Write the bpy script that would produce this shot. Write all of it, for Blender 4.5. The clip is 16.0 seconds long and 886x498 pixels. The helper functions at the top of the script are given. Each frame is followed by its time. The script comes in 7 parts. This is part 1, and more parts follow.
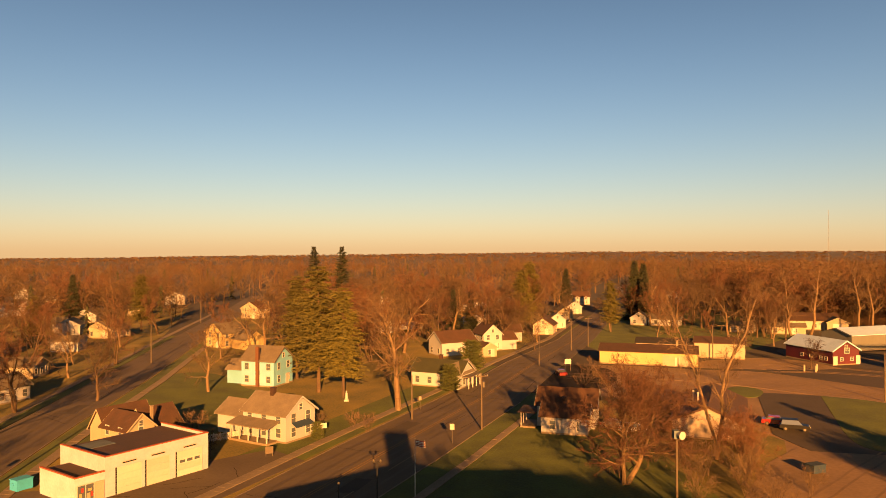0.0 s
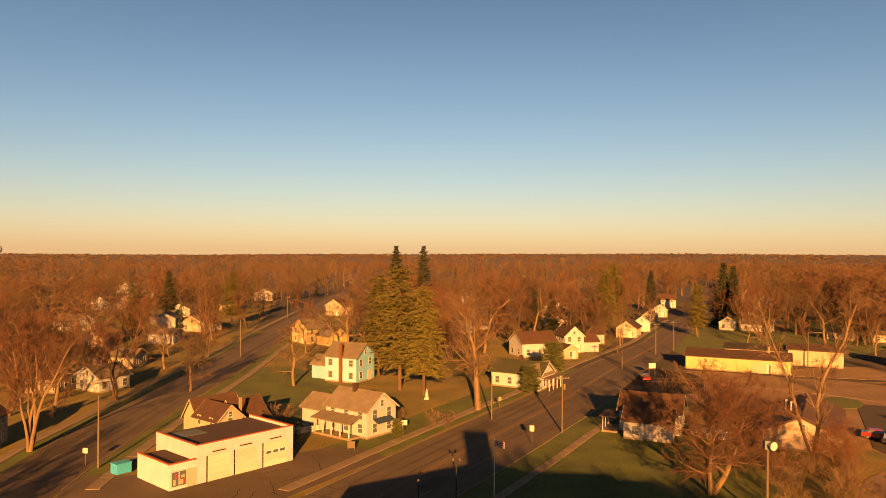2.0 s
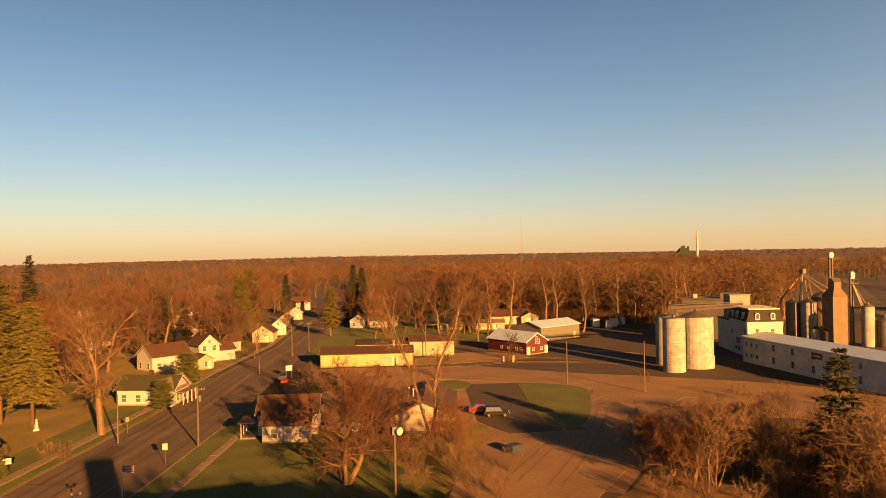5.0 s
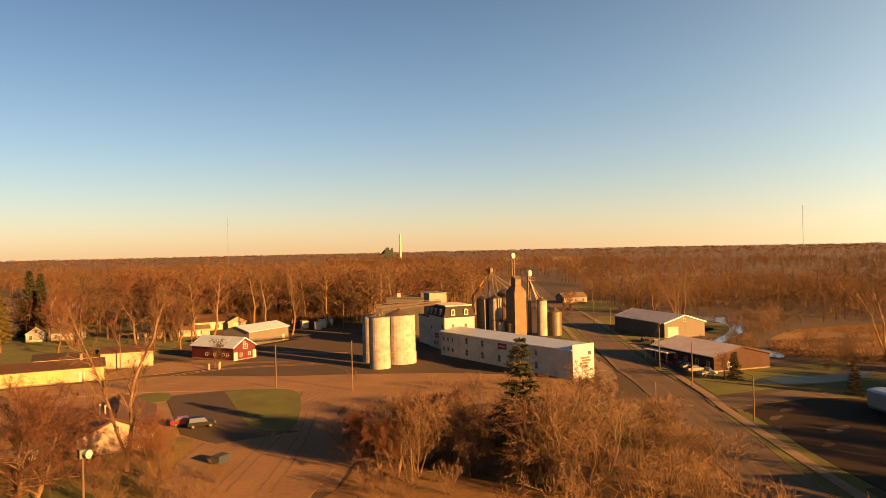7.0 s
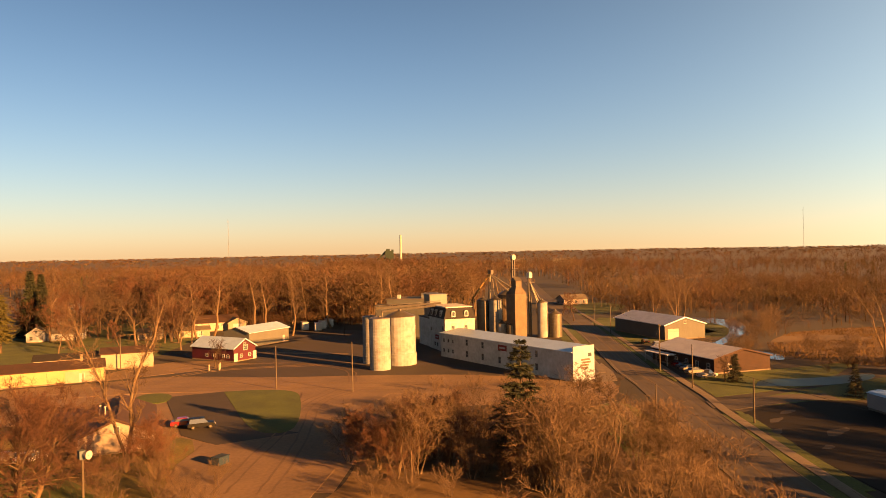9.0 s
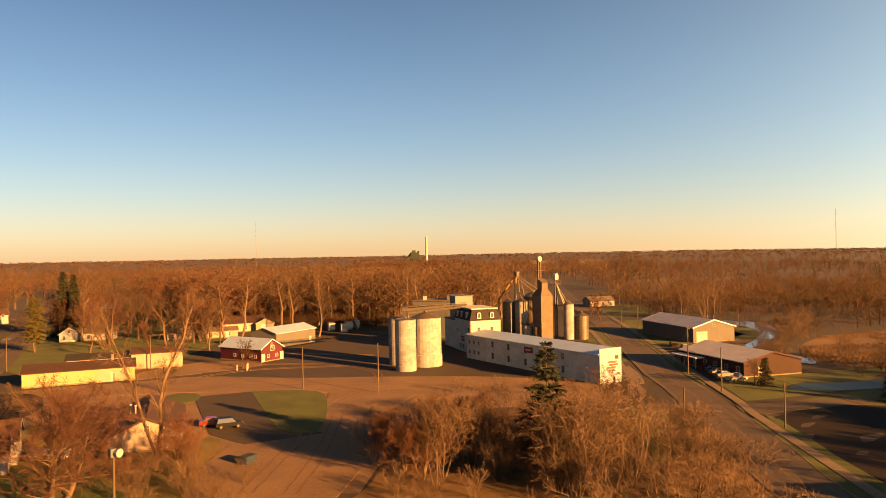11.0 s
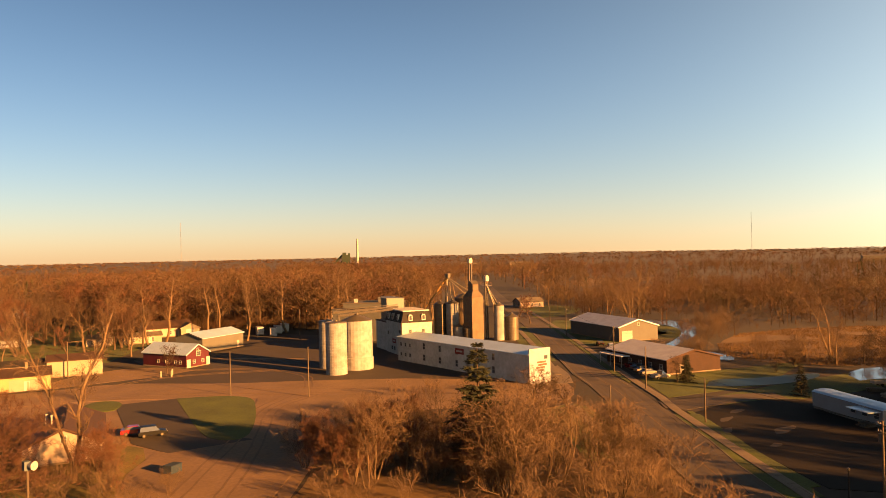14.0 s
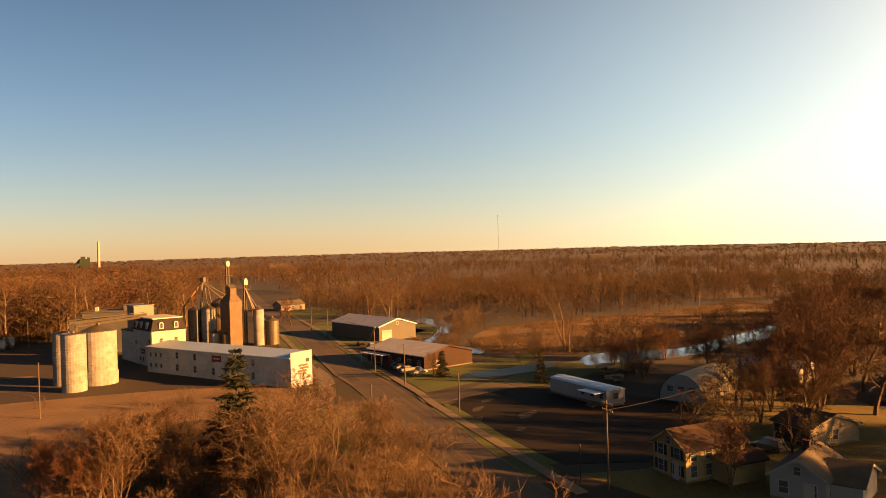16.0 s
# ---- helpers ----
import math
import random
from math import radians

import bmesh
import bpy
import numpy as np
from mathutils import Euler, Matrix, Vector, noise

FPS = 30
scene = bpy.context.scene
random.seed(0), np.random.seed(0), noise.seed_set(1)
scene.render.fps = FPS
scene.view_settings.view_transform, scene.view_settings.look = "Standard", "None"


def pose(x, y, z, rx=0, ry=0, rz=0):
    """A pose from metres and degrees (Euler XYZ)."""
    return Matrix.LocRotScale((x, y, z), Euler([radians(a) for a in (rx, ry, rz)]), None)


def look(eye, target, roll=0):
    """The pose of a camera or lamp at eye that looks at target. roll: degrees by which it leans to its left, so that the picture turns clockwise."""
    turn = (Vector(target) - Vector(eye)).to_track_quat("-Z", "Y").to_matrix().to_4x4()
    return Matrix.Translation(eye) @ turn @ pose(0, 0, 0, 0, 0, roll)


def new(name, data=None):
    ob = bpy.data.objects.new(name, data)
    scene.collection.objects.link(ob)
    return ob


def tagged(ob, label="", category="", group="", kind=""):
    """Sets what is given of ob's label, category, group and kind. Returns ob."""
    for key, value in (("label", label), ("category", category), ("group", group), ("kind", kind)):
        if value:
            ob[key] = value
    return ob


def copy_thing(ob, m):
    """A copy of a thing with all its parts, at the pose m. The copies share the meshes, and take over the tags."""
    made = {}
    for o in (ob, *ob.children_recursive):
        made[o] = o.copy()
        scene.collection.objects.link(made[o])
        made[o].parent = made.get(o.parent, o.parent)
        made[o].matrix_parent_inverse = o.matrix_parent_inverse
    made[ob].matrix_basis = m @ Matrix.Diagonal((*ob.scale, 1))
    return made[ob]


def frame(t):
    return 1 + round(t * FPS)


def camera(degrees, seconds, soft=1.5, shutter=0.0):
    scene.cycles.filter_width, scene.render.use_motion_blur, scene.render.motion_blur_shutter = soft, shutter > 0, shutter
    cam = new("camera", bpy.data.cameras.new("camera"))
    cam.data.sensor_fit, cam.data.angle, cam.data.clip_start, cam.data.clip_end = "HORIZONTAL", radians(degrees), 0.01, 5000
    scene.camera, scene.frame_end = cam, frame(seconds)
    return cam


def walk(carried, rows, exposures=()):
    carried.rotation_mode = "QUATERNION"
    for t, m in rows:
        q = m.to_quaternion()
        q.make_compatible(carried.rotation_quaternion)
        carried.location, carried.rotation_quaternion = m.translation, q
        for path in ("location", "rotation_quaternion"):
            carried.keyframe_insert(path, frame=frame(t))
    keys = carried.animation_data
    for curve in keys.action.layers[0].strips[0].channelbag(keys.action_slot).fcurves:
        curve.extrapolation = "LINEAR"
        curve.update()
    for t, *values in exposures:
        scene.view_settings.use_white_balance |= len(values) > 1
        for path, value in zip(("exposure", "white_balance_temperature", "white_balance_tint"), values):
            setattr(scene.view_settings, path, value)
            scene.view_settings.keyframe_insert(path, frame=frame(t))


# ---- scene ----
cam = camera(62.0, 16.0, soft=0.65)
# seconds, yaw, pitch, roll: the drone hangs in one place and turns
TURNS = [
    (0.0, -0.10, 0.15, 0.16), (0.5, -0.28, 0.12, 0.12), (1.0, -0.45, 0.14, 0.11), (1.5, -0.29, 0.18, 0.13),
    (2.0, 6.20, 0.13, -0.39), (2.5, 8.88, 0.14, -0.41), (3.0, 6.46, 0.18, -0.20), (3.5, -2.25, 0.30, 0.43),
    (4.0, -9.63, 0.39, 0.61), (4.5, -15.62, 0.44, 0.82), (5.0, -21.62, 0.36, 0.97), (5.2, -23.85, 0.34, 1.00),
    (7.3, -45.12, 0.07, 1.28), (7.5, -45.26, 0.07, 1.28), (8.0, -45.02, 0.10, 1.29), (8.5, -44.45, 0.16, 1.19),
    (9.0, -43.93, 0.20, 1.15), (11.5, -41.42, 0.37, 1.06), (12.0, -40.91, 0.37, 1.00), (12.5, -40.37, 0.39, 0.91),
    (13.0, -39.94, 0.39, 0.96), (13.5, -40.27, 0.44, 0.98), (14.0, -47.27, 0.41, 1.26), (14.5, -55.55, 0.27, 1.46),
    (15.0, -62.49, 0.10, 1.68), (15.5, -65.05, 0.09, 1.76), (16.0, -65.69, 0.07, 1.75),
]
walk(cam, [(t, pose(0, 0, 29, 90 + p, r, y)) for t, y, p, r in TURNS], [(0, 3.2, 6720, 10), (4, 3.2, 6680, 10), (7.5, 3.4, 6330, 10), (13.5, 3.42, 6300, 10), (14.5, 3.36, 6250, 10), (15.2, 3.25, 6380, 10), (16, 3.22, 6450, 10)])

# ---- light ----
SUN_AZ, SUN_UP = radians(-173.3), radians(12.5)
to_sun = Vector((-math.sin(SUN_AZ) * math.cos(SUN_UP), math.cos(SUN_AZ) * math.cos(SUN_UP), math.sin(SUN_UP)))
world = bpy.data.worlds.new("sky")
scene.world = world
world.use_nodes = True
wn = world.node_tree
sky = wn.nodes.new("ShaderNodeTexSky")
sky.sky_type, sky.sun_disc = "NISHITA", False
sky.sun_elevation, sky.sun_rotation = SUN_UP, -SUN_AZ
sky.air_density, sky.dust_density, sky.ozone_density, sky.altitude = 1.0, 1.0, 1.5, 200


def sky_math(kind, *args):
    q = wn.nodes.new("ShaderNodeMath")
    q.operation = kind
    for k, v in enumerate(args):
        if isinstance(v, (int, float)):
            q.inputs[k].default_value = v
        else:
            wn.links.new(v, q.inputs[k])
    return q.outputs[0]


def sky_add(base, weight, tone):
    """base plus tone times weight."""
    q = wn.nodes.new("ShaderNodeVectorMath")
    q.operation = "MULTIPLY_ADD"
    wn.links.new(weight, q.inputs[0])
    q.inputs[1].default_value = tone
    wn.links.new(base, q.inputs[2])
    return q.outputs["Vector"]


# clear sky, evening haze that thickens to the horizon, and the wide aureole round the low sun
aim = wn.nodes.new("ShaderNodeTexCoord").outputs["Generated"]
split = wn.nodes.new("ShaderNodeSeparateXYZ")
wn.links.new(aim, split.inputs[0])
up = sky_math("MAXIMUM", split.outputs["Z"], 0.0)
facing = wn.nodes.new("ShaderNodeVectorMath")
facing.operation = "DOT_PRODUCT"
wn.links.new(aim, facing.inputs[0])
facing.inputs[1].default_value = to_sun
near_sun = sky_math("MULTIPLY_ADD", facing.outputs["Value"], 0.5, 0.5)
haze = sky_math("EXPONENT", sky_math("MULTIPLY", up, -19.0))
bloom = sky_math("SMOOTH_MIN", sky_math("MULTIPLY", sky_math("POWER", near_sun, 9.0), 36.0), 1.0, 0.4)
aureole = sky_math("MULTIPLY", bloom, sky_math("EXPONENT", sky_math("MULTIPLY", sky_math("MULTIPLY", up, up), -6.0)))
clear = wn.nodes.new("ShaderNodeVectorMath")
clear.operation = "SCALE"
wn.links.new(sky.outputs["Color"], clear.inputs[0])
square = sky_math("MULTIPLY", up, up)
wn.links.new(sky_math("MULTIPLY_ADD", sky_math("EXPONENT", sky_math("MULTIPLY", square, -4.2)), 0.101, 0.011), clear.inputs["Scale"])
tone = sky_add(clear.outputs["Vector"], haze, (0.56, 0.24, 0.06))
glare = sky_math("MULTIPLY", sky_math("POWER", near_sun, 2.0), sky_math("EXPONENT", sky_math("MULTIPLY", up, -8.0)))
wide = sky_math("SMOOTH_MIN", sky_math("MULTIPLY", sky_math("POWER", near_sun, 3.0), 3.9), 0.55, 0.3)
wide = sky_math("MULTIPLY", wide, sky_math("EXPONENT", sky_math("MULTIPLY", square, -5.5)))
deep = sky_math("MULTIPLY", sky_math("SUBTRACT", 1.0, sky_math("EXPONENT", sky_math("MULTIPLY", up, -6.0))), sky_math("EXPONENT", sky_math("MULTIPLY", square, -4.0)))
tone = sky_add(tone, deep, (0.02, 0.06, 0.15))
tone = sky_add(tone, glare, (0.75, 0.68, 0.10))
tone = sky_add(tone, wide, (0.76, 0.86, 0.78))
tone = sky_add(tone, aureole, (1.1, 0.86, 0.55))
wn.links.new(tone, wn.nodes["Background"].inputs["Color"])
wn.nodes["Background"].inputs["Strength"].default_value = 0.098
sun = new("sun", bpy.data.lights.new("sun", "SUN"))
sun.data.energy, sun.data.angle, sun.data.color = 4.8, radians(0.53), (1.0, 0.405, 0.092)
sun.matrix_world = look(to_sun * 300, (0, 0, 0))


# ---- materials ----
def material(name, base, second=None, rough=0.85, metal=0.0, vary=0.22, scale=0.35, grain=6.0, bump=0.25, lap=0.0, ribs=0.0, each=0.12, spec=0.3, plain=False, island=0.0):
    """Two scales of mottling between base and second; lap: height of siding boards; ribs: spacing of metal ribs."""
    m = bpy.data.materials.new(name)
    m.use_nodes = True
    nt = m.node_tree
    n, l = nt.nodes, nt.links
    bsdf = n["Principled BSDF"]
    bsdf.inputs["Roughness"].default_value = rough
    bsdf.inputs["Metallic"].default_value = metal
    bsdf.inputs["Specular IOR Level"].default_value = spec
    co = n.new("ShaderNodeTexCoord")
    big, fine = n.new("ShaderNodeTexNoise"), n.new("ShaderNodeTexNoise")
    big.inputs["Scale"].default_value, big.inputs["Detail"].default_value = scale, 4
    fine.inputs["Scale"].default_value, fine.inputs["Detail"].default_value = grain, 3
    for q in (big, fine):
        l.new(co.outputs["Object"], q.inputs["Vector"])
    mixed = n.new("ShaderNodeMath")
    mixed.operation = "MULTIPLY_ADD"
    mixed.inputs[1].default_value = 0.4
    l.new(fine.outputs["Fac"], mixed.inputs[0])
    scaled = n.new("ShaderNodeMath")
    scaled.operation = "MULTIPLY"
    scaled.inputs[1].default_value = 0.6
    l.new(big.outputs["Fac"], scaled.inputs[0])
    l.new(scaled.outputs[0], mixed.inputs[2])
    ramp = n.new("ShaderNodeValToRGB")
    ramp.color_ramp.elements[0].position, ramp.color_ramp.elements[1].position = 0.36, 0.64
    dim = (0.36, 0.35, 0.34) if min(base) > 0.4 and max(base) > 0.6 else (0.27, 0.24, 0.19)
    dim = (0.63, 0.63, 0.63) if plain else tuple(0.63 * d for d in dim)
    base, second = tuple(c * d for c, d in zip(base, dim)), second and tuple(c * d for c, d in zip(second, dim))
    low = second or tuple(c * (1 - vary) for c in base)
    high = base if second else tuple(min(1, c * (1 + vary * 0.6)) for c in base)
    ramp.color_ramp.elements[0].color, ramp.color_ramp.elements[1].color = (*low, 1), (*high, 1)
    l.new(mixed.outputs[0], ramp.inputs["Fac"])
    info = n.new("ShaderNodeObjectInfo")
    shade = n.new("ShaderNodeMapRange")
    shade.inputs["To Min"].default_value, shade.inputs["To Max"].default_value = 1 - each, 1 + each
    l.new(info.outputs["Random"], shade.inputs["Value"])
    if island:
        grow = n.new("ShaderNodeNewGeometry")
        shade.inputs["To Min"].default_value, shade.inputs["To Max"].default_value = 1 - island, 1 + island
        l.new(grow.outputs["Random Per Island"], shade.inputs["Value"])
    tint = n.new("ShaderNodeVectorMath")
    tint.operation = "SCALE"
    l.new(ramp.outputs["Color"], tint.inputs[0])
    l.new(shade.outputs["Result"], tint.inputs["Scale"])
    l.new(tint.outputs["Vector"], bsdf.inputs["Base Color"])
    relief = n.new("ShaderNodeBump")
    relief.inputs["Strength"].default_value, relief.inputs["Distance"].default_value = bump, 0.05
    height = fine.outputs["Fac"]
    if lap or ribs:
        wave = n.new("ShaderNodeTexWave")
        wave.wave_type, wave.wave_profile = "BANDS", "SAW" if lap else "SIN"
        wave.bands_direction = "Z" if lap else "X"
        wave.inputs["Scale"].default_value = 0.314 / (lap or ribs)
        l.new(co.outputs["Object"], wave.inputs["Vector"])
        both = n.new("ShaderNodeMath")
        both.operation = "MULTIPLY_ADD"
        both.inputs[1].default_value = 1.2
        l.new(wave.outputs["Fac"], both.inputs[0])
        l.new(fine.outputs["Fac"], both.inputs[2])
        height = both.outputs[0]
    l.new(height, relief.inputs["Height"])
    l.new(relief.outputs["Normal"], bsdf.inputs["Normal"])
    return m


def glass(name, tone):
    m = bpy.data.materials.new(name)
    m.use_nodes = True
    b = m.node_tree.nodes["Principled BSDF"]
    b.inputs["Base Color"].default_value = (*tone, 1)
    b.inputs["Roughness"].default_value = 0.08
    b.inputs["Specular IOR Level"].default_value = 0.6
    return m


def glow(name, tone, power):
    m = bpy.data.materials.new(name)
    m.use_nodes = True
    b = m.node_tree.nodes["Principled BSDF"]
    b.inputs["Base Color"].default_value = (*tone, 1)
    b.inputs["Emission Color"].default_value = (*tone, 1)
    b.inputs["Emission Strength"].default_value = power
    return m


M = dict(
    asphalt=material("worn_asphalt", (0.27, 0.22, 0.172), (0.165, 0.134, 0.105), scale=0.12, grain=2.5, bump=0.3, rough=0.9, each=0),
    wheelpath=material("polished_asphalt", (0.225, 0.182, 0.142), (0.145, 0.117, 0.092), scale=0.2, grain=2.0, bump=0.2, rough=0.8, each=0),
    mended=material("mended_asphalt", (0.130, 0.102, 0.078), (0.082, 0.064, 0.050), scale=0.3, grain=2.0, bump=0.25, rough=0.9, each=0),
    tar=material("dark_blacktop", (0.066, 0.058, 0.060), (0.037, 0.033, 0.035), scale=0.1, grain=2.0, rough=0.95, each=0, spec=0.1),
    dirt=material("packed_gravel", (0.64, 0.45, 0.28), (0.38, 0.265, 0.162), scale=0.09, grain=1.6, bump=0.5, each=0),
    track=material("pressed_gravel", (0.44, 0.30, 0.175), (0.31, 0.21, 0.125), scale=0.3, grain=1.6, bump=0.4, each=0),
    yard=material("yard_gravel", (0.135, 0.10, 0.072), (0.075, 0.057, 0.042), scale=0.1, grain=1.6, bump=0.5, each=0),
    concrete=material("pale_concrete", (0.558, 0.48, 0.391), (0.379, 0.324, 0.262), scale=0.5, grain=4, each=0.08),
    lawn=material("spring_lawn", (0.24, 0.345, 0.010), (0.095, 0.15, 0.006), scale=0.16, grain=3.0, bump=0.9, rough=1, each=0),
    dry=material("dry_lawn", (0.60, 0.47, 0.07), (0.20, 0.21, 0.034), scale=0.1, grain=2.5, bump=0.9, rough=1, each=0),
    straw=material("marsh_straw", (0.489, 0.312, 0.101), (0.228, 0.139, 0.0506), scale=0.07, grain=0.9, bump=1.0, rough=1, each=0),
    white=material("white_siding", (0.62, 0.65, 0.70), vary=0.10, lap=0.2, bump=0.35),
    cream=material("cream_siding", (0.64, 0.55, 0.401), vary=0.12, lap=0.2, bump=0.35),
    yellow=material("yellow_siding", (0.27, 0.20, 0.092), plain=True, vary=0.12, lap=0.2, bump=0.35),
    blue=material("pale_blue_siding", (0.115, 0.27, 0.36), plain=True, vary=0.12, lap=0.18, bump=0.35),
    grey=material("grey_siding", (0.42, 0.43, 0.43), vary=0.14, lap=0.2, bump=0.35),
    tan=material("tan_siding", (0.75, 0.62, 0.5), vary=0.12, lap=0.2, bump=0.35),
    painted=material("painted_block", (0.74, 0.803, 0.966), vary=0.14, scale=0.5, grain=3, bump=0.2),
    oldwhite=material("weathered_white_block", (0.406, 0.39, 0.359), (0.281, 0.265, 0.242), plain=True, scale=0.3, grain=1.2, bump=0.4),
    brick=material("red_brick", (0.108, 0.0468, 0.0288), (0.072, 0.0306, 0.0198), scale=0.6, grain=7, lap=0.075, bump=0.4),
    chimneybrick=material("orange_brick", (0.36, 0.16, 0.085), (0.26, 0.11, 0.06), scale=0.6, grain=7, lap=0.075, bump=0.4),
    redbarn=material("barn_red_metal", (0.155, 0.008, 0.036), vary=0.25, ribs=0.3, bump=0.3, rough=0.6),
    brownroof=material("brown_shingles", (0.16, 0.075, 0.045), (0.09, 0.045, 0.03), scale=0.6, grain=5, lap=0.15, bump=0.5, each=0.2),
    greyroof=material("grey_shingles", (0.37, 0.335, 0.30), (0.25, 0.225, 0.205), scale=0.6, grain=5, lap=0.15, bump=0.5, each=0.15),
    darkroof=material("dark_shingles", (0.055, 0.045, 0.042), (0.03, 0.026, 0.025), scale=0.6, grain=5, lap=0.15, bump=0.5, each=0.15),
    greenroof=material("mossy_shingles", (0.085, 0.10, 0.045), (0.05, 0.06, 0.03), scale=0.6, grain=5, lap=0.15, bump=0.5),
    tarroof=material("tar_roof", (0.15, 0.075, 0.05), (0.075, 0.045, 0.035), scale=0.25, grain=2.5, bump=0.3),
    metalroof=material("galvanised_roof", (0.56, 0.72, 0.90), (0.46, 0.59, 0.74), plain=True, scale=0.25, grain=2, ribs=0.4, bump=0.2, rough=0.42, metal=0.55),
    paleroof=material("pale_grey_shingles", (0.66, 0.65, 0.68), (0.52, 0.51, 0.54), plain=True, scale=0.4, grain=4, lap=0.15, bump=0.3),
    steel=material("galvanised_steel", (0.442, 0.425, 0.399), (0.306, 0.289, 0.264), scale=0.4, grain=2, rough=0.5, metal=0.5, bump=0.15),
    paleconc=material("stained_silo_concrete", (0.24, 0.24, 0.235), (0.15, 0.145, 0.138), plain=True, scale=0.25, grain=1.0, bump=0.3),
    rust=material("weathered_brown_metal", (0.42, 0.33, 0.25), (0.25, 0.195, 0.15), scale=0.4, grain=2, bump=0.3),
    greymetal=material("grey_ribbed_metal", (0.34, 0.38, 0.41), vary=0.12, ribs=0.3, bump=0.3, rough=0.55, metal=0.2),
    # darker than greymetal; on the large hall this stands in for tree shade
    dullmetal=material("dull_grey_metal", (0.22, 0.245, 0.265), vary=0.12, ribs=0.3, bump=0.3, rough=0.7),
    trim=material("white_trim", (0.80, 0.77, 0.72), vary=0.06, scale=2),
    orange=material("orange_trim", (0.70, 0.16, 0.05), vary=0.1, scale=2),
    redpaint=material("red_sign_paint", (0.62, 0.05, 0.045), vary=0.1, scale=2),
    black=material("black_rubber", (0.02, 0.02, 0.021), vary=0.2, scale=3),
    wood=material("weathered_pole_wood", (0.3, 0.25, 0.2), (0.19, 0.155, 0.125), scale=0.8, grain=6, bump=0.5),
    bark=material("grey_brown_bark", (0.25, 0.165, 0.10), (0.135, 0.09, 0.056), scale=0.8, grain=6, bump=0.7, each=0.2),
    palebark=material("pale_bark", (0.444, 0.32, 0.197), (0.258, 0.186, 0.111), scale=0.8, grain=5, bump=0.6),
    twig=material("bare_twigs", (0.19, 0.122, 0.072), (0.10, 0.066, 0.04), scale=0.3, grain=2, bump=0, each=0.25, rough=0.9),
    brushtwig=material("thicket_twigs", (0.44, 0.31, 0.215), (0.17, 0.12, 0.082), scale=0.3, grain=2, bump=0, each=0.25, rough=0.9),
    redtwig=material("budding_red_twigs", (0.27, 0.115, 0.06), (0.165, 0.075, 0.04), scale=0.3, grain=2, bump=0, each=0.2, rough=0.9),
    paletwig=material("pale_twigs", (0.34, 0.23, 0.135), (0.20, 0.135, 0.08), scale=0.3, grain=2, bump=0, each=0.2, rough=0.9),
    woods=material("far_bare_woods", (0.235, 0.146, 0.068), (0.09, 0.058, 0.031), scale=0.07, grain=0.5, bump=0, rough=0.95, island=0.35),
    woodsred=material("far_budding_woods", (0.27, 0.12, 0.06), (0.115, 0.058, 0.034), scale=0.07, grain=0.5, bump=0, rough=0.95, island=0.35),
    woodspale=material("far_pale_woods", (0.36, 0.25, 0.13), (0.18, 0.12, 0.065), scale=0.07, grain=0.5, bump=0, rough=0.95, island=0.35),
    evergreen=material("far_evergreens", (0.10, 0.125, 0.035), (0.05, 0.065, 0.02), scale=0.2, grain=0.8, bump=0, rough=0.95, island=0.4),
    litter=material("leaf_litter", (0.0968, 0.0644, 0.0259), (0.045, 0.0336, 0.0142), scale=0.03, grain=0.4, bump=0.5, rough=1, each=0),
    needle=material("pine_needles", (0.35, 0.335, 0.052), (0.165, 0.165, 0.027), scale=0.4, grain=3, bump=0, rough=0.9, each=0.25),
    spruce=material("spruce_needles", (0.085, 0.115, 0.04), (0.045, 0.06, 0.022), scale=0.4, grain=3, bump=0, rough=0.9, each=0.2),
    cedar=material("cedar_foliage", (0.2, 0.26, 0.04), (0.1, 0.14, 0.025), scale=0.4, grain=3, bump=0, rough=0.9),
    teal=material("teal_paint", (0.02, 0.2, 0.34), plain=True, vary=0.12, scale=1),
    bluepaint=material("blue_paint", (0.03, 0.09, 0.22), vary=0.12, scale=1),
    plantgreen=material("dark_green_steel", (0.03, 0.075, 0.06), vary=0.12, scale=0.2),
    bluetarp=material("blue_grey_patch", (0.25, 0.36, 0.5), vary=0.2, scale=1),
    pane=glass("dark_window_glass", (0.035, 0.04, 0.045)),
    carred=material("red_car_paint", (0.55, 0.015, 0.02), vary=0.05, scale=1, bump=0, rough=0.25, spec=0.6),
    carblack=material("black_car_paint", (0.008, 0.009, 0.011), vary=0.05, scale=1, bump=0, rough=0.4, spec=0.15),
    carsilver=material("silver_car_paint", (0.5, 0.5, 0.5), vary=0.05, scale=1, bump=0, rough=0.3, metal=0.3, spec=0.6),
    carwhite=material("white_car_paint", (0.75, 0.75, 0.75), vary=0.05, scale=1, bump=0, rough=0.3, spec=0.6),
    carblue=material("dark_blue_car_paint", (0.04, 0.06, 0.12), vary=0.05, scale=1, bump=0, rough=0.3, spec=0.6),
    stripe=material("faded_road_paint", (0.62, 0.52, 0.34), vary=0.3, scale=1.5, each=0.1),
    yellowline=material("faded_yellow_paint", (0.55, 0.34, 0.08), vary=0.3, scale=1.5, each=0.1),
    lens=glow("traffic_glow", (0.9, 0.1, 0.05), 0.6),
)
water = bpy.data.materials.new("still_river_water")
water.use_nodes = True
wb = water.node_tree.nodes["Principled BSDF"]
wb.inputs["Base Color"].default_value = (0.03, 0.035, 0.035, 1)
wb.inputs["Roughness"].default_value = 0.06
wb.inputs["Specular IOR Level"].default_value = 1.0
ripple = water.node_tree.nodes.new("ShaderNodeTexNoise")
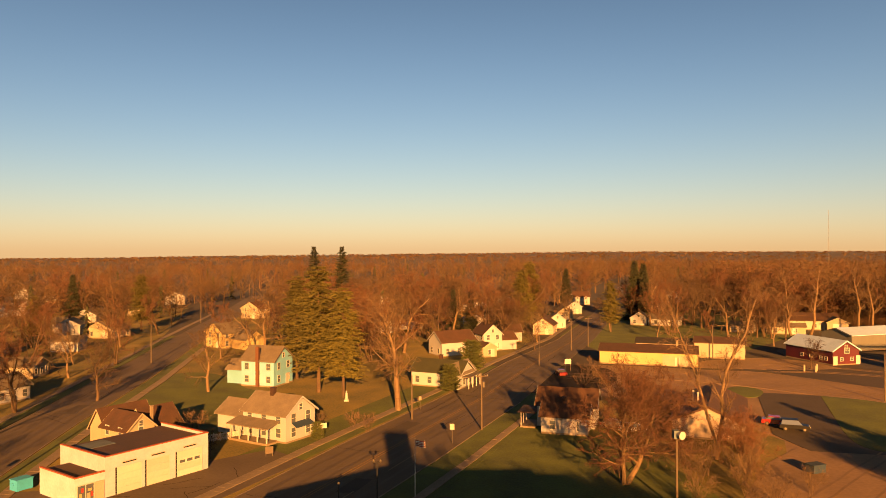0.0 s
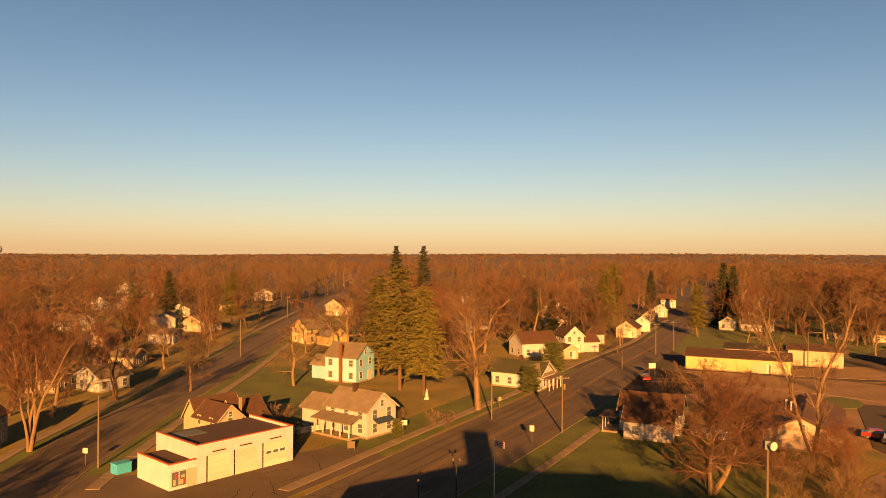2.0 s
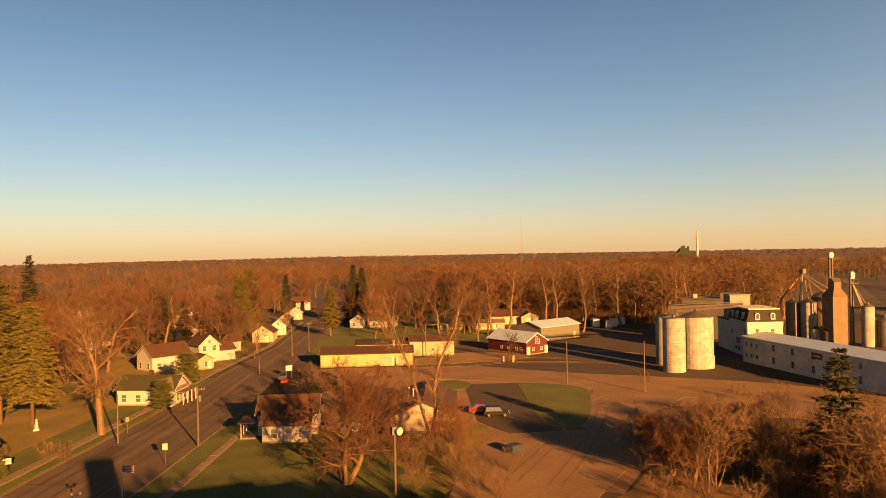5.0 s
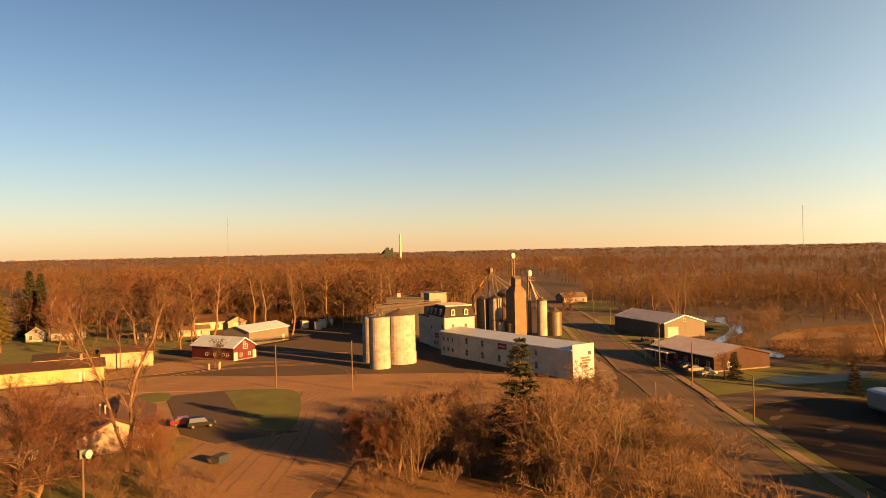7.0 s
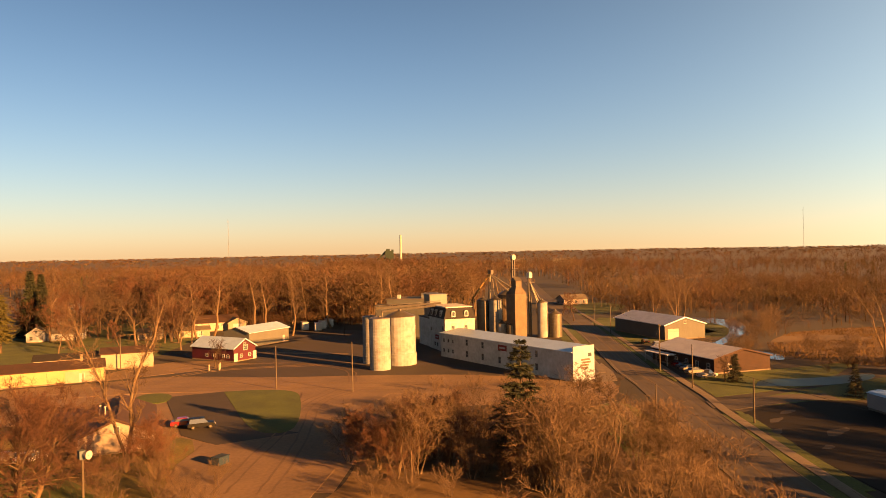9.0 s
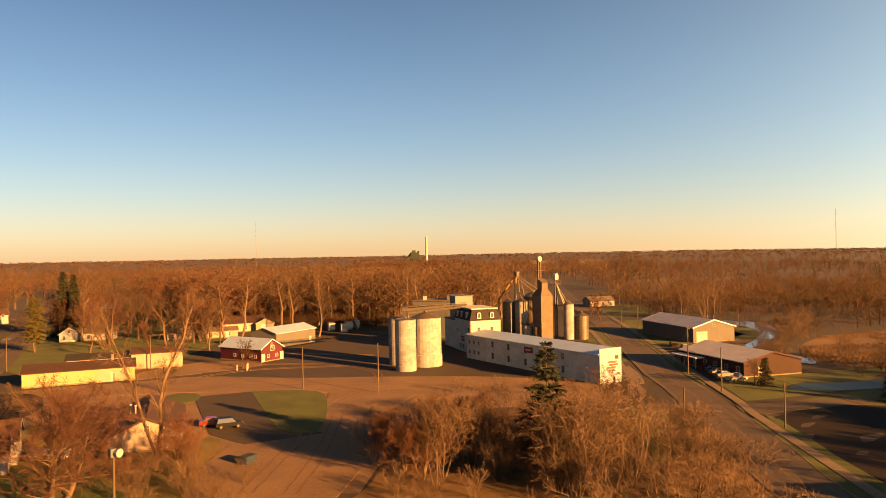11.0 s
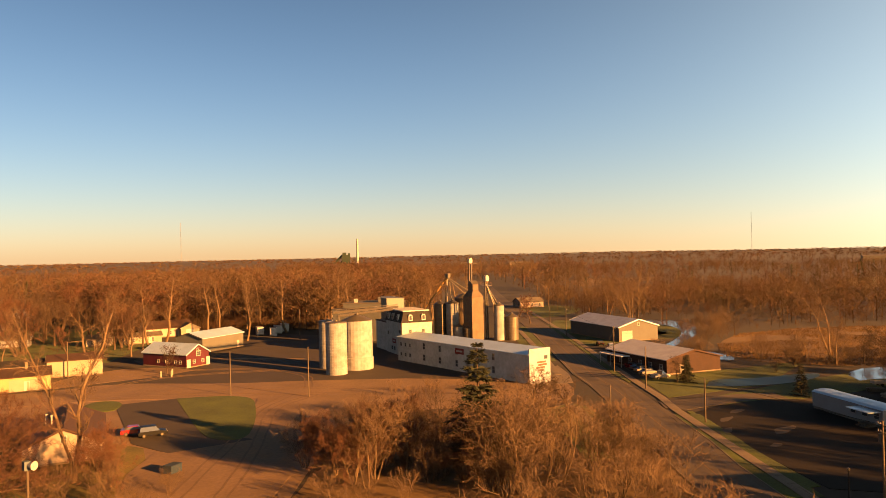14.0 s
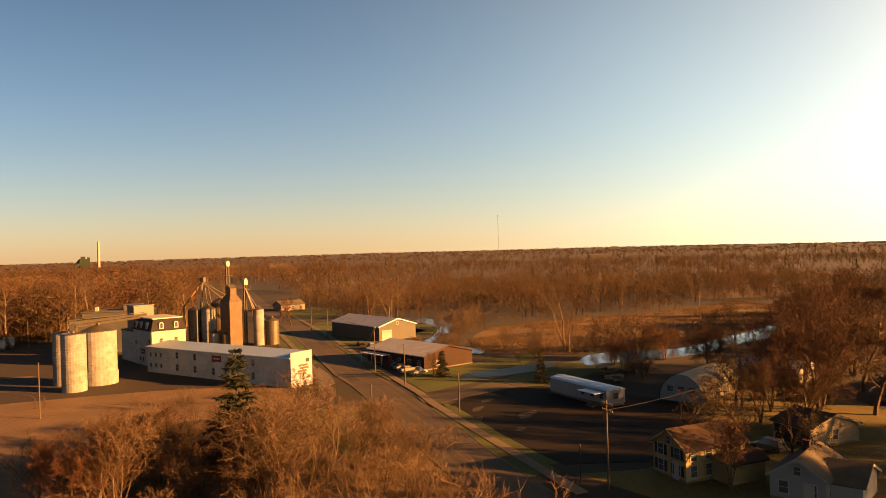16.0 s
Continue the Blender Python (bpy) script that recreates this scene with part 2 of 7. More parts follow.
ripple.inputs["Scale"].default_value = 1.5
rb = water.node_tree.nodes.new("ShaderNodeBump")
rb.inputs["Strength"].default_value, rb.inputs["Distance"].default_value = 0.12, 0.05
water.node_tree.links.new(ripple.outputs["Fac"], rb.inputs["Height"])
water.node_tree.links.new(rb.outputs["Normal"], wb.inputs["Normal"])
M["water"] = water
pond_mat = water.copy()
pond_mat.name = "murky_pond_water"
mb = pond_mat.node_tree.nodes["Principled BSDF"]
mb.inputs["Base Color"].default_value = (0.016, 0.028, 0.024, 1)
mb.inputs["Roughness"].default_value = 0.45
mb.inputs["Specular IOR Level"].default_value = 0.12
M["pond"] = pond_mat


# ---- geometry helpers ----
class Geo:
    """Collects vertices and faces of one mesh."""

    def __init__(self):
        self.v, self.f = [], []

    def face(self, pts):
        i = len(self.v)
        self.v += [tuple(p) for p in pts]
        self.f.append(tuple(range(i, i + len(pts))))
        return self

    def box(self, x0, y0, z0, x1, y1, z1):
        i = len(self.v)
        self.v += [(x, y, z) for z in (z0, z1) for y in (y0, y1) for x in (x0, x1)]
        for q in ((0, 2, 3, 1), (4, 5, 7, 6), (0, 1, 5, 4), (2, 6, 7, 3), (0, 4, 6, 2), (1, 3, 7, 5)):
            self.f.append(tuple(i + k for k in q))
        return self

    def prism(self, outline, z0, z1):
        """An upright slab from a flat outline, counter-clockwise."""
        n, i = len(outline), len(self.v)
        self.v += [(x, y, z0) for x, y in outline] + [(x, y, z1) for x, y in outline]
        self.f.append(tuple(reversed(range(i, i + n))))
        self.f.append(tuple(range(i + n, i + 2 * n)))
        for k in range(n):
            self.f.append((i + k, i + (k + 1) % n, i + n + (k + 1) % n, i + n + k))
        return self

    def tube(self, p, q, r0, r1=None, n=8, caps=True):
        r1 = r0 if r1 is None else r1
        p, q = Vector(p), Vector(q)
        d = (q - p).normalized()
        a = d.orthogonal().normalized()
        b = d.cross(a)
        i = len(self.v)
        for c, r in ((p, r0), (q, r1)):
            for k in range(n):
                w = 2 * math.pi * k / n
                self.v.append(tuple(c + (a * math.cos(w) + b * math.sin(w)) * r))
        for k in range(n):
            j = (k + 1) % n
            self.f.append((i + k, i + j, i + n + j, i + n + k))
        if caps:
            self.f.append(tuple(reversed(range(i, i + n))))
            self.f.append(tuple(range(i + n, i + 2 * n)))
        return self

    def lathe(self, profile, n=24, cx=0.0, cy=0.0):
        """A turned form from (radius, height) pairs."""
        i = len(self.v)
        for r, z in profile:
            for k in range(n):
                w = 2 * math.pi * k / n
                self.v.append((cx + r * math.cos(w), cy + r * math.sin(w), z))
        for s in range(len(profile) - 1):
            for k in range(n):
                j = (k + 1) % n
                self.f.append((i + s * n + k, i + s * n + j, i + (s + 1) * n + j, i + (s + 1) * n + k))
        self.f.append(tuple(i + (len(profile) - 1) * n + k for k in range(n)))
        return self

    def mesh(self, name, mat):
        me = bpy.data.meshes.new(name)
        me.from_pydata(self.v, [], self.f)
        me.materials.append(mat)
        me.update()
        return me


def part(name, geo, mat, parent, label="", at=None):
    ob = new(name, geo if isinstance(geo, bpy.types.Mesh) else geo.mesh(name, M[mat]))
    ob.parent = parent
    if at is not None:
        ob.matrix_basis = at
    return tagged(ob, label)


def thing(name, m, label, category, group="", kind=""):
    ob = new(name)
    ob.empty_display_size = 0.5
    ob.matrix_basis = m
    return tagged(ob, label, category, group, kind)


def single(name, geo, mat, label, category, m=None, group="", kind=""):
    ob = new(name, geo.mesh(name, M[mat]))
    if m is not None:
        ob.matrix_basis = m
    return tagged(ob, label, category, group, kind)


def heading(a, b):
    return math.degrees(math.atan2(b[1] - a[1], b[0] - a[0]))


def offset_line(pts, d):
    """A polyline shifted d metres to its left."""
    out = []
    for i, p in enumerate(pts):
        a, b = Vector(pts[max(i - 1, 0)]), Vector(pts[min(i + 1, len(pts) - 1)])
        t = (b - a).normalized()
        out.append((p[0] - t.y * d, p[1] + t.x * d))
    return out


def band(left, right, z0, z1):
    """One strip with thickness between two polylines of equal length."""
    g, n = Geo(), len(left)
    for z in (z0, z1):
        g.v += [(x, y, z) for x, y in right] + [(x, y, z) for x, y in left]
    for i in range(n - 1):
        r0, r1, l1, l0 = i, i + 1, n + i + 1, n + i
        t = 2 * n
        g.f += [(l0, l1, r1, r0), (t + r0, t + r1, t + l1, t + l0), (r0, r1, t + r1, t + r0), (l1, l0, t + l0, t + l1)]
    g.f += [(0, 2 * n, 3 * n, n), (n - 1, 2 * n - 1, 4 * n - 1, 3 * n - 1)]
    return g


def resample(pts, step):
    out, carry = [pts[0]], 0.0
    for a, b in zip(pts, pts[1:]):
        a, b = Vector(a), Vector(b)
        n = max(1, int((b - a).length / step))
        out += [tuple(a.lerp(b, (k + 1) / n)) for k in range(n)]
    return out


def smooth_line(pts, times=2):
    for _ in range(times):
        out = [pts[0]]
        for a, b in zip(pts, pts[1:]):
            out += [(a[0] * .75 + b[0] * .25, a[1] * .75 + b[1] * .25), (a[0] * .25 + b[0] * .75, a[1] * .25 + b[1] * .75)]
        pts = out + [pts[-1]]
    return pts


# ---- ground ----
def ground_height(x, y):
    r = math.hypot(x, y)
    if r < 700:
        return 0.0
    k = min(1.0, (r - 700) / 2600)
    rise = min(1.0, max(0.0, (math.degrees(math.atan2(-x, y)) + 100) / 35))
    rise -= 1.6 * min(1.0, max(0.0, (math.degrees(math.atan2(-x, y)) + 12) / 38))
    return k * k * (4 + 14 * rise) + (k ** 1.5) * 6 * noise.noise((x * 0.0011, y * 0.0011, 3.1))


rings = [0, 60, 130, 220, 340, 500, 700] + [700 + 130 * k for k in range(1, 30)]
spokes = 160
g = Geo()
g.v.append((0, 0, 0))
for r in rings[1:]:
    for s in range(spokes):
        w = 2 * math.pi * s / spokes
        x, y = r * math.cos(w), r * math.sin(w)
        g.v.append((x, y, ground_height(x, y)))
for s in range(spokes):
    g.f.append((0, 1 + s, 1 + (s + 1) % spokes))
for k in range(len(rings) - 2):
    for s in range(spokes):
        a, b = 1 + k * spokes, 1 + (k + 1) * spokes
        g.f.append((a + s, b + s, b + (s + 1) % spokes, a + (s + 1) % spokes))
single("ground", g, "litter", "flat brown leaf-strewn country ground under bare woods", "ground", kind="structure")


def patch(name, outline, z, mat, label, category="ground", rounds=0):
    pts = list(outline)
    if rounds:
        pts = smooth_line(pts + [pts[0]], rounds)[:-1]
    area = sum(a[0] * b[1] - b[0] * a[1] for a, b in zip(pts, pts[1:] + pts[:1]))
    if area < 0:
        pts.reverse()
    return single(name, Geo().prism(pts, -0.3, z), mat, label, category, kind="structure")


patch("lawn_west", [(-64, 60), (-24, 60), (12, 132), (3, 158), (25, 225), (60, 340), (-40, 360), (-95, 330), (-78, 200), (-62, 110)], 0.015, "dry",
      "dry yellow-green spring lawn between two streets")
patch("lawn_green_west", [(-58, 108), (-44, 103), (-30, 120), (-26, 150), (-40, 152), (-52, 176), (-66, 178), (-62, 140)], 0.03, "lawn", "green house lawn beside the side street", rounds=2)
patch("lawn_far_west", [(-66, 60), (-74, 120), (-92, 240), (-130, 380), (-230, 380), (-200, 120), (-110, 50)], 0.015, "dry", "patchy lawn along the side street")
patch("verge_west", [(-27, 84), (-17, 108), (0, 149), (14, 186), (6, 186), (-8, 154), (-24, 116), (-33, 96)], 0.035, "lawn", "green grass verge along the main street")
patch("lawn_hall", [(-14, 50), (14, 134), (30, 128), (34, 60), (20, 40)], 0.02, "lawn", "green lawn with long evening shadows")
patch("lawn_middle", [(12, 134), (24, 150), (46, 140), (52, 112), (42, 88), (26, 80), (14, 100)], 0.012, "dry", "thin lawn round the small houses")
patch("lawn_east", [(40, 250), (66, 330), (130, 400), (160, 330), (120, 250), (90, 215), (45, 215)], 0.02, "lawn", "green lawns behind the yellow shop")
patch("thicket_floor", [(36, 72), (50, 72), (60, 80), (70, 92), (84, 96), (96, 88), (108, 80), (104, 64), (94, 36), (60, 0), (20, 20), (25, 60)], 0.012, "straw", "pale leaf litter and dry grass under the thicket", rounds=2)
patch("pale_bank", [(78, 84), (83.5, 91.5), (90, 92), (98, 85), (96, 80), (88, 77), (81, 80)], 0.05, "straw", "pale dry grass bank behind the thicket", rounds=2)
patch("corner_lawn", [(99, 58), (104, 66), (110, 74), (117, 79), (120.5, 77.5), (117.5, 72), (108.5, 63), (101, 56)], 0.04, "lawn", "green grass at the street corner", rounds=2)
patch("gravel_yard", [(84, 152), (78, 182), (92, 192), (96, 212), (112, 232), (165, 236), (175, 200), (205, 180), (190, 140), (146, 97), (120, 80), (108, 118)], 0.03, "yard",
      "grey-brown gravel yard round the grain mill")
patch("gravel_road", [(16, 152), (26, 178), (41, 188), (64, 178), (76, 176), (92, 153), (106, 141), (126, 119), (131, 99), (139, 92), (131, 84), (119, 79), (112, 86), (104, 108), (96, 119), (87, 132), (70, 152), (60, 160), (45, 168), (28, 162)], 0.05, "dirt",
      "pale sandy cross street with tyre tracks", "road", rounds=1)
patch("gravel_base", [(30, 100), (20, 150), (24, 176), (40, 187), (90, 158), (108, 118), (112, 84), (100, 96), (84, 100), (70, 90), (52, 74), (44, 84)], 0.008, "dirt", "sandy gravel between drives and lawns")
patch("gravel_apron", [(60, 182), (98, 176), (96, 192), (84, 200), (66, 192)], 0.045, "dirt", "sandy gravel apron beside the shops", rounds=1)
patch("concrete_strip", [(112.6, 194.6), (114.8, 196.0), (119.2, 187.6), (128.2, 173.2), (126.6, 172.0), (117.2, 186.4)], 0.045, "dirt", "pale strip across the dark yard", "pavement")
patch("gravel_drive", [(87, 134), (64, 103.5), (52, 108), (44, 100), (34, 84), (24, 68), (36, 58), (46, 72), (58, 82), (71, 102), (98, 118)], 0.055, "dirt", "sandy gravel drive with tyre marks", "road")
# worn asphalt in a darker material that also stands in for tree shade
patch("parking_pad", [(64, 150), (76, 146), (63, 114), (66, 103), (53, 106), (52, 116)], 0.06, "mended", "worn asphalt parking pad, its dark tone partly painted shade", "parking")
patch("grass_island", [(75, 146), (70, 133), (62.5, 114), (61.5, 107), (65, 104), (72, 112), (80, 124), (85.5, 133.5), (84, 139), (80, 143)], 0.09, "lawn", "green grass island between drives", rounds=2)
patch("grass_strip", [(56, 150), (63, 158), (67, 152), (61, 143)], 0.09, "lawn", "small green grass strip beside the parking pad", rounds=2)
# the dark colour holds shade over the corner as well as asphalt
patch("street_corner_pad", [(18, 150), (21, 170), (28, 184), (36, 187), (42, 178), (38, 160), (28, 149)], 0.055, "tar", "corner pad dark with asphalt and painted shade", "parking", rounds=1)
patch("station_forecourt", [(-50, 74), (-58, 88), (-45, 90), (-31, 103), (-25, 108), (-19, 102), (-28, 82), (-34, 70)], 0.06, "asphalt", "cracked grey forecourt of the old filling station", "parking")
patch("blacktop_lot", [(133.6, 55.5), (144.6, 50.8), (148, 46), (147, 38), (141, 18), (120, 8), (100, 17), (95.6, 26.4), (104.1, 35.9), (115.1, 46.9), (125.1, 56.4)], 0.06, "tar", "dark blacktop parking lot", "parking")
patch("cross_street", [(126, 62), (130.5, 65.6), (136.3, 62.3), (146.3, 57), (152.1, 52), (147.5, 47.6), (144.6, 51.4), (133.6, 56.2), (126.9, 58.4)], 0.066, "asphalt", "short worn cross street beside the lot", "road")
patch("corner_lawn", [(117.3, 78.6), (114.5, 74.6), (107.2, 67.8), (100.4, 61.2), (91.6, 52.6), (88, 55), (97, 64), (102, 70), (110, 79.5)], 0.064, "lawn", "green lawn at the thicket corner")
patch("mill_apron", [(158, 107), (148, 97), (139, 90), (131.5, 93.5), (134, 97), (142, 101)], 0.064, "concrete", "pale concrete apron at the mill corner", "pavement")
patch("verge_lot", [(89.5, 28.9), (98.7, 37.6), (108.6, 45.6), (122.4, 58.2), (125.2, 60.4), (112.2, 48.4), (101, 37.9), (91.6, 29)], 0.064, "lawn", "thin grass strip between kerb and sidewalk")
patch("verge_mill", [(146, 80.3), (154, 88.8), (185, 116.2), (239, 165.3), (241, 163.6), (224, 148.6), (180, 109.2), (148.5, 80.4)], 0.064, "lawn", "narrow grass verge beside the mill street")
patch("verge_elevator", [(164, 111.5), (179, 123.5), (233, 172.5), (228, 178), (172, 127), (158, 114)], 0.06, "lawn", "rough grass verge before the grain elevator")
patch("lot_verge", [(131, 62), (160, 55), (210, 38), (200, 26), (150, 44), (134, 56)], 0.035, "lawn", "green bank between the lot and the pond", rounds=1)
patch("lot_lawn", [(92, 24), (97, 16), (120, 7), (141, 17), (160, 20), (150, -12), (110, -30), (80, -12), (84, 10)], 0.02, "dry", "shaded brown yard behind the houses")
patch("sunny_lawn", [(100, -6), (122, -9), (150, -18), (190, -30), (160, -70), (100, -50)], 0.04, "dry", "lawn with warm evening light")
patch("brick_lawn", [(135.5, 66), (152, 81), (166, 74), (200, 60), (160, 56)], 0.03, "lawn", "green lawn before the brick building")
patch("shop_forecourt", [(157, 85), (168, 95), (178, 96), (164, 78)], 0.06, "asphalt", "parking row before the brick building", "parking")
patch("shed_lawn", [(200, 118), (192, 124), (226, 160), (262, 178), (268, 150), (240, 116)], 0.03, "lawn", "green lawn round the grey metal hall")
patch("park_lawn", [(224, 112), (248, 137), (272, 132), (264, 121), (246, 112), (230, 104)], 0.03, "lawn", "sunny lawn by the creek", rounds=1)
patch("hall_lawn", [(205, 143), (222, 160), (256, 154), (236, 136), (226, 122), (208, 124)], 0.028, "lawn", "green lawn beside the grey hall", rounds=1)
patch("far_field_north", [(262, 191), (300, 236), (334, 238), (330, 205), (284, 186)], 0.03, "lawn", "distant green field by the road", rounds=1)
patch("far_field_east", [(470, 208), (560, 214), (560, 180), (442, 163), (404, 175)], 0.03, "lawn", "distant green field beyond the creek", rounds=1)
patch("far_field_straw", [(520, 330), (640, 420), (760, 420), (700, 330)], 0.03, "straw", "distant pale field", "field", rounds=1)
MARSH_EDGE = [(192, 76), (201, 82), (222, 92), (250, 96), (276, 86), (296, 68), (314, 50), (344, 32), (388, 18), (350, -4), (290, 0), (262, 5), (238, 14), (222, 22), (210, 32), (198, 46), (192, 60)]
patch("marsh", MARSH_EDGE, 0.03, "straw", "golden dry marsh grass beside the river", "field", rounds=1)
patch("marsh_strip", [(441, 87), (481, 53), (554, 12), (662, 14), (581, 64), (513, 109)], 0.03, "straw", "distant band of dry grass", "field", rounds=1)
patch("east_field", [(620, -30), (760, 70), (860, 60), (720, -60)], 0.04, "straw", "distant pale field beyond the woods", "field", rounds=1)
patch("east_meadow", [(560, 130), (700, 190), (780, 150), (640, 100)], 0.04, "dry", "distant dull green meadow", "field", rounds=1)
for k, (x, y, s) in enumerate(((116, 47, 1.0), (124, 50, 0.8), (122, 40, 1.2), (131, 51, 0.9), (112, 38, 0.7))):
    patch("worn_patch", [(x + s * (2.6 + 0.8 * math.sin(j * 1.7 + k)) * math.cos(j * 0.785), y + s * (1.0 + 0.4 * math.cos(j * 2.3 + k)) * math.sin(j * 0.785)) for j in range(8)], 0.066, "mended", "paler worn patch on the blacktop", "parking", rounds=2)
patch("lot_strip", [(94.5, 28.5), (103, 36.5), (114, 47), (126, 58), (126.4, 57), (115.4, 47.1), (104.4, 36.2), (95.9, 27.4)], 0.068, "lawn", "narrow green grass strip beside the lot")
patch("marsh_far", [(395, 32), (440, 58), (520, 26), (560, -12), (508, -64), (430, -14)], 0.03, "straw", "distant strip of dry marsh grass", "field", rounds=1)
patch("river", [(176, 42), (184, 47), (197, 45.5), (203, 33), (211, 24), (225, 18.5), (247, 12), (270, 4.5), (284, -2), (312, -20), (336, -42), (300, -36), (276, -17.5), (246, -1), (234, 5), (222, 11), (206, 16.5), (194, 24), (188, 31), (181, 40)], 0.05, "water",
      "still pale river reflecting the evening sky", "river", rounds=1)
patch("creek", [(202, 98), (221, 102), (243, 107), (268, 119), (284, 132), (281, 150), (286, 182), (279, 178), (270, 148), (266, 130), (255, 119), (239, 111), (223, 106), (204, 102)], 0.05, "water",
      "winding creek with bright reflections", "creek", rounds=1)
patch("creek_pool", [(203, 88), (201, 83), (197, 77), (189, 74), (190, 79), (197, 86)], 0.05, "water", "bright pool of the creek", "creek", rounds=1)
patch("pond", [(151, 65), (160, 68), (167, 60), (178, 55), (182, 51), (172, 50), (160, 55)], 0.05, "pond", "small blue-grey pond beside the lawn", "pond", rounds=2)

for name, pts in (("verge_side", [(-54.5, 84), (-50, 84), (-53, 96), (-58, 126), (-63, 168), (-75, 250), (-79, 250), (-66, 166), (-61, 124), (-56.5, 93)]),
                  ("verge_side_west", [(-65.3, 83), (-69.6, 102), (-73.5, 132), (-79.7, 176), (-91.5, 254), (-95, 254), (-83, 176), (-77, 132), (-73, 102), (-69, 83)])):
    patch(name, pts, 0.045, "lawn", "green grass verge along the side street")

# ---- streets ----
MAIN_L = [(-47, 34), (-25.3, 84.8), (-15.4, 110.1), (1.9, 150.9), (16.4, 190.7), (38, 241), (64.6, 322.7), (90, 408), (150, 620)]
MAIN_R = [(-33, 27.5), (-10.8, 79), (0.2, 104.5), (15, 141), (30, 185), (48.5, 237), (74.5, 320), (100, 406), (160, 618)]
R2_R = [(70, 12), (89.1, 29.3), (98.3, 38), (108.2, 46), (122, 58.6), (143.4, 78.4), (154, 89.3), (185, 116.7), (239, 165.8), (354, 274), (604, 498)]
R2_L = offset_line(R2_R, 8.8)
SIDE_L = [(-58, 40), (-65, 83), (-69.3, 101.9), (-73.2, 132), (-79.4, 176), (-91.2, 254.4), (-103, 341), (-125, 480)]
SIDE_R = [(-47, 40), (-54.7, 82.8), (-56.8, 93.5), (-61.5, 124), (-66.5, 166), (-79.5, 250), (-92, 339), (-114, 478)]
for name, lft, rgt, label in (("road_main", MAIN_L, MAIN_R, "worn grey asphalt main street with faded lines"), ("road_mill", R2_L, R2_R, "worn asphalt street past the grain mill"),
                              ("road_side", SIDE_L, SIDE_R, "worn asphalt side street under bare trees")):
    single(name, band(lft, rgt, -0.3, 0.07), "asphalt", label, "road", kind="structure")


def between(lft, rgt, k):
    return [(a[0] * (1 - k) + b[0] * k, a[1] * (1 - k) + b[1] * k) for a, b in zip(lft, rgt)]


def stripe(name, line, width, mat, dash=0.0, gap=0.0, label="faded painted road line"):
    g = Geo()
    pts = resample(line, dash or 12)
    for i, (a, b) in enumerate(zip(pts, pts[1:])):
        if dash and i % 2:
            continue
        l, r = offset_line([a, b], width / 2), offset_line([a, b], -width / 2)
        g.prism([r[0], r[1], l[1], l[0]], 0.05, 0.078)
    return single(name, g, mat, label, "road line", kind="structure")


stripe("lane_line", between(MAIN_L, MAIN_R, 0.47)[:7], 0.14, "yellowline")
stripe("lane_line", between(MAIN_L, MAIN_R, 0.5)[:7], 0.14, "yellowline")
stripe("lane_line", between(MAIN_L, MAIN_R, 0.76)[:3], 0.12, "stripe", 9)
stripe("lane_line", between(R2_L, R2_R, 0.49), 0.16, "yellowline")
stripe("lane_line", between(R2_L, R2_R, 0.06)[5:9], 0.14, "stripe")
stripe("lane_line", between(R2_L, R2_R, 0.93)[5:9], 0.14, "stripe")


def sidewalk(name, line, width, label, start=0, slabs=True):
    """A walk of concrete slabs, each its own piece, on a bed."""
    bed = single(name, band(offset_line(line, width / 2), offset_line(line, -width / 2), -0.3, 0.09), "concrete", label, "pavement", kind="structure")
    pts = resample(line, 1.5)[:110]
    for a, b in zip(pts, pts[1:]):
        SLABS.append((bed, (a[0] + b[0]) / 2, (a[1] + b[1]) / 2, heading(a, b), math.hypot(b[0] - a[0], b[1] - a[1]) / 1.5, width / 1.7))
    return bed


SLABS = []


def kerb(line, label="pale worn concrete kerb"):
    g = Geo()
    pts = resample(line, 20)
    l, r = offset_line(pts, 0.09), offset_line(pts, -0.09)
    for i in range(len(pts) - 1):
        g.prism([r[i], r[i + 1], l[i + 1], l[i]], -0.2, 0.10)
    return single("kerb", g, "concrete", label, "kerb", kind="structure")


WALK_MAIN_R = offset_line(MAIN_R, -4.4)[1:4]
WALK_MAIN_L = offset_line(MAIN_L, 3.4)[1:7]
WALK_R2 = [(85, 21.5), (92.1, 28.3), (101.5, 37.2), (112.7, 47.7), (125.9, 59.9), (134.5, 67.0), (147.8, 79.6), (179.4, 108.4), (223.3, 147.8), (300, 220)]
WALK_R2_L = [(92.6, 51.6), (101.4, 60.2), (108.2, 66.8), (116.0, 74.2), (118.6, 78.4)]
WALK_MILL = offset_line(R2_L, 3.6)[6:9]
WALK_SIDE_R = offset_line(SIDE_R, -3.6)[1:6]
WALK_SIDE_L = offset_line(SIDE_L, 3.2)[1:7]
WALKS = [sidewalk("pavement", w, 1.3 if w is WALK_MAIN_R else 1.7, lab) for w, lab in ((WALK_MAIN_R, "pale concrete sidewalk beside the green lawn"), (WALK_MAIN_L, "pale concrete sidewalk along the main street"),
         (WALK_R2, "broad pale concrete sidewalk beside the parking lot"), (WALK_R2_L, "concrete sidewalk at the thicket corner"), (WALK_MILL, "narrow concrete sidewalk past the grain mill"),
         (WALK_SIDE_R, "narrow concrete sidewalk of the side street"), (WALK_SIDE_L, "narrow concrete sidewalk under the trees"))]
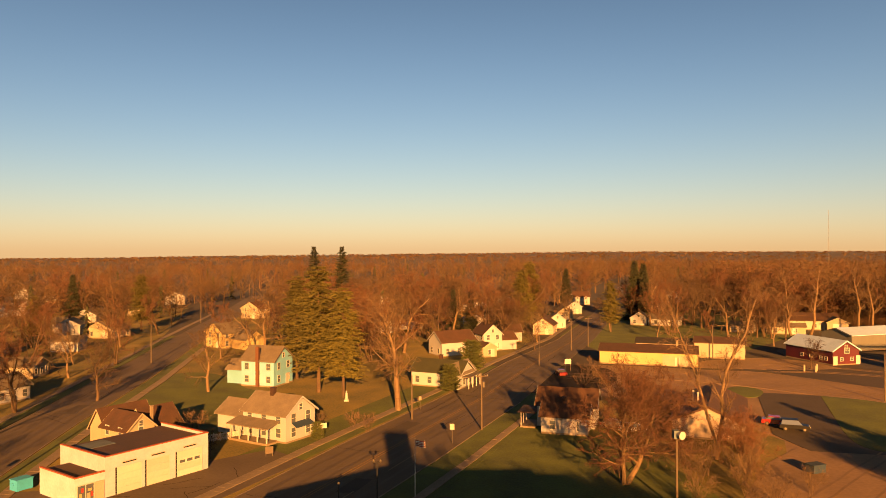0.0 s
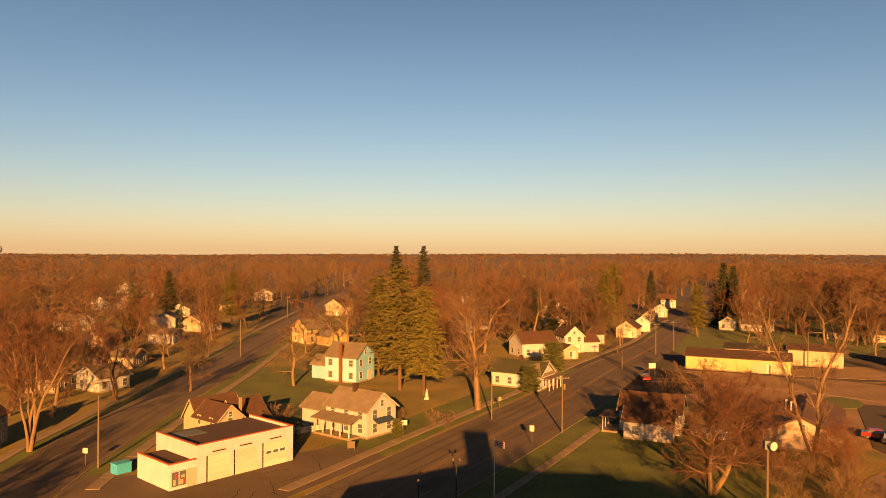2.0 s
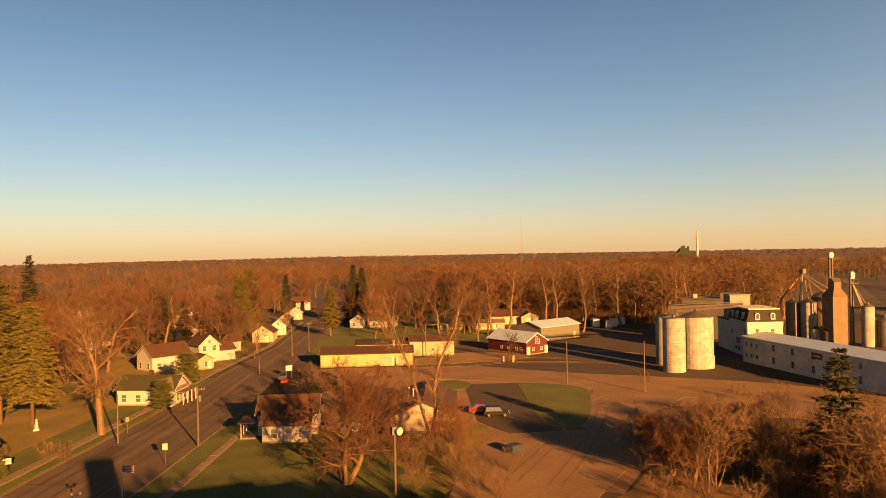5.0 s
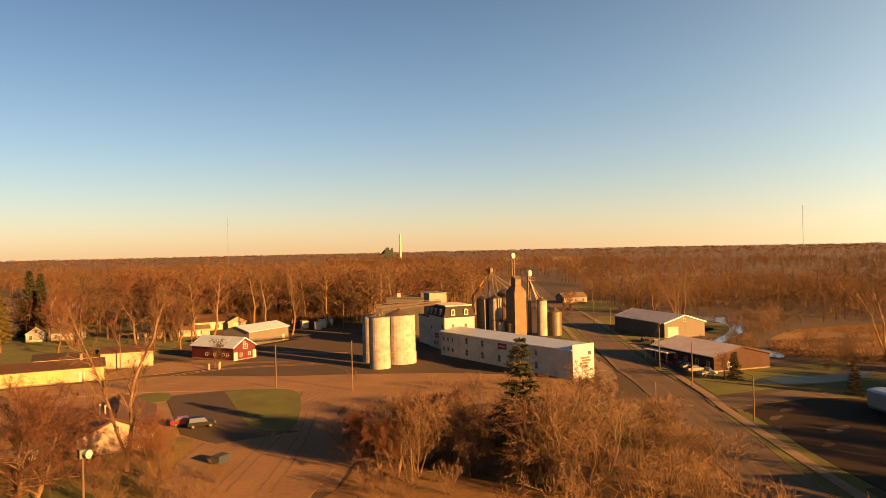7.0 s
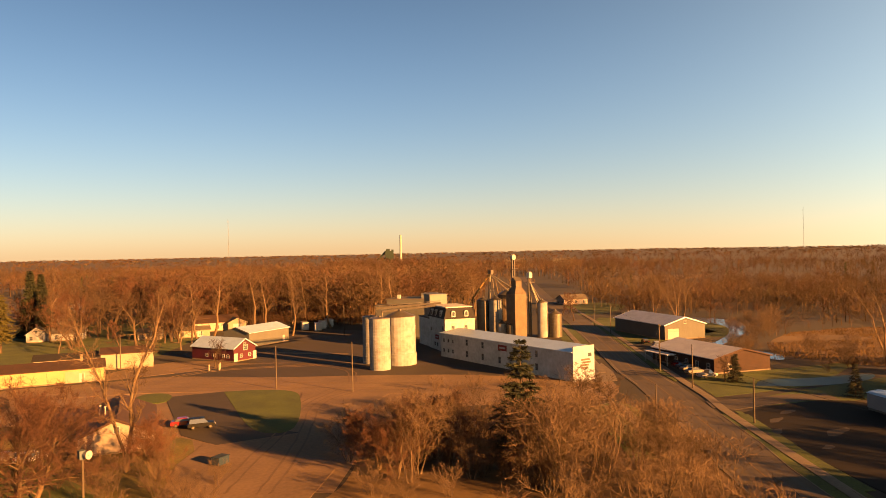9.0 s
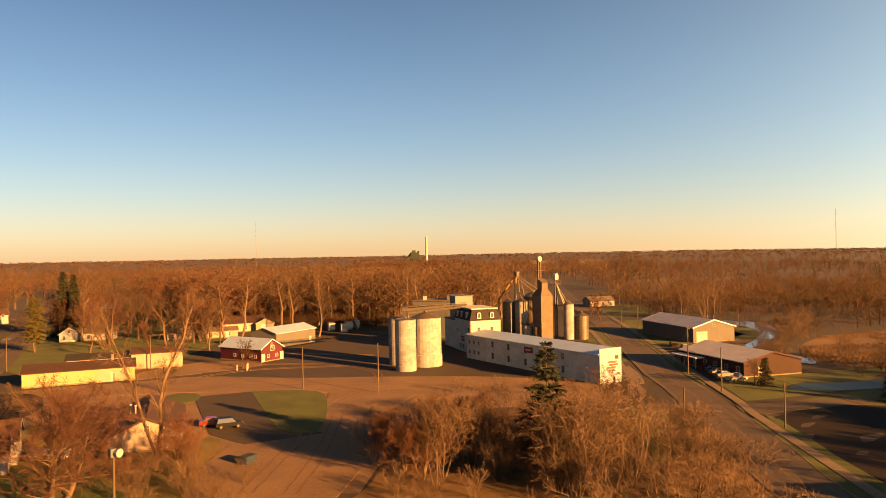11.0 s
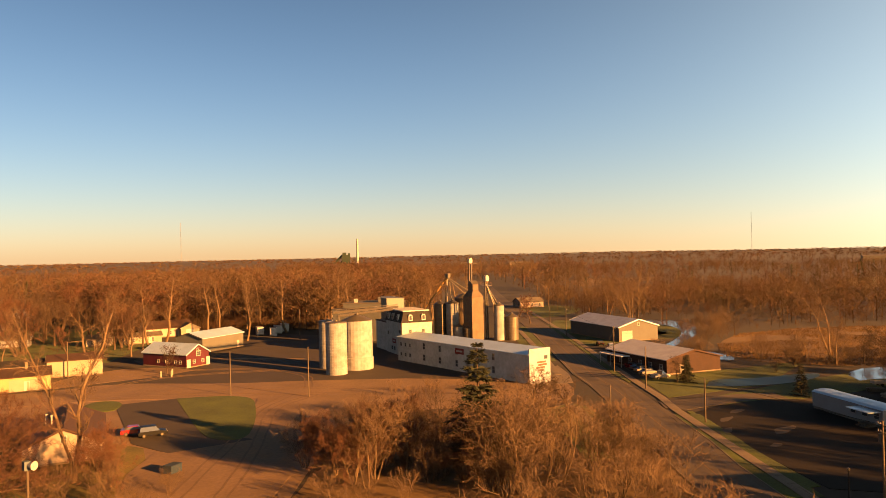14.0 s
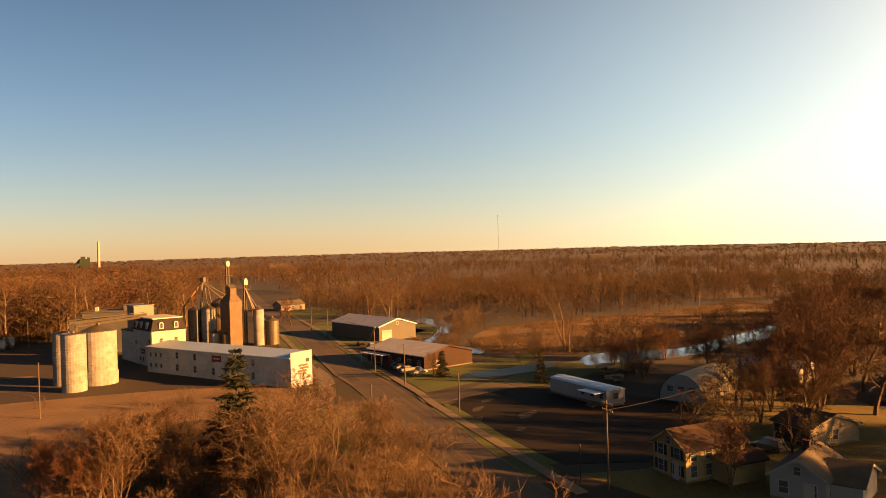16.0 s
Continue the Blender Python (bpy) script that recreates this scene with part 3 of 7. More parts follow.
for line in (MAIN_L[1:7], MAIN_R[1:4], R2_L[:5], R2_R[:5], R2_R[6:9], R2_L[6:9], SIDE_L[1:6], SIDE_R[1:6]):
    kerb(line)
single("verge_main", band(MAIN_R[1:5], offset_line(MAIN_R, -6.0)[1:5], -0.2, 0.04), "lawn", "green grass between kerb and sidewalk of the main street", "ground", kind="structure")
single("verge_walk", band(R2_R[1:5], offset_line(R2_R, -4.6)[1:5], -0.2, 0.062), "lawn", "rough green grass between kerb, sidewalk and lot", "ground", kind="structure")
kerb([(103, 60.5), (110, 71), (116, 78.5), (120.5, 78.5)], "curved concrete kerb at the corner")

def wander_line(a, b, step, sway, rng):
    """Points from a to b that stray to either side."""
    n = max(2, int(math.hypot(b[0] - a[0], b[1] - a[1]) / step))
    px, py = b[1] - a[1], a[0] - b[0]
    ln = math.hypot(px, py)
    off, out = 0.0, []
    for k in range(n + 1):
        off = off * 0.8 + rng.uniform(-sway, sway)
        s = k / n
        out.append((a[0] + (b[0] - a[0]) * s + px / ln * off, a[1] + (b[1] - a[1]) * s + py / ln * off))
    return out


def ribbons(name, lines, z, mat, label, category):
    """Thin uneven strips laid on the ground."""
    g = Geo()
    for pts, width in lines:
        l, r = offset_line(pts, width / 2), offset_line(pts, -width / 2)
        for i in range(len(pts) - 1):
            g.prism([r[i], r[i + 1], l[i + 1], l[i]], z - 0.03, z)
    return single(name, g, mat, label, category, kind="structure")


crng = random.Random(31)
cracks = []
for lft, rgt, lo, hi in ((MAIN_L, MAIN_R, 1, 6), (R2_L, R2_R, 1, 6), (SIDE_L, SIDE_R, 1, 5)):
    for i in range(lo, hi):
        a0, a1, b0, b1 = Vector(lft[i]), Vector(lft[i + 1]), Vector(rgt[i]), Vector(rgt[i + 1])
        for k in range(max(2, int((a1 - a0).length / 7))):
            s = crng.random()
            p, q = a0.lerp(a1, s), b0.lerp(b1, s)
            if crng.random() < 0.6:
                cracks.append((wander_line(tuple(p.lerp(q, 0.03)), tuple(p.lerp(q, crng.uniform(0.4, 0.97))), 1.2, 0.3, crng), 0.09))
            else:
                u, e = crng.uniform(0.08, 0.92), min(1.0, s + 0.25)
                cracks.append((wander_line(tuple(p.lerp(q, u)), tuple(a0.lerp(a1, e).lerp(b0.lerp(b1, e), u)), 1.6, 0.22, crng), 0.10))
ribbons("crack_seal", cracks, 0.076, "tar", "dark sealed cracks across worn asphalt", "road crack")
paths = []
for lft, rgt, lo, hi, at in ((MAIN_L, MAIN_R, 1, 7, (0.14, 0.27, 0.40, 0.58, 0.68, 0.86)), (R2_L, R2_R, 0, 9, (0.16, 0.36, 0.64, 0.84)), (SIDE_L, SIDE_R, 1, 6, (0.2, 0.38, 0.62, 0.8))):
    for u in at:
        base = resample(between(lft, rgt, u)[lo:hi], 3.0)
        paths.append(([(x + crng.uniform(-.07, .07), y + crng.uniform(-.07, .07)) for x, y in base], crng.uniform(0.5, 0.75)))
ribbons("wheel_paths", paths, 0.0735, "wheelpath", "darker wheel paths worn into the asphalt", "tyre track")
for lft, rgt, i, s, u, ln, wd in ((MAIN_L, MAIN_R, 1, 0.4, 0.7, 6, 2.2), (MAIN_L, MAIN_R, 2, 0.3, 0.25, 9, 2.6), (MAIN_L, MAIN_R, 3, 0.5, 0.75, 8, 2.4), (R2_L, R2_R, 5, 0.6, 0.3, 7, 2.2), (R2_L, R2_R, 7, 0.3, 0.7, 10, 2.4), (R2_L, R2_R, 2, 0.5, 0.6, 5, 2.0), (SIDE_L, SIDE_R, 1, 0.5, 0.3, 6, 2.0), (SIDE_L, SIDE_R, 3, 0.2, 0.6, 8, 2.2)):
    c = Vector(lft[i]).lerp(Vector(lft[i + 1]), s).lerp(Vector(rgt[i]).lerp(Vector(rgt[i + 1]), s), u)
    d = (Vector(lft[i + 1]) - Vector(lft[i])).normalized()
    n_ = Vector((-d.y, d.x))
    patch("repair_patch", [tuple(c + d * (a_ * ln / 2 + crng.uniform(-.3, .3)) + n_ * (b_ * wd / 2 + crng.uniform(-.2, .2))) for a_, b_ in ((-1, -1), (0, -1), (1, -1), (1, 1), (0.1, 1), (-1, 1))], 0.0748, "mended", "darker mended patch in worn asphalt", "road patch")
fore = []
for k in range(12):
    x, y = crng.uniform(-47, -27), crng.uniform(78, 100)
    if (x + 50) * 0.84 - (y - 74) * 0.55 < 4:
        x, y = x + 7, y - 8
    w = crng.uniform(0, 6.28)
    fore.append((wander_line((x, y), (x + 5 * math.cos(w), y + 5 * math.sin(w)), 0.8, 0.25, crng), 0.08))
ribbons("crack_seal", fore, 0.066, "tar", "dark cracks in the old forecourt", "road crack")
tracks = []
for line in ([(30, 172), (50, 176), (70, 166), (88, 146), (106, 126), (118, 104), (126, 92)], [(28, 168), (48, 172), (66, 162), (84, 142), (100, 122), (112, 104), (120, 90)], [(96, 126), (82, 122), (68, 104), (56, 90), (46, 80)],
             [(92, 130), (78, 122), (66, 107), (52, 94), (42, 84)], [(100, 134), (112, 150), (108, 170), (96, 182), (80, 186)], [(70, 172), (84, 176), (96, 172), (112, 160), (118, 158)]):
    base = resample(smooth_line(line, 2), 2.5)
    for off in (-0.85, 0.85):
        tracks.append(([(x + crng.uniform(-.12, .12), y + crng.uniform(-.12, .12)) for x, y in offset_line(base, off)], 0.34))
ribbons("tyre_tracks", tracks, 0.064, "track", "darker tyre tracks pressed into sandy gravel", "tyre track")

# ---- buildings ----
WINDOW = {}


def window_mesh(w, h):
    if (w, h) not in WINDOW:
        a = Geo()
        t = 0.1
        a.box(-w / 2 - t, -0.07, -h / 2 - t, -w / 2, 0.0, h / 2 + t).box(w / 2, -0.07, -h / 2 - t, w / 2 + t, 0.0, h / 2 + t)
        a.box(-w / 2, -0.07, h / 2, w / 2, 0.0, h / 2 + t).box(-w / 2, -0.09, -h / 2 - t, w / 2, 0.0, -h / 2).box(-w / 2, -0.045, -0.03, w / 2, 0.0, 0.03)
        b = Geo().box(-w / 2, -0.03, -h / 2, w / 2, 0.0, h / 2)
        WINDOW[w, h] = (a.mesh("window", M["trim"]), b.mesh("pane", M["pane"]))
    return WINDOW[w, h]


def window(parent, x, y, z, turn, w=0.95, h=1.35):
    a, b = window_mesh(w, h)
    ob = part("window", a, "", parent, at=pose(x, y, z, 0, 0, turn))
    part("pane", b, "", ob)
    return ob


def door(parent, x, y, turn, w=0.95, h=2.05, mat="trim", z=0.1, label=""):
    g = Geo().box(-w / 2, -0.05, 0, w / 2, 0, h)
    g.box(-w / 2 - 0.1, -0.08, 0, -w / 2, 0, h + 0.1).box(w / 2, -0.08, 0, w / 2 + 0.1, 0, h + 0.1).box(-w / 2, -0.08, h, w / 2, 0, h + 0.1)
    ob = part("door", g, mat, parent, label, at=pose(x, y, z, 0, 0, turn))
    return ob


def big_door(parent, x, y, turn, w, h, mat="trim", panels=4, label="", z=0.05):
    """A roll-up door of wide panels with recessed joints."""
    ob = part("garage_door", Geo().box(-w / 2 - 0.12, -0.06, 0, -w / 2, 0, h + 0.12).box(w / 2, -0.06, 0, w / 2 + 0.12, 0, h + 0.12).box(-w / 2, -0.06, h, w / 2, 0, h + 0.12),
              mat, parent, label, at=pose(x, y, z, 0, 0, turn))
    s = h / panels
    for k in range(panels):
        part("panel", Geo().box(-w / 2, -0.045, k * s + 0.015, w / 2, 0, (k + 1) * s - 0.015), mat, ob)
    return ob


def gable_block(parent, x0, y0, x1, y1, eave, peak, ridge, wall, roof, over=0.4, z0=0.0, gap=1.0):
    """Walls and pitched roof over a rectangle; ridge along 'x' or 'y'; gap shifts the ridge."""
    g = Geo()
    xm, ym = (x0 + x1) / 2, (y0 + y1) / 2
    if ridge == "y":
        out = [(x0, z0 - 0.4), (x1, z0 - 0.4), (x1, eave), (xm, peak), (x0, eave)]
        a = [(x, y0, z) for x, z in out]
        b = [(x, y1, z) for x, z in out]
    else:
        out = [(y0, z0 - 0.4), (y1, z0 - 0.4), (y1, eave), (ym, peak), (y0, eave)]
        a = [(x1, y, z) for y, z in out]
        b = [(x0, y, z) for y, z in out]
    g.v += a + b
    g.f += [(0, 1, 2, 3, 4), (9, 8, 7, 6, 5)]
    for k in range(5):
        if k not in (2, 3):
            g.f.append((k, k + 5, (k + 1) % 5 + 5, (k + 1) % 5))
    part("wall", g, wall, parent)
    r = Geo()
    t = 0.2
    half = (x1 - x0) / 2 if ridge == "y" else (y1 - y0) / 2
    drop = (peak - eave) / half * over
    for s in (-1, 1):
        if ridge == "y":
            e, m_, lo, hi = xm + s * (half + over), xm, y0 - over, y1 + over
            pts = [(e, lo, eave - drop), (e, hi, eave - drop), (m_, hi, peak), (m_, lo, peak)]
        else:
            e, m_, lo, hi = ym + s * (half + over), ym, x0 - over, x1 + over
            pts = [(lo, e, eave - drop), (hi, e, eave - drop), (hi, m_, peak), (lo, m_, peak)]
        i = len(r.v)
        r.v += [(x, y, z + 0.02) for x, y, z in pts] + [(x, y, z + t) for x, y, z in pts]
        r.f += [(i, i + 1, i + 2, i + 3), (i + 7, i + 6, i + 5, i + 4)] + [(i + k, i + 4 + k, i + 4 + (k + 1) % 4, i + (k + 1) % 4) for k in range(4)]
    part("roof", r, roof, parent)
    for far in (0, 1):
        for s in (-1, 1):
            bd = Geo()
            e = (xm if ridge == "y" else ym) + s * (half + over)
            m_ = xm if ridge == "y" else ym
            c = ((y0 - over - 0.03) if not far else (y1 + over)) if ridge == "y" else ((x0 - over - 0.03) if not far else (x1 + over))
            zz = [(e, eave - drop - 0.1), (m_, peak - 0.1), (m_, peak + t + 0.01), (e, eave - drop + t + 0.01)]
            pts = [((u, c + w, z) if ridge == "y" else (c + w, u, z)) for w in (0, 0.03) for u, z in zz]
            bd.v += pts
            bd.f += [(0, 1, 2, 3), (7, 6, 5, 4)] + [(k, k + 4, (k + 1) % 4 + 4, (k + 1) % 4) for k in range(4)]
            part("fascia", bd, wall if wall in ("white", "cream", "yellow", "painted", "greymetal") else "brownroof" if wall == "brick" else roof, parent)


def wall_windows(parent, x0, y0, x1, y1, turn, rows, n, w=0.95, h=1.35, skip=()):
    """n windows in each row along the wall from (x0, y0) to (x1, y1)."""
    for z in rows:
        for k in range(n):
            if (z, k) in skip or k in skip:
                continue
            s = (k + 0.5) / n
            window(parent, x0 + (x1 - x0) * s, y0 + (y1 - y0) * s, z, turn, w, h)


def chimney(parent, x, y, z0, z1, mat="brick", s=0.35):
    part("chimney", Geo().box(x - s, y - s, z0, x + s, y + s, z1).box(x - s - 0.06, y - s - 0.06, z1, x + s + 0.06, y + s + 0.06, z1 + 0.12), mat, parent)


def porch(parent, x0, y0, x1, y1, h, roof="greyroof", posts=4, slope=0.5, out=-1):
    """A porch with a floor, posts and a lean-to roof that falls away from the wall at y1 (out=-1) or y0 (out=1)."""
    part("porch_floor", Geo().box(x0, y0, 0, x1, y1, 0.35), "concrete", parent)
    low, high = (y0, y1) if out < 0 else (y1, y0)
    sgn = -1 if out < 0 else 1
    pts = [(x0 - 0.3, low + 0.3 * sgn), (x1 + 0.3, low + 0.3 * sgn), (x1 + 0.3, high), (x0 - 0.3, high)]
    r = Geo()
    zs = (h, h, h + slope, h + slope)
    r.v += [(x, y, z) for (x, y), z in zip(pts, zs)] + [(x, y, z + 0.16) for (x, y), z in zip(pts, zs)]
    r.f += [(3, 2, 1, 0), (4, 5, 6, 7)] + [(k, (k + 1) % 4, 4 + (k + 1) % 4, 4 + k) for k in range(4)]
    part("porch_roof", r, roof, parent)
    for k in range(posts):
        x = x0 + 0.15 + (x1 - x0 - 0.3) * k / max(1, posts - 1)
        part("post", Geo().box(x - 0.08, low - 0.08 - sgn * 0.15, 0.35, x + 0.08, low + 0.08 - sgn * 0.15, h + 0.03), "trim", parent)


def site(a, b):
    """A pose with its origin at a, x along a to b, y to the back."""
    return pose(a[0], a[1], 0, 0, 0, heading(a, b))


def house(a, b, depth, eave, peak, ridge, wall, roof, label, rows=(1.5,), front=2, side=3, stack=True, name="house", width=None, door_at=0.7, group=""):
    w = width or math.hypot(b[0] - a[0], b[1] - a[1])
    h = thing(name, site(a, b), label, name, group)
    gable_block(h, 0, 0, w, depth, eave, peak, ridge, wall, roof)
    wall_windows(h, 0, 0, w, 0, 0, rows, front)
    wall_windows(h, w, 0, w, depth, 90, rows, side)
    wall_windows(h, 0, depth, 0, 0, -90, rows, side)
    wall_windows(h, w, depth, 0, depth, 180, rows, front)
    if ridge == "y" and peak - eave > 1.6 and wall != "brick":
        window(h, w / 2, 0, eave + (peak - eave) * 0.35, 0, 0.7, 0.9)
    if door_at:
        door(h, w * door_at, 0, 0)
    if stack:
        chimney(h, w * 0.45, depth * 0.6, eave, peak + 0.9)
    part("foundation", Geo().box(-0.04, -0.04, -0.3, w + 0.04, depth + 0.04, 0.3), "concrete", h)
    return h


# the old filling station on the corner
def filling_station():
    a, b = (-39.7, 86.9), (-31.3, 98.7)
    w = math.hypot(b[0] - a[0], b[1] - a[1])
    s = thing("filling_station", site(a, b), "white painted former filling station with orange roof edge", "garage building")
    d = 10.2
    part("wall", Geo().box(0, 0, -0.3, w, d, 4.25).box(0, 0, 4.25, w, 0.25, 4.8).box(0, 0.25, 4.25, 0.25, d, 4.8).box(w - 0.25, 0.25, 4.25, w, d, 4.8), "painted", s)
    part("roof", Geo().box(0.25, 0.25, 4.25, w - 0.25, d, 4.42), "tarroof", s, "brown tar roof")
    part("patch", Geo().box(1.2, 6.4, 4.42, 5.2, 9.4, 4.46), "bluetarp", s, "blue-grey roof patch")
    part("trim", Geo().box(-0.06, -0.06, 4.8, w + 0.06, 0.31, 4.9).box(-0.06, 0.31, 4.8, 0.31, d, 4.9).box(w - 0.31, 0.31, 4.8, w + 0.06, d, 4.9), "orange", s, "orange metal coping")
    part("wing", Geo().box(-3.6, 0.0, -0.3, 0.0, 8.0, 2.75).box(-3.6, 0.0, 2.75, 0.0, 0.2, 3.15).box(-3.6, 0.2, 2.75, -3.4, 8.0, 3.15), "painted", s, "low white office wing")
    part("wing_roof", Geo().box(-3.4, 0.2, 2.75, -0.002, 8.0, 2.9), "tarroof", s)
    part("wing_trim", Geo().box(-3.66, -0.06, 3.15, -0.01, 0.26, 3.29).box(-3.66, 0.26, 3.15, -3.34, 8.0, 3.29), "orange", s)
    for k, x in enumerate((3.1, 7.0, 11.6)):
        dr = big_door(s, x, 0, 0, 3.0 if k < 2 else 3.6, 3.1, "trim", 4, "white roll-up bay door")
        if k == 2:
            for q in (-1.1, 0, 1.1):
                part("pane", Geo().box(q - 0.4, -0.055, 1.7, q + 0.4, -0.03, 2.05), "pane", dr)
        part("jamb", Geo().box(x - (1.5 if k < 2 else 1.8) - 0.3, -0.05, 0, x - (1.5 if k < 2 else 1.8) - 0.14, 0, 3.3), "black", s, "dark door jamb")
        part("sign_bar", Geo().box(x - 0.9, -0.065, 3.6, x + 0.9, -0.05, 3.74), "black", s)
        part("sign_strip", Geo().box(x - 1.0, -0.05, 3.55, x + 1.0, 0, 3.8), "tan", s, "faded sign strip with unreadable lettering")
    sw = part("shop_window", Geo().box(-3.4, -0.06, 0.35, -1.3, 0, 0.45).box(-3.4, -0.06, 2.2, -1.3, 0, 2.3).box(-3.4, -0.06, 0.45, -3.3, 0, 2.2).box(-2.4, -0.06, 0.45, -2.3, 0, 2.2).box(-1.4, -0.06, 0.45, -1.3, 0, 2.2), "trim", s)
    part("pane", Geo().box(-3.3, -0.03, 0.45, -1.4, 0, 2.2), "pane", sw)
    for x0, z0, x1, z1, mt in ((-3.1, 0.6, -2.8, 1.3, "yellow"), (-2.9, 1.4, -2.6, 1.9, "redpaint"), (-2.2, 0.6, -1.8, 1.2, "cream"), (-2.1, 1.4, -1.6, 1.7, "yellow"), (-1.75, 0.7, -1.5, 1.3, "redpaint")):
        part("display", Geo().box(x0, -0.045, z0, x1, -0.03, z1), mt, sw, "small bright shop display")
    door(s, -0.7, 0, 0, mat="tan")
    return s


filling_station()
single("waste_container", Geo().box(-1.0, -0.75, 0.12, 1.0, 0.75, 1.35).box(-1.06, -0.81, 1.35, -0.02, 0.81, 1.45).box(0.02, -0.81, 1.35, 1.06, 0.81, 1.45).box(-1.12, -0.1, 0.8, -1.0, 0.1, 1.0).box(1.0, -0.1, 0.8, 1.12, 0.1, 1.0)
       .box(-0.9, -0.7, 0.06, -0.7, 0.7, 0.12).box(0.7, -0.7, 0.06, 0.9, 0.7, 0.12), "teal", "teal metal waste container beside the filling station", "dumpster", pose(-51.4, 90.2, 0, 0, 0, 60))

# house behind the filling station
h = house((-45.7, 103.6), (-42.7, 108.2), 7.5, 3.8, 5.9, "y", "cream", "brownroof", "cream two-storey house with brown shingle roof", (1.4, 3.4), 1, 2, False)
gable_block(h, 5.5, 1.8, 12.5, 8, 3.0, 5.7, "x", "cream", "brownroof")
gable_block(h, 1.0, 7.6, 10.5, 12.5, 3.0, 5.9, "x", "cream", "brownroof")
chimney(h, 5.6, 1.0, 2.8, 6.6, "concrete", 0.22)
h.matrix_basis = pose(-44.6, 104.4, 0, 0, 0, 57) @ Matrix.Diagonal((0.82, 0.82, 0.95, 1))

# white farmhouse with porch
h = house((-23.5, 110.9), (-20.1, 116.5), 9.0, 4.3, 6.6, "y", "white", "greyroof", "white two-storey farmhouse with grey roof and front porch", (1.5, 3.6), 2, 3, door_at=None)
gable_block(h, 0.3, 9.0, 5.8, 15.0, 3.2, 5.0, "y", "white", "greyroof")
part("porch_floor", Geo().box(-2.4, 1.5, 0, 0, 9.5, 0.35), "concrete", h)
r = Geo()
r.v += [(-2.7, 1.2, 2.5), (-2.7, 9.8, 2.5), (0, 9.8, 3.2), (0, 1.2, 3.2), (-2.7, 1.2, 2.65), (-2.7, 9.8, 2.65), (0, 9.8, 3.35), (0, 1.2, 3.35)]
r.f += [(0, 1, 2, 3), (7, 6, 5, 4), (0, 4, 5, 1), (1, 5, 6, 2), (2, 6, 7, 3), (3, 7, 4, 0)]
part("porch_roof", r, "greyroof", h)
for y in (1.7, 3.6, 5.5, 7.4, 9.3):
    part("post", Geo().box(-2.35, y - 0.08, 0.35, -2.19, y + 0.08, 2.55), "trim", h)
r = Geo()
r.v += [(1.2, -1.1, 2.3), (5.2, -1.1, 2.3), (5.2, 0, 2.9), (1.2, 0, 2.9), (1.2, -1.1, 2.38), (5.2, -1.1, 2.38), (5.2, 0, 2.98), (1.2, 0, 2.98)]
r.f += [(3, 2, 1, 0), (4, 5, 6, 7), (0, 1, 5, 4), (1, 2, 6, 5), (2, 3, 7, 6), (3, 0, 4, 7)]
part("awning", r, "bluepaint", h, "blue fabric awning")

# pale blue house with red chimney breast
h = house((-35.8, 157.0), (-33.3, 164.3), 8.0, 5.6, 8.2, "y", "blue", "greyroof", "pale blue two-storey house with red chimney", (1.6, 4.3), 2, 3, stack=False)
gable_block(h, 2.0, 8.0, 7.2, 13.0, 3.2, 5.0, "y", "blue", "greyroof")
part("chimney", Geo().box(-0.5, 3.5, -0.2, 0, 4.2, 8.6), "chimneybrick", h, "orange-red brick chimney breast")

# far yellow house
h = house((-72.0, 225.2), (-65.2, 219.3), 9, 4.6, 7.2, "y", "yellow", "greyroof", "yellow house with grey roof beside the side street", (1.5, 3.9), 2, 3)
gable_block(h, 9.0, 3.0, 17.0, 9.0, 3.0, 5.2, "x", "yellow", "greyroof")

# white cottage with green roof
h = house((-6.6, 159.4), (3.9, 154.4), 6.5, 3.3, 5.4, "x", "white", "greenroof", "white cottage with mossy green roof", (1.5,), 4, 2)
gable_block(h, 8.2, -1.0, 11.6, 7.5, 3.3, 5.2, "y", "white", "greyroof")
part("porch_roof", Geo().box(11.6, 0.5, 2.4, 13.4, 7, 2.55), "greyroof", h)
for y in (0.7, 2.8, 4.8, 6.8):
    part("post", Geo().box(13.1, y - 0.08, 0, 13.26, y + 0.08, 2.4), "trim", h)

h = house((0.0, 201.0), (9.5, 206.0), 8, 4.0, 6.6, "x", "white", "brownroof", "white house with brown roof", (1.5,), 3, 2)
h = house((12.0, 213.0), (17.5, 215.0), 8, 4.8, 7.4, "y", "white", "brownroof", "white two-storey house beside the main street", (1.5, 3.9), 2, 3)
gable_block(h, 5.5, 1.0, 11.0, 7.0, 3.0, 4.8, "x", "white", "brownroof")
house((11.0, 200.0), (15.0, 202.0), 4, 2.6, 3.8, "y", "cream", "brownroof", "small cream outbuilding with brown roof", (1.4,), 1, 1, False)

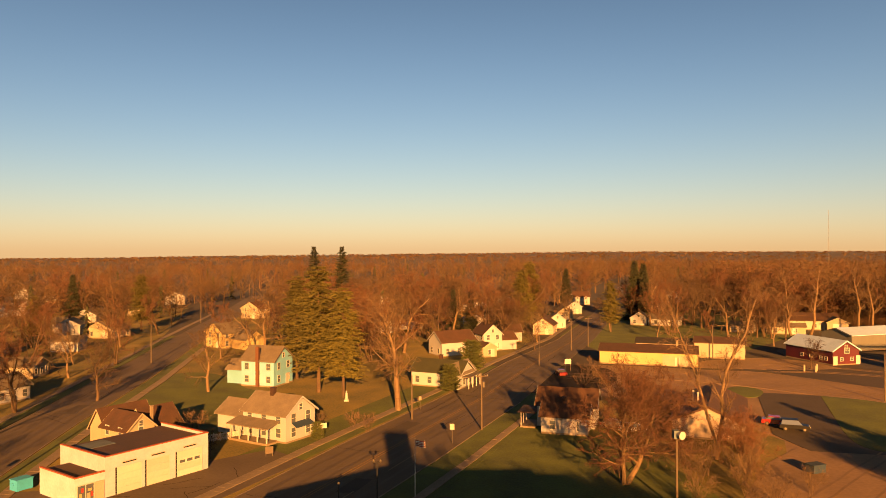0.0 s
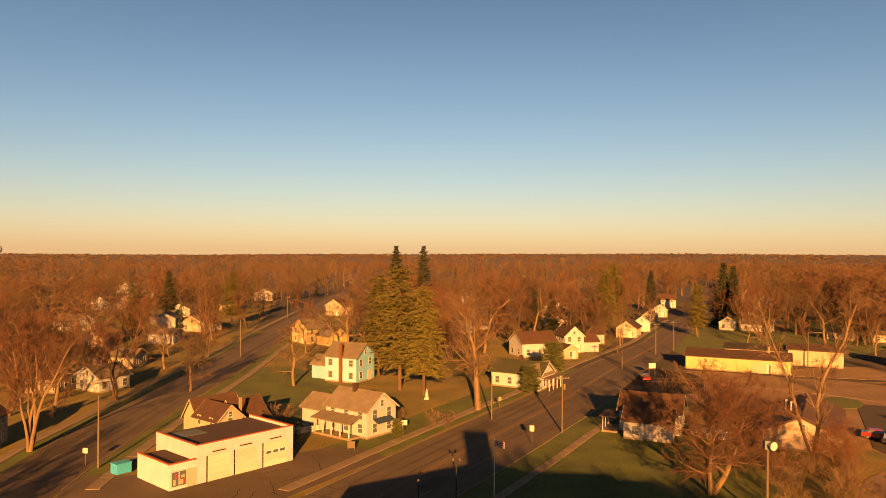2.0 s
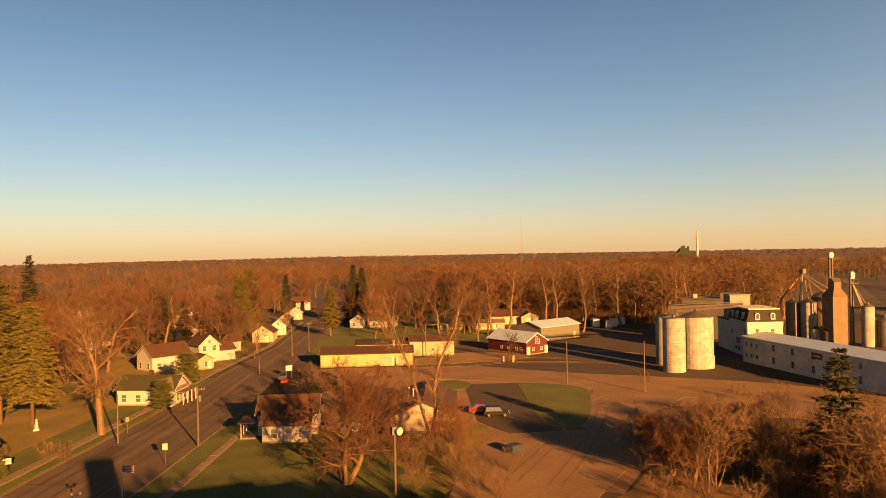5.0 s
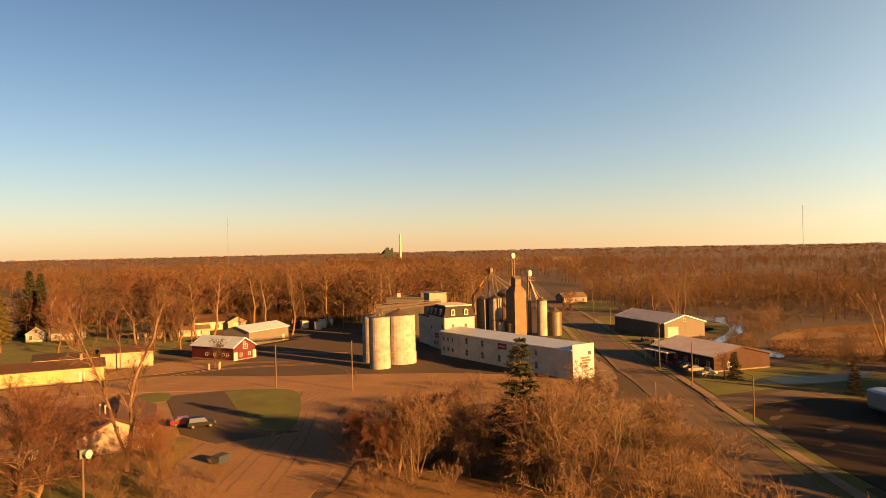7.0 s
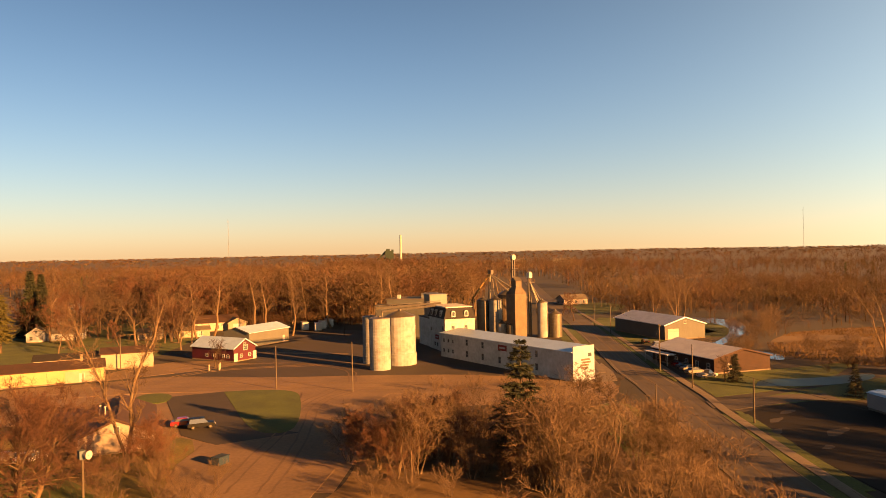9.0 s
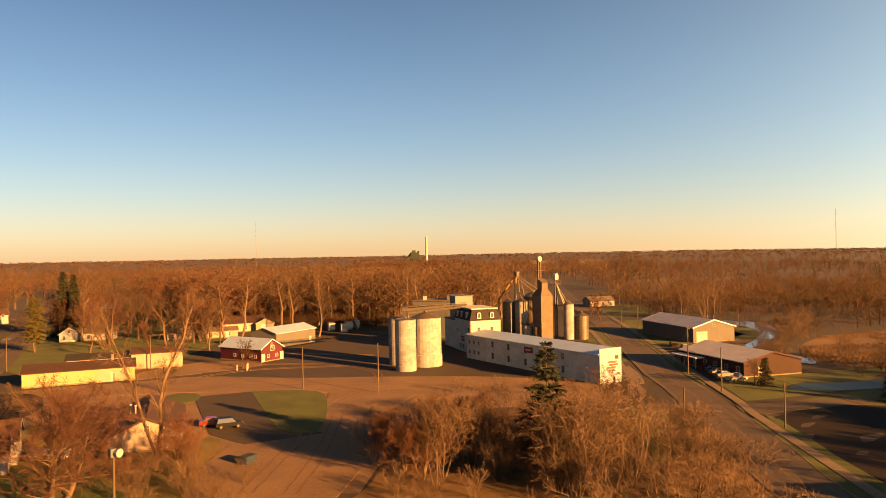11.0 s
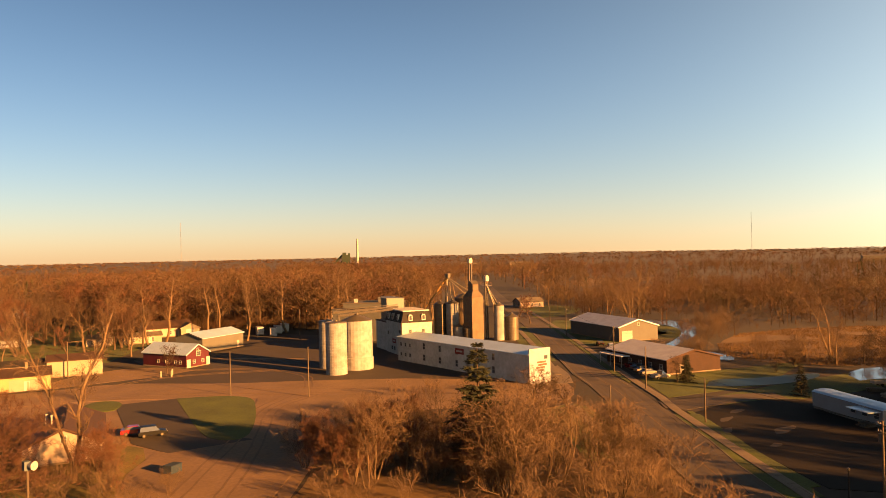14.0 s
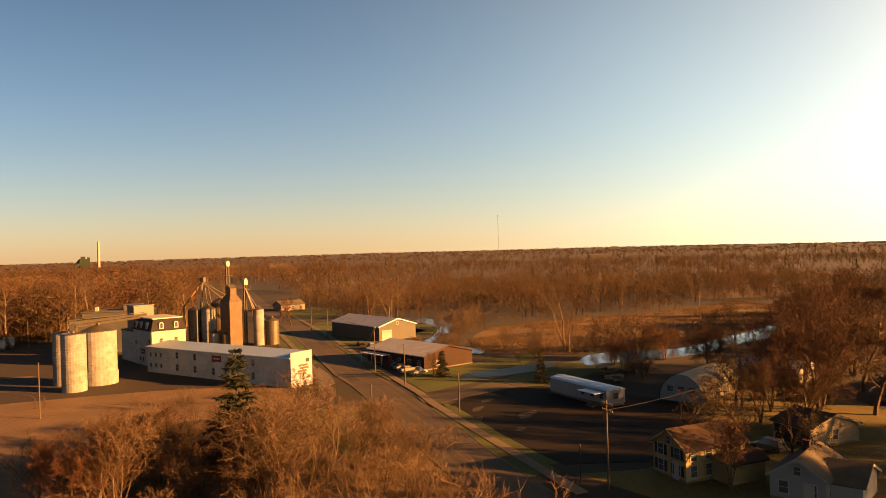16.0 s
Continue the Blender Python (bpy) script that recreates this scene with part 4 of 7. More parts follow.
# rows of houses further out: left corner, right corner, depth, eave, peak, ridge, wall, roof
FAR = [
    ((-79.5, 92.2), (-74.0, 93.6), 9.0, 4.6, 6.6, "y", "cream", "brownroof", (1.5, 3.9)),
    ((-91.0, 142.3), (-84.1, 139.2), 7.0, 3.0, 5.0, "y", "white", "greyroof", (1.5,)),
    ((-112.5, 211.9), (-105.0, 213.0), 8.0, 3.2, 4.4, "x", "white", "greyroof", (1.5,)),
    ((-120.0, 248.1), (-109.5, 245.2), 9.0, 3.0, 5.4, "y", "cream", "greyroof", (1.5,)),
    ((-87.0, 319.8), (-78.4, 316.1), 8.0, 4.4, 7.0, "y", "cream", "brownroof", (1.5, 3.9)),
    ((-141.4, 332.0), (-134.0, 333.5), 8.0, 3.4, 5.6, "x", "cream", "greyroof", (1.5,)),
    ((8.1, 351.9), (22.0, 355.3), 9.0, 4.6, 7.0, "x", "white", "greyroof", (1.5, 3.9)),
    ((7.8, 276.4), (14.4, 274.0), 7.0, 4.0, 6.4, "y", "white", "brownroof", (1.5, 3.9)),
    ((-19.2, 270.4), (-7.0, 271.2), 8.0, 3.4, 5.4, "x", "white", "greyroof", (1.5,)),
    ((-31.0, 366.0), (-25.0, 367.3), 8.0, 5.4, 8.4, "y", "white", "greyroof", (1.5, 3.9)),
    ((31.5, 255.1), (38.1, 253.0), 9.0, 3.4, 5.8, "y", "tan", "brownroof", (1.5,)),
    ((40.0, 274.3), (46.0, 274.0), 9.0, 3.4, 5.6, "y", "white", "greyroof", (1.5,)),
    ((48.5, 307.2), (55.0, 309.0), 9.0, 3.4, 5.6, "y", "cream", "greyroof", (1.5,)),
    ((57.0, 336.0), (64.0, 337.0), 9.0, 3.4, 5.6, "y", "white", "greyroof", (1.5,)),
    ((70.0, 392.0), (79.0, 393.3), 8.0, 4.4, 6.8, "x", "white", "brownroof", (1.5, 3.9)),
    ((92.7, 361.8), (99.0, 359.5), 8.0, 4.8, 7.2, "y", "white", "greyroof", (1.5, 3.9)),
    ((99.5, 361.5), (107.3, 357.5), 7.0, 3.2, 5.0, "x", "cream", "brownroof", (1.5,)),
    ((73.2, 286.2), (79.0, 284.0), 8.0, 2.9, 5.0, "y", "white", "greyroof", (1.5,)),
    ((79.5, 284.5), (90.0, 279.5), 7.0, 2.7, 4.2, "x", "white", "greyroof", (1.5,)),
    ((101.4, 259.7), (108.0, 255.8), 6.0, 2.6, 3.8, "x", "cream", "greyroof", (1.5,)),
    ((103.0, 400.0), (112.0, 398.0), 8.0, 4.4, 6.6, "x", "grey", "greyroof", (1.5,)),
    ((124.4, 407.3), (130.5, 403.4), 8.0, 4.0, 6.4, "y", "white", "darkroof", (1.5,)),
    ((-165.0, 243.7), (-154.0, 240.4), 8.0, 3.4, 5.4, "x", "white", "greyroof", (1.5,)),
    ((-126.0, 199.5), (-120.5, 201.0), 8.0, 3.0, 5.0, "y", "cream", "greyroof", (1.5,)),
    ((-98.7, 137.6), (-92.4, 137.6), 7.0, 3.0, 5.0, "x", "cream", "brownroof", (1.5,)),
    ((-105.1, 168.7), (-93.5, 168.9), 7.0, 2.8, 4.4, "x", "cream", "greyroof", (1.5,)),
    ((-142.1, 269.4), (-132.4, 271.6), 8.0, 3.0, 4.8, "x", "white", "greyroof", (1.5,)),
    ((-201.7, 326.8), (-191.8, 325.6), 8.0, 3.6, 6.0, "y", "white", "greyroof", (1.5,)),
    ((-262.0, 452.0), (-252.0, 455.0), 8.0, 3.8, 6.4, "y", "white", "greyroof", (1.5,)),
    ((-153.1, 187.6), (-145.0, 189.0), 8.0, 3.0, 4.6, "x", "white", "brownroof", (1.5,)),
    ((-133.8, 254.8), (-125.8, 256.6), 8.0, 3.6, 5.6, "y", "white", "greyroof", (1.5,)),
    ((20.1, 234.4), (25.5, 235.3), 7.0, 3.2, 5.2, "x", "white", "brownroof", (1.5,)),
    ((-190.0, 330.0), (-181.0, 331.0), 8.0, 4.4, 6.8, "y", "white", "greyroof", (1.5, 3.9)),
    ((-230.0, 420.0), (-220.0, 421.0), 8.0, 4.4, 6.8, "x", "white", "brownroof", (1.5, 3.9)),
    ((-150.0, 300.0), (-141.0, 301.0), 8.0, 3.2, 5.4, "y", "white", "greyroof", (1.5,)),
    ((-150.0, 400.0), (-140.0, 402.0), 8.0, 4.4, 6.8, "y", "white", "greyroof", (1.5, 3.9)),
    ((-60.0, 420.0), (-52.0, 421.0), 8.0, 4.4, 6.8, "y", "white", "greyroof", (1.5, 3.9)),
    ((30.0, 400.0), (40.0, 400.0), 8.0, 4.4, 6.8, "x", "white", "greyroof", (1.5, 3.9)),
]
WORDS = {"tan": "tan clapboard", "white": "white clapboard", "cream": "cream clapboard", "yellow": "yellow clapboard", "grey": "grey clapboard"}
ROOFS = {"greyroof": "weathered grey roof", "brownroof": "brown shingle roof", "darkroof": "dark roof"}
for a, b, depth, eave, peak, ridge, wall, roof, rows in FAR:
    house(a, b, depth, eave, peak, ridge, wall, roof, f"{WORDS[wall]} {'two-storey house' if len(rows) > 1 else 'single-storey house'} with {ROOFS[roof]}", rows, 2, 3, group="houses of the town")

# small white house by the corner
h = house((15.7, 117.0), (22.6, 114.9), 5.0, 2.9, 4.4, "x", "white", "brownroof", "small white house with low brown roofs", (1.5,), 2, 1)
gable_block(h, -1.5, 5.0, 8.0, 12.0, 3.6, 5.8, "x", "white", "brownroof")
part("porch_floor", Geo().box(-4.0, 3.0, 0, -1.5, 8.0, 0.3), "concrete", h)
part("porch_roof", Geo().box(-4.3, 2.7, 2.5, -1.5, 8.3, 2.66), "brownroof", h)
for y in (3.2, 5.5, 7.8):
    part("post", Geo().box(-3.9, y - 0.07, 0.3, -3.76, y + 0.07, 2.5), "trim", h)

# tan gabled hall with a dark roof
h = house((35.8, 114.8), (45.6, 110.8), 21.0, 2.7, 5.0, "y", "tan", "brownroof", "tan single-storey building with dark brown gable roof", (1.5,), 0, 4, False, "building", door_at=None)
for x, y in ((2.6, 9.0), (3.4, 7.6)):
    part("vent_pipe", Geo().tube((x, y, 3.6), (x, y, 5.6), 0.12).tube((x, y, 5.6), (x, y, 5.8), 0.2), "trim", h)

# long yellow shop and white hall
h = house((40.5, 189.5), (63.2, 182.3), 10.0, 3.3, 4.6, "x", "yellow", "brownroof", "long yellow single-storey shop with brown roof", (1.6,), 0, 2, False, "shop", door_at=0.8)
part("garage_door", Geo().box(15.5, -0.05, 0.1, 18.5, 0, 2.7).box(19.0, -0.05, 0.1, 22.0, 0, 2.7), "cream", h)
chimney(h, 19.0, 4.5, 4, 6.0, "concrete", 0.3)
h = house((68.3, 199.4), (80.0, 194.6), 9.0, 4.1, 5.2, "x", "cream", "brownroof", "cream hall with dark red-brown roof", (1.6,), 0, 1, False, "shop", door_at=None)
h = house((54.0, 205.0), (68.0, 200.0), 8.0, 3.4, 4.4, "x", "tan", "darkroof", "low tan shed with dark roof", (1.6,), 0, 1, False, "shed", door_at=None)

# red barn
h = house((97.8, 184.4), (105.6, 186.5), 16.5, 3.7, 6.0, "y", "redbarn", "metalroof", "dark red metal barn with grey roof and white doors", (1.6,), 0, 0, False, "barn", door_at=None)
door(h, 0.75, 0, 0, 1.1, 2.1)
door(h, 7.7, 0, 0, 1.1, 2.1)
window(h, 4.3, 0, 3.6, 0, 1.5, 1.2)
window(h, 2.7, 0, 1.5, 0, 0.8, 0.8)
window(h, 5.8, 0, 1.5, 0, 0.8, 0.8)
for y in (2.2, 4.0, 7.4, 10.5):
    window(h, 0, y, 1.5, -90, 0.8, 0.8)

# grey metal hall
h = house((116.3, 209.1), (134.7, 215.6), 10.5, 4.6, 6.2, "x", "greymetal", "metalroof", "grey ribbed metal hall with pale roof", (2.0,), 0, 0, False, "hall", door_at=0.86)

# brown-roofed workshop by the wood
h = house((126.5, 268.0), (143.0, 264.0), 14.0, 3.4, 5.6, "x", "tan", "brownroof", "tan workshop with broad brown roof at the edge of the wood", (1.6,), 3, 1, False, "workshop")
h = house((137.0, 262.0), (143.5, 260.0), 10.0, 3.2, 4.8, "y", "cream", "greyroof", "cream garage with gable roof", (1.6,), 0, 1, False, "garage", door_at=None)
big_door(h, 3.4, 0, 0, 3.0, 2.6)
house((112.0, 255.0), (124.0, 251.0), 6.0, 2.6, 3.6, "x", "cream", "greyroof", "low cream outbuilding with grey roof", (1.4,), 2, 1, False, "shed")

# ---- the grain mill ----
def silo(x, y, r, h, mat, label, rings=9, cap=0.5, name="silo", skirt=0.0):
    s = thing(name, pose(x, y, 0), label, name, "silos of the grain mill")
    prof = [(r, -0.3)]
    for k in range(rings):
        z = h * (k + 1) / rings
        prof += [(r, z - 0.12), (r + 0.06, z - 0.1), (r + 0.06, z - 0.02), (r, z)]
    part("shell", Geo().lathe(prof, 28), mat, s)
    part("cap", Geo().lathe([(r + 0.1, h), (r + 0.1, h + 0.12), (r * 0.5, h + 0.12 + cap * 0.6), (0.35, h + 0.12 + cap), (0.35, h + 0.4 + cap)], 28), "steel", s)
    if skirt:
        part("skirt", Geo().lathe([(r + 0.18, -0.3), (r + 0.18, skirt), (r, skirt + 0.15)], 28), "paleconc", s)
    lad = Geo()
    for q in (-0.22, 0.22):
        lad.box(q - 0.03, -r - 0.22, 0.4, q + 0.03, -r - 0.16, h)
    for k in range(int(h / 0.45)):
        lad.box(-0.22, -r - 0.21, 0.6 + k * 0.45, 0.22, -r - 0.17, 0.65 + k * 0.45)
    part("ladder", lad, "steel", s, at=pose(0, 0, 0, 0, 0, 150))
    return s


silo(121.0, 153.4, 2.3, 12.2, "paleconc", "tall grey ribbed concrete-stave silo", 18, 0.25)
silo(115.8, 143.5, 2.6, 12.7, "paleconc", "tall pale ribbed concrete-stave silo", 18, 0.25)
silo(124.8, 146.1, 3.9, 12.4, "paleconc", "broad pale steel grain bin with conical roof", 5, 1.4, skirt=3.0)

D = 8.6
mill = thing("grain_mill", site((157.4, 174.9), (147.2, 152.3)), "weathered white grain mill with dark mansard roof", "mill")
part("wall", Geo().box(0, 0, -0.3, 24.6, D, 8.6), "oldwhite", mill)
part("tower_wall", Geo().box(11, -0.3, -0.3, 25, D + 0.3, 9.6), "oldwhite", mill)
part("band", Geo().box(10.9, -0.4, 5.0, 25.1, D + 0.4, 5.25), "oldwhite", mill)
g = Geo()
g.prism([(10.6, -0.7), (25.4, -0.7), (25.4, D + 0.7), (10.6, D + 0.7)], 9.6, 9.9)
g.v += [(10.8, -0.5, 9.9), (25.2, -0.5, 9.9), (25.2, D + 0.5, 9.9), (10.8, D + 0.5, 9.9), (11.8, 0.5, 12.7), (24.2, 0.5, 12.7), (24.2, D - 0.5, 12.7), (11.8, D - 0.5, 12.7)]
i = len(g.v) - 8
g.f += [(i + k, i + (k + 1) % 4, i + 4 + (k + 1) % 4, i + 4 + k) for k in range(4)] + [(i + 4, i + 5, i + 6, i + 7)]
part("mansard_roof", g, "darkroof", mill, "dark shingled mansard roof")
part("cornice", Geo().box(11.5, 0.2, 12.7, 24.5, D - 0.2, 13.0), "oldwhite", mill)


def round_dormer(parent, x, y, turn):
    """A dormer with an arched head and a dark pane."""
    arc = [(-0.6, 0.0), (0.6, 0.0), (0.6, 1.2)] + [(0.6 * math.cos(math.pi * k / 8), 1.2 + 0.6 * math.sin(math.pi * k / 8)) for k in range(1, 8)] + [(-0.6, 1.2)]
    g, n = Geo(), len(arc)
    g.v += [(a, -0.15, b) for a, b in arc] + [(a, 1.3, b) for a, b in arc]
    g.f += [tuple(range(n)), tuple(reversed(range(n, 2 * n)))] + [(k, k + n, (k + 1) % n + n, (k + 1) % n) for k in range(n)]
    d = part("dormer", g, "oldwhite", parent, "white arched dormer", at=pose(x, y, 10.1, 0, 0, turn))
    part("pane", Geo().face([(a * 0.62, -0.17, 0.25 + b * 0.72) for a, b in arc]), "pane", d)


for x in (13.6, 17.2, 21.6):
    round_dormer(mill, x, -0.35, 0)
for y in (2.3, 6.3):
    round_dormer(mill, 25.05, y, 90)
part("roof", Geo().box(-0.2, -0.2, 8.6, 10.6, D + 0.2, 8.85), "tarroof", mill)
part("penthouse", Geo().box(3.5, 0.6, 8.85, 9.0, 6.2, 15.6).box(3.3, 0.4, 15.6, 9.2, 6.4, 15.85), "greymetal", mill, "pale green roof penthouse")
for x, z in ((16.2, 1.7), (18.4, 1.7), (13.0, 5.9), (23.2, 6.9)):
    window(mill, x, -0.3, z, 0, 1.1, 1.0)
for y in (2.2, 6.2):
    window(mill, 25, y, 6.9, 90, 0.8, 1.3)
part("sign", Geo().box(16.6, -0.4, 3.2, 19.4, -0.3, 4.5), "redpaint", mill, "red company sign without readable words")
part("sign_bar", Geo().box(17.0, -0.42, 3.65, 19.0, -0.4, 4.05), "trim", mill)
part("downspout", Geo().tube((24.7, -0.45, 0), (24.7, -0.45, 9.5), 0.09, n=6), "steel", mill)

rear = thing("storage_block", site((165.6, 201.0), (176.8, 185.2)), "blue-grey storage block behind the mill", "building")
part("wall", Geo().box(0, 0, -0.3, 19.5, 14, 12.4), "dullmetal", rear)
part("roof", Geo().box(-0.3, -0.3, 12.4, 19.8, 14.3, 12.7), "greyroof", rear)
part("lower_roof", Geo().box(-3, -5, 10.6, 20, 0, 10.9), "darkroof", rear)
part("lower_wall", Geo().box(-2.8, -4.8, -0.3, 19.8, 0, 10.6), "dullmetal", rear)
part("roof_house", Geo().box(12, 2, 12.7, 17, 8, 14.4), "greymetal", rear)
part("vent", Geo().box(3.4, 2, 12.7, 4.4, 3, 14.0), "trim", rear)

shed = thing("mill_shed", site((141.2, 148.1), (131.5, 96.5)), "long weathered white shed with pale metal roof", "shed")
L = 52.5
g = Geo()
g.v += [(0, 0, -0.3), (L, 0, -0.3), (L, 6.2, -0.3), (0, 6.2, -0.3), (0, 0, 6.4), (L, 0, 6.4), (L, 6.2, 7.2), (0, 6.2, 7.2)]
g.f += [(0, 1, 5, 4), (1, 2, 6, 5), (2, 3, 7, 6), (3, 0, 4, 7)]
part("wall", g, "oldwhite", shed)
r = Geo()
r.v += [(-0.3, -0.4, 6.38), (L + 0.1, -0.4, 6.38), (L + 0.1, 6.5, 7.26), (-0.3, 6.5, 7.26), (-0.3, -0.4, 6.55), (L + 0.1, -0.4, 6.55), (L + 0.1, 6.5, 7.42), (-0.3, 6.5, 7.42)]
r.f += [(3, 2, 1, 0), (4, 5, 6, 7)] + [(k, (k + 1) % 4, 4 + (k + 1) % 4, 4 + k) for k in range(4)]
part("roof", r, "metalroof", shed, "pale blue-grey metal roof")
part("end_wall", Geo().box(L, -0.1, -0.3, L + 0.25, 6.3, 7.7), "painted", shed, "white end wall with a faded red painted sign")
for z, x0, x1 in ((4.4, 2.2, 4.9), (3.8, 2.6, 5.2), (3.2, 1.9, 4.6), (2.6, 2.6, 4.4)):
    part("painted_bar", Geo().box(L + 0.25, x0, z, L + 0.27, x1, z + 0.42), "rust", shed)
part("window", Geo().box(L + 0.25, 4.4, 5.2, L + 0.3, 5.4, 6.0), "pane", shed)
wall_windows(shed, 9, 0, 44, 0, 0, (1.9, 4.9), 5, 0.9, 1.5)
wall_windows(shed, 0.5, 0, 7, 0, 0, (1.9, 4.6), 3, 0.7, 0.9)
door(shed, 31, 0, 0, 1.6, 2.6)
part("sign", Geo().box(26.0, -0.1, 4.3, 29.4, 0, 5.7), "redpaint", shed, "red company sign without readable words")
part("sign_bar", Geo().box(26.5, -0.12, 4.8, 28.9, -0.1, 5.2), "trim", shed)

# grain elevator tower and legs
tower = thing("elevator_tower", pose(186.6, 159.2, 0, 0, 0, -14), "tall brown grain elevator tower with stepped cap", "grain elevator")
part("shaft", Geo().box(-2.3, -2.5, -0.3, 2.3, 2.5, 14.6), "rust", tower)
for z in (3.2, 6.4, 9.6, 12.8):
    part("band", Geo().box(-2.36, -2.56, z, 2.36, 2.56, z + 0.14), "rust", tower)
g = Geo()
g.v += [(-2.4, -2.6, 14.6), (2.4, -2.6, 14.6), (2.4, 2.6, 14.6), (-2.4, 2.6, 14.6), (-1.0, -1.3, 16.8), (1.3, -1.3, 16.8), (1.3, 1.3, 16.8), (-1.0, 1.3, 16.8)]
g.f += [(k, (k + 1) % 4, 4 + (k + 1) % 4, 4 + k) for k in range(4)] + [(4, 5, 6, 7)]
part("shoulder", g, "rust", tower)
part("head_house", Geo().box(-1.0, -1.3, 16.8, 1.3, 1.3, 18.9), "rust", tower)
g = Geo()
g.v += [(-1.2, -1.5, 18.9), (1.5, -1.5, 18.9), (1.5, 1.5, 18.9), (-1.2, 1.5, 18.9), (-1.2, 0, 20.0), (1.5, 0, 20.0)]
g.f += [(0, 1, 5, 4), (2, 3, 4, 5), (0, 4, 3), (1, 2, 5), (3, 2, 1, 0)]
part("cap", g, "steel", tower)
leg = thing("bucket_elevator", pose(190.2, 163.4, 0), "tall galvanised bucket elevator leg with round head", "grain elevator")
for q in (-0.55, 0.55):
    part("leg", Geo().box(q - 0.22, -0.22, 0, q + 0.22, 0.22, 26.0), "steel", leg)
for k in range(12):
    part("brace", Geo().box(-0.4, -0.06, 2 + k * 2, 0.4, 0.06, 2.14 + k * 2), "steel", leg)
part("head", Geo().tube((0, -0.45, 26.6), (0, 0.45, 26.6), 0.95, n=20), "trim", leg)
part("platform", Geo().box(-1.5, -1.2, 22.6, 1.5, 1.2, 22.75), "steel", leg)
for x, y in ((-1.45, -1.15), (1.45, -1.15), (-1.45, 1.15), (1.45, 1.15)):
    part("rail_post", Geo().tube((x, y, 22.75), (x, y, 23.9), 0.05, n=5), "yellowline", leg)
for y in (-1.15, 1.15):
    part("rail", Geo().tube((-1.45, y, 23.9), (1.45, y, 23.9), 0.05, n=5), "yellowline", leg)
leg2 = thing("bucket_elevator", pose(192.6, 158.4, 0), "galvanised bucket elevator leg with spouts", "grain elevator")
for q in (-0.5, 0.5):
    part("leg", Geo().box(q - 0.2, -0.2, 0, q + 0.2, 0.2, 20.2), "steel", leg2)
for k in range(9):
    part("brace", Geo().box(-0.35, -0.06, 2 + k * 2, 0.35, 0.06, 2.14 + k * 2), "steel", leg2)
part("head", Geo().box(-0.9, -0.6, 19.6, 0.8, 0.6, 21.2).tube((0, -0.5, 21.0), (0, 0.5, 21.0), 0.7, n=14), "trim", leg2)
part("platform", Geo().box(-1.5, -1.2, 18.0, 1.4, 1.2, 18.15), "steel", leg2)
for y in (-1.15, 1.15):
    part("rail", Geo().tube((-1.45, y, 19.2), (1.35, y, 19.2), 0.05, n=5).tube((-1.45, y, 18.1), (-1.45, y, 19.2), 0.05, n=5).tube((1.35, y, 18.1), (1.35, y, 19.2), 0.05, n=5), "yellowline", leg2)
for k, (x, y, z) in enumerate(((4, -3, 7), (7, 1, 8), (9, -3, 4), (2.5, -4, 5))):
    part("spout", Geo().tube((0, 0, 18.6), (x, y, z), 0.15), "steel", leg2)
tri = thing("spout_tower", pose(191, 174.5, 0), "steel tripod spout tower with yellow conveyor", "grain elevator")
for k in range(3):
    w = math.radians(90 + 120 * k)
    part("strut", Geo().tube((2.6 * math.cos(w), 2.6 * math.sin(w), 0), (0.4 * math.cos(w), 0.4 * math.sin(w), 21.6), 0.12), "steel", tri)
part("head", Geo().box(-0.7, -0.7, 20.8, 0.7, 0.7, 22.2), "steel", tri)
for k in range(6):
    z, q = 3 + k * 3, 2.6 - (3 + k * 3) * 0.102
    part("ring", Geo().tube((q * math.cos(radians(90)), q * math.sin(radians(90)), z), (q * math.cos(radians(210)), q * math.sin(radians(210)), z), 0.06, n=5).tube((q * math.cos(radians(210)), q * math.sin(radians(210)), z), (q * math.cos(radians(330)), q * math.sin(radians(330)), z), 0.06, n=5).tube((q * math.cos(radians(330)), q * math.sin(radians(330)), z), (q * math.cos(radians(90)), q * math.sin(radians(90)), z), 0.06, n=5), "steel", tri)
part("conveyor", Geo().tube((0, 0, 21.2), (-9, 2, 11), 0.3), "yellowline", tri, "yellow inclined conveyor")
part("spout", Geo().tube((0, 0, 20.8), (10.5, -8, 12), 0.2), "steel", tri)
part("spout", Geo().tube((0, 0, 20.4), (6, -7, 12), 0.18), "steel", tri)
for x, y, r_, hh, mt in ((189.0, 176.5, 2.2, 11.5, "steel"), (191.0, 172.5, 2.3, 11.8, "paleconc"), (196.5, 171.5, 3.6, 13.4, "rust"), (193.0, 153.5, 1.7, 11.5, "paleconc"), (196.0, 150.5, 2.2, 7.6, "steel"), (184.5, 164.0, 1.6, 4.6, "paleconc"), (184.8, 160.0, 1.5, 4.2, "steel")):
    silo(x, y, r_, hh, mt, "round steel grain bin with conical roof beside the mill", 8, r_ * 0.5, name="grain_bin")
conv = thing("grain_conveyor", pose(0, 0, 0, 0, 0, 0.6), "long pale overhead grain conveyor on steel legs", "conveyor")
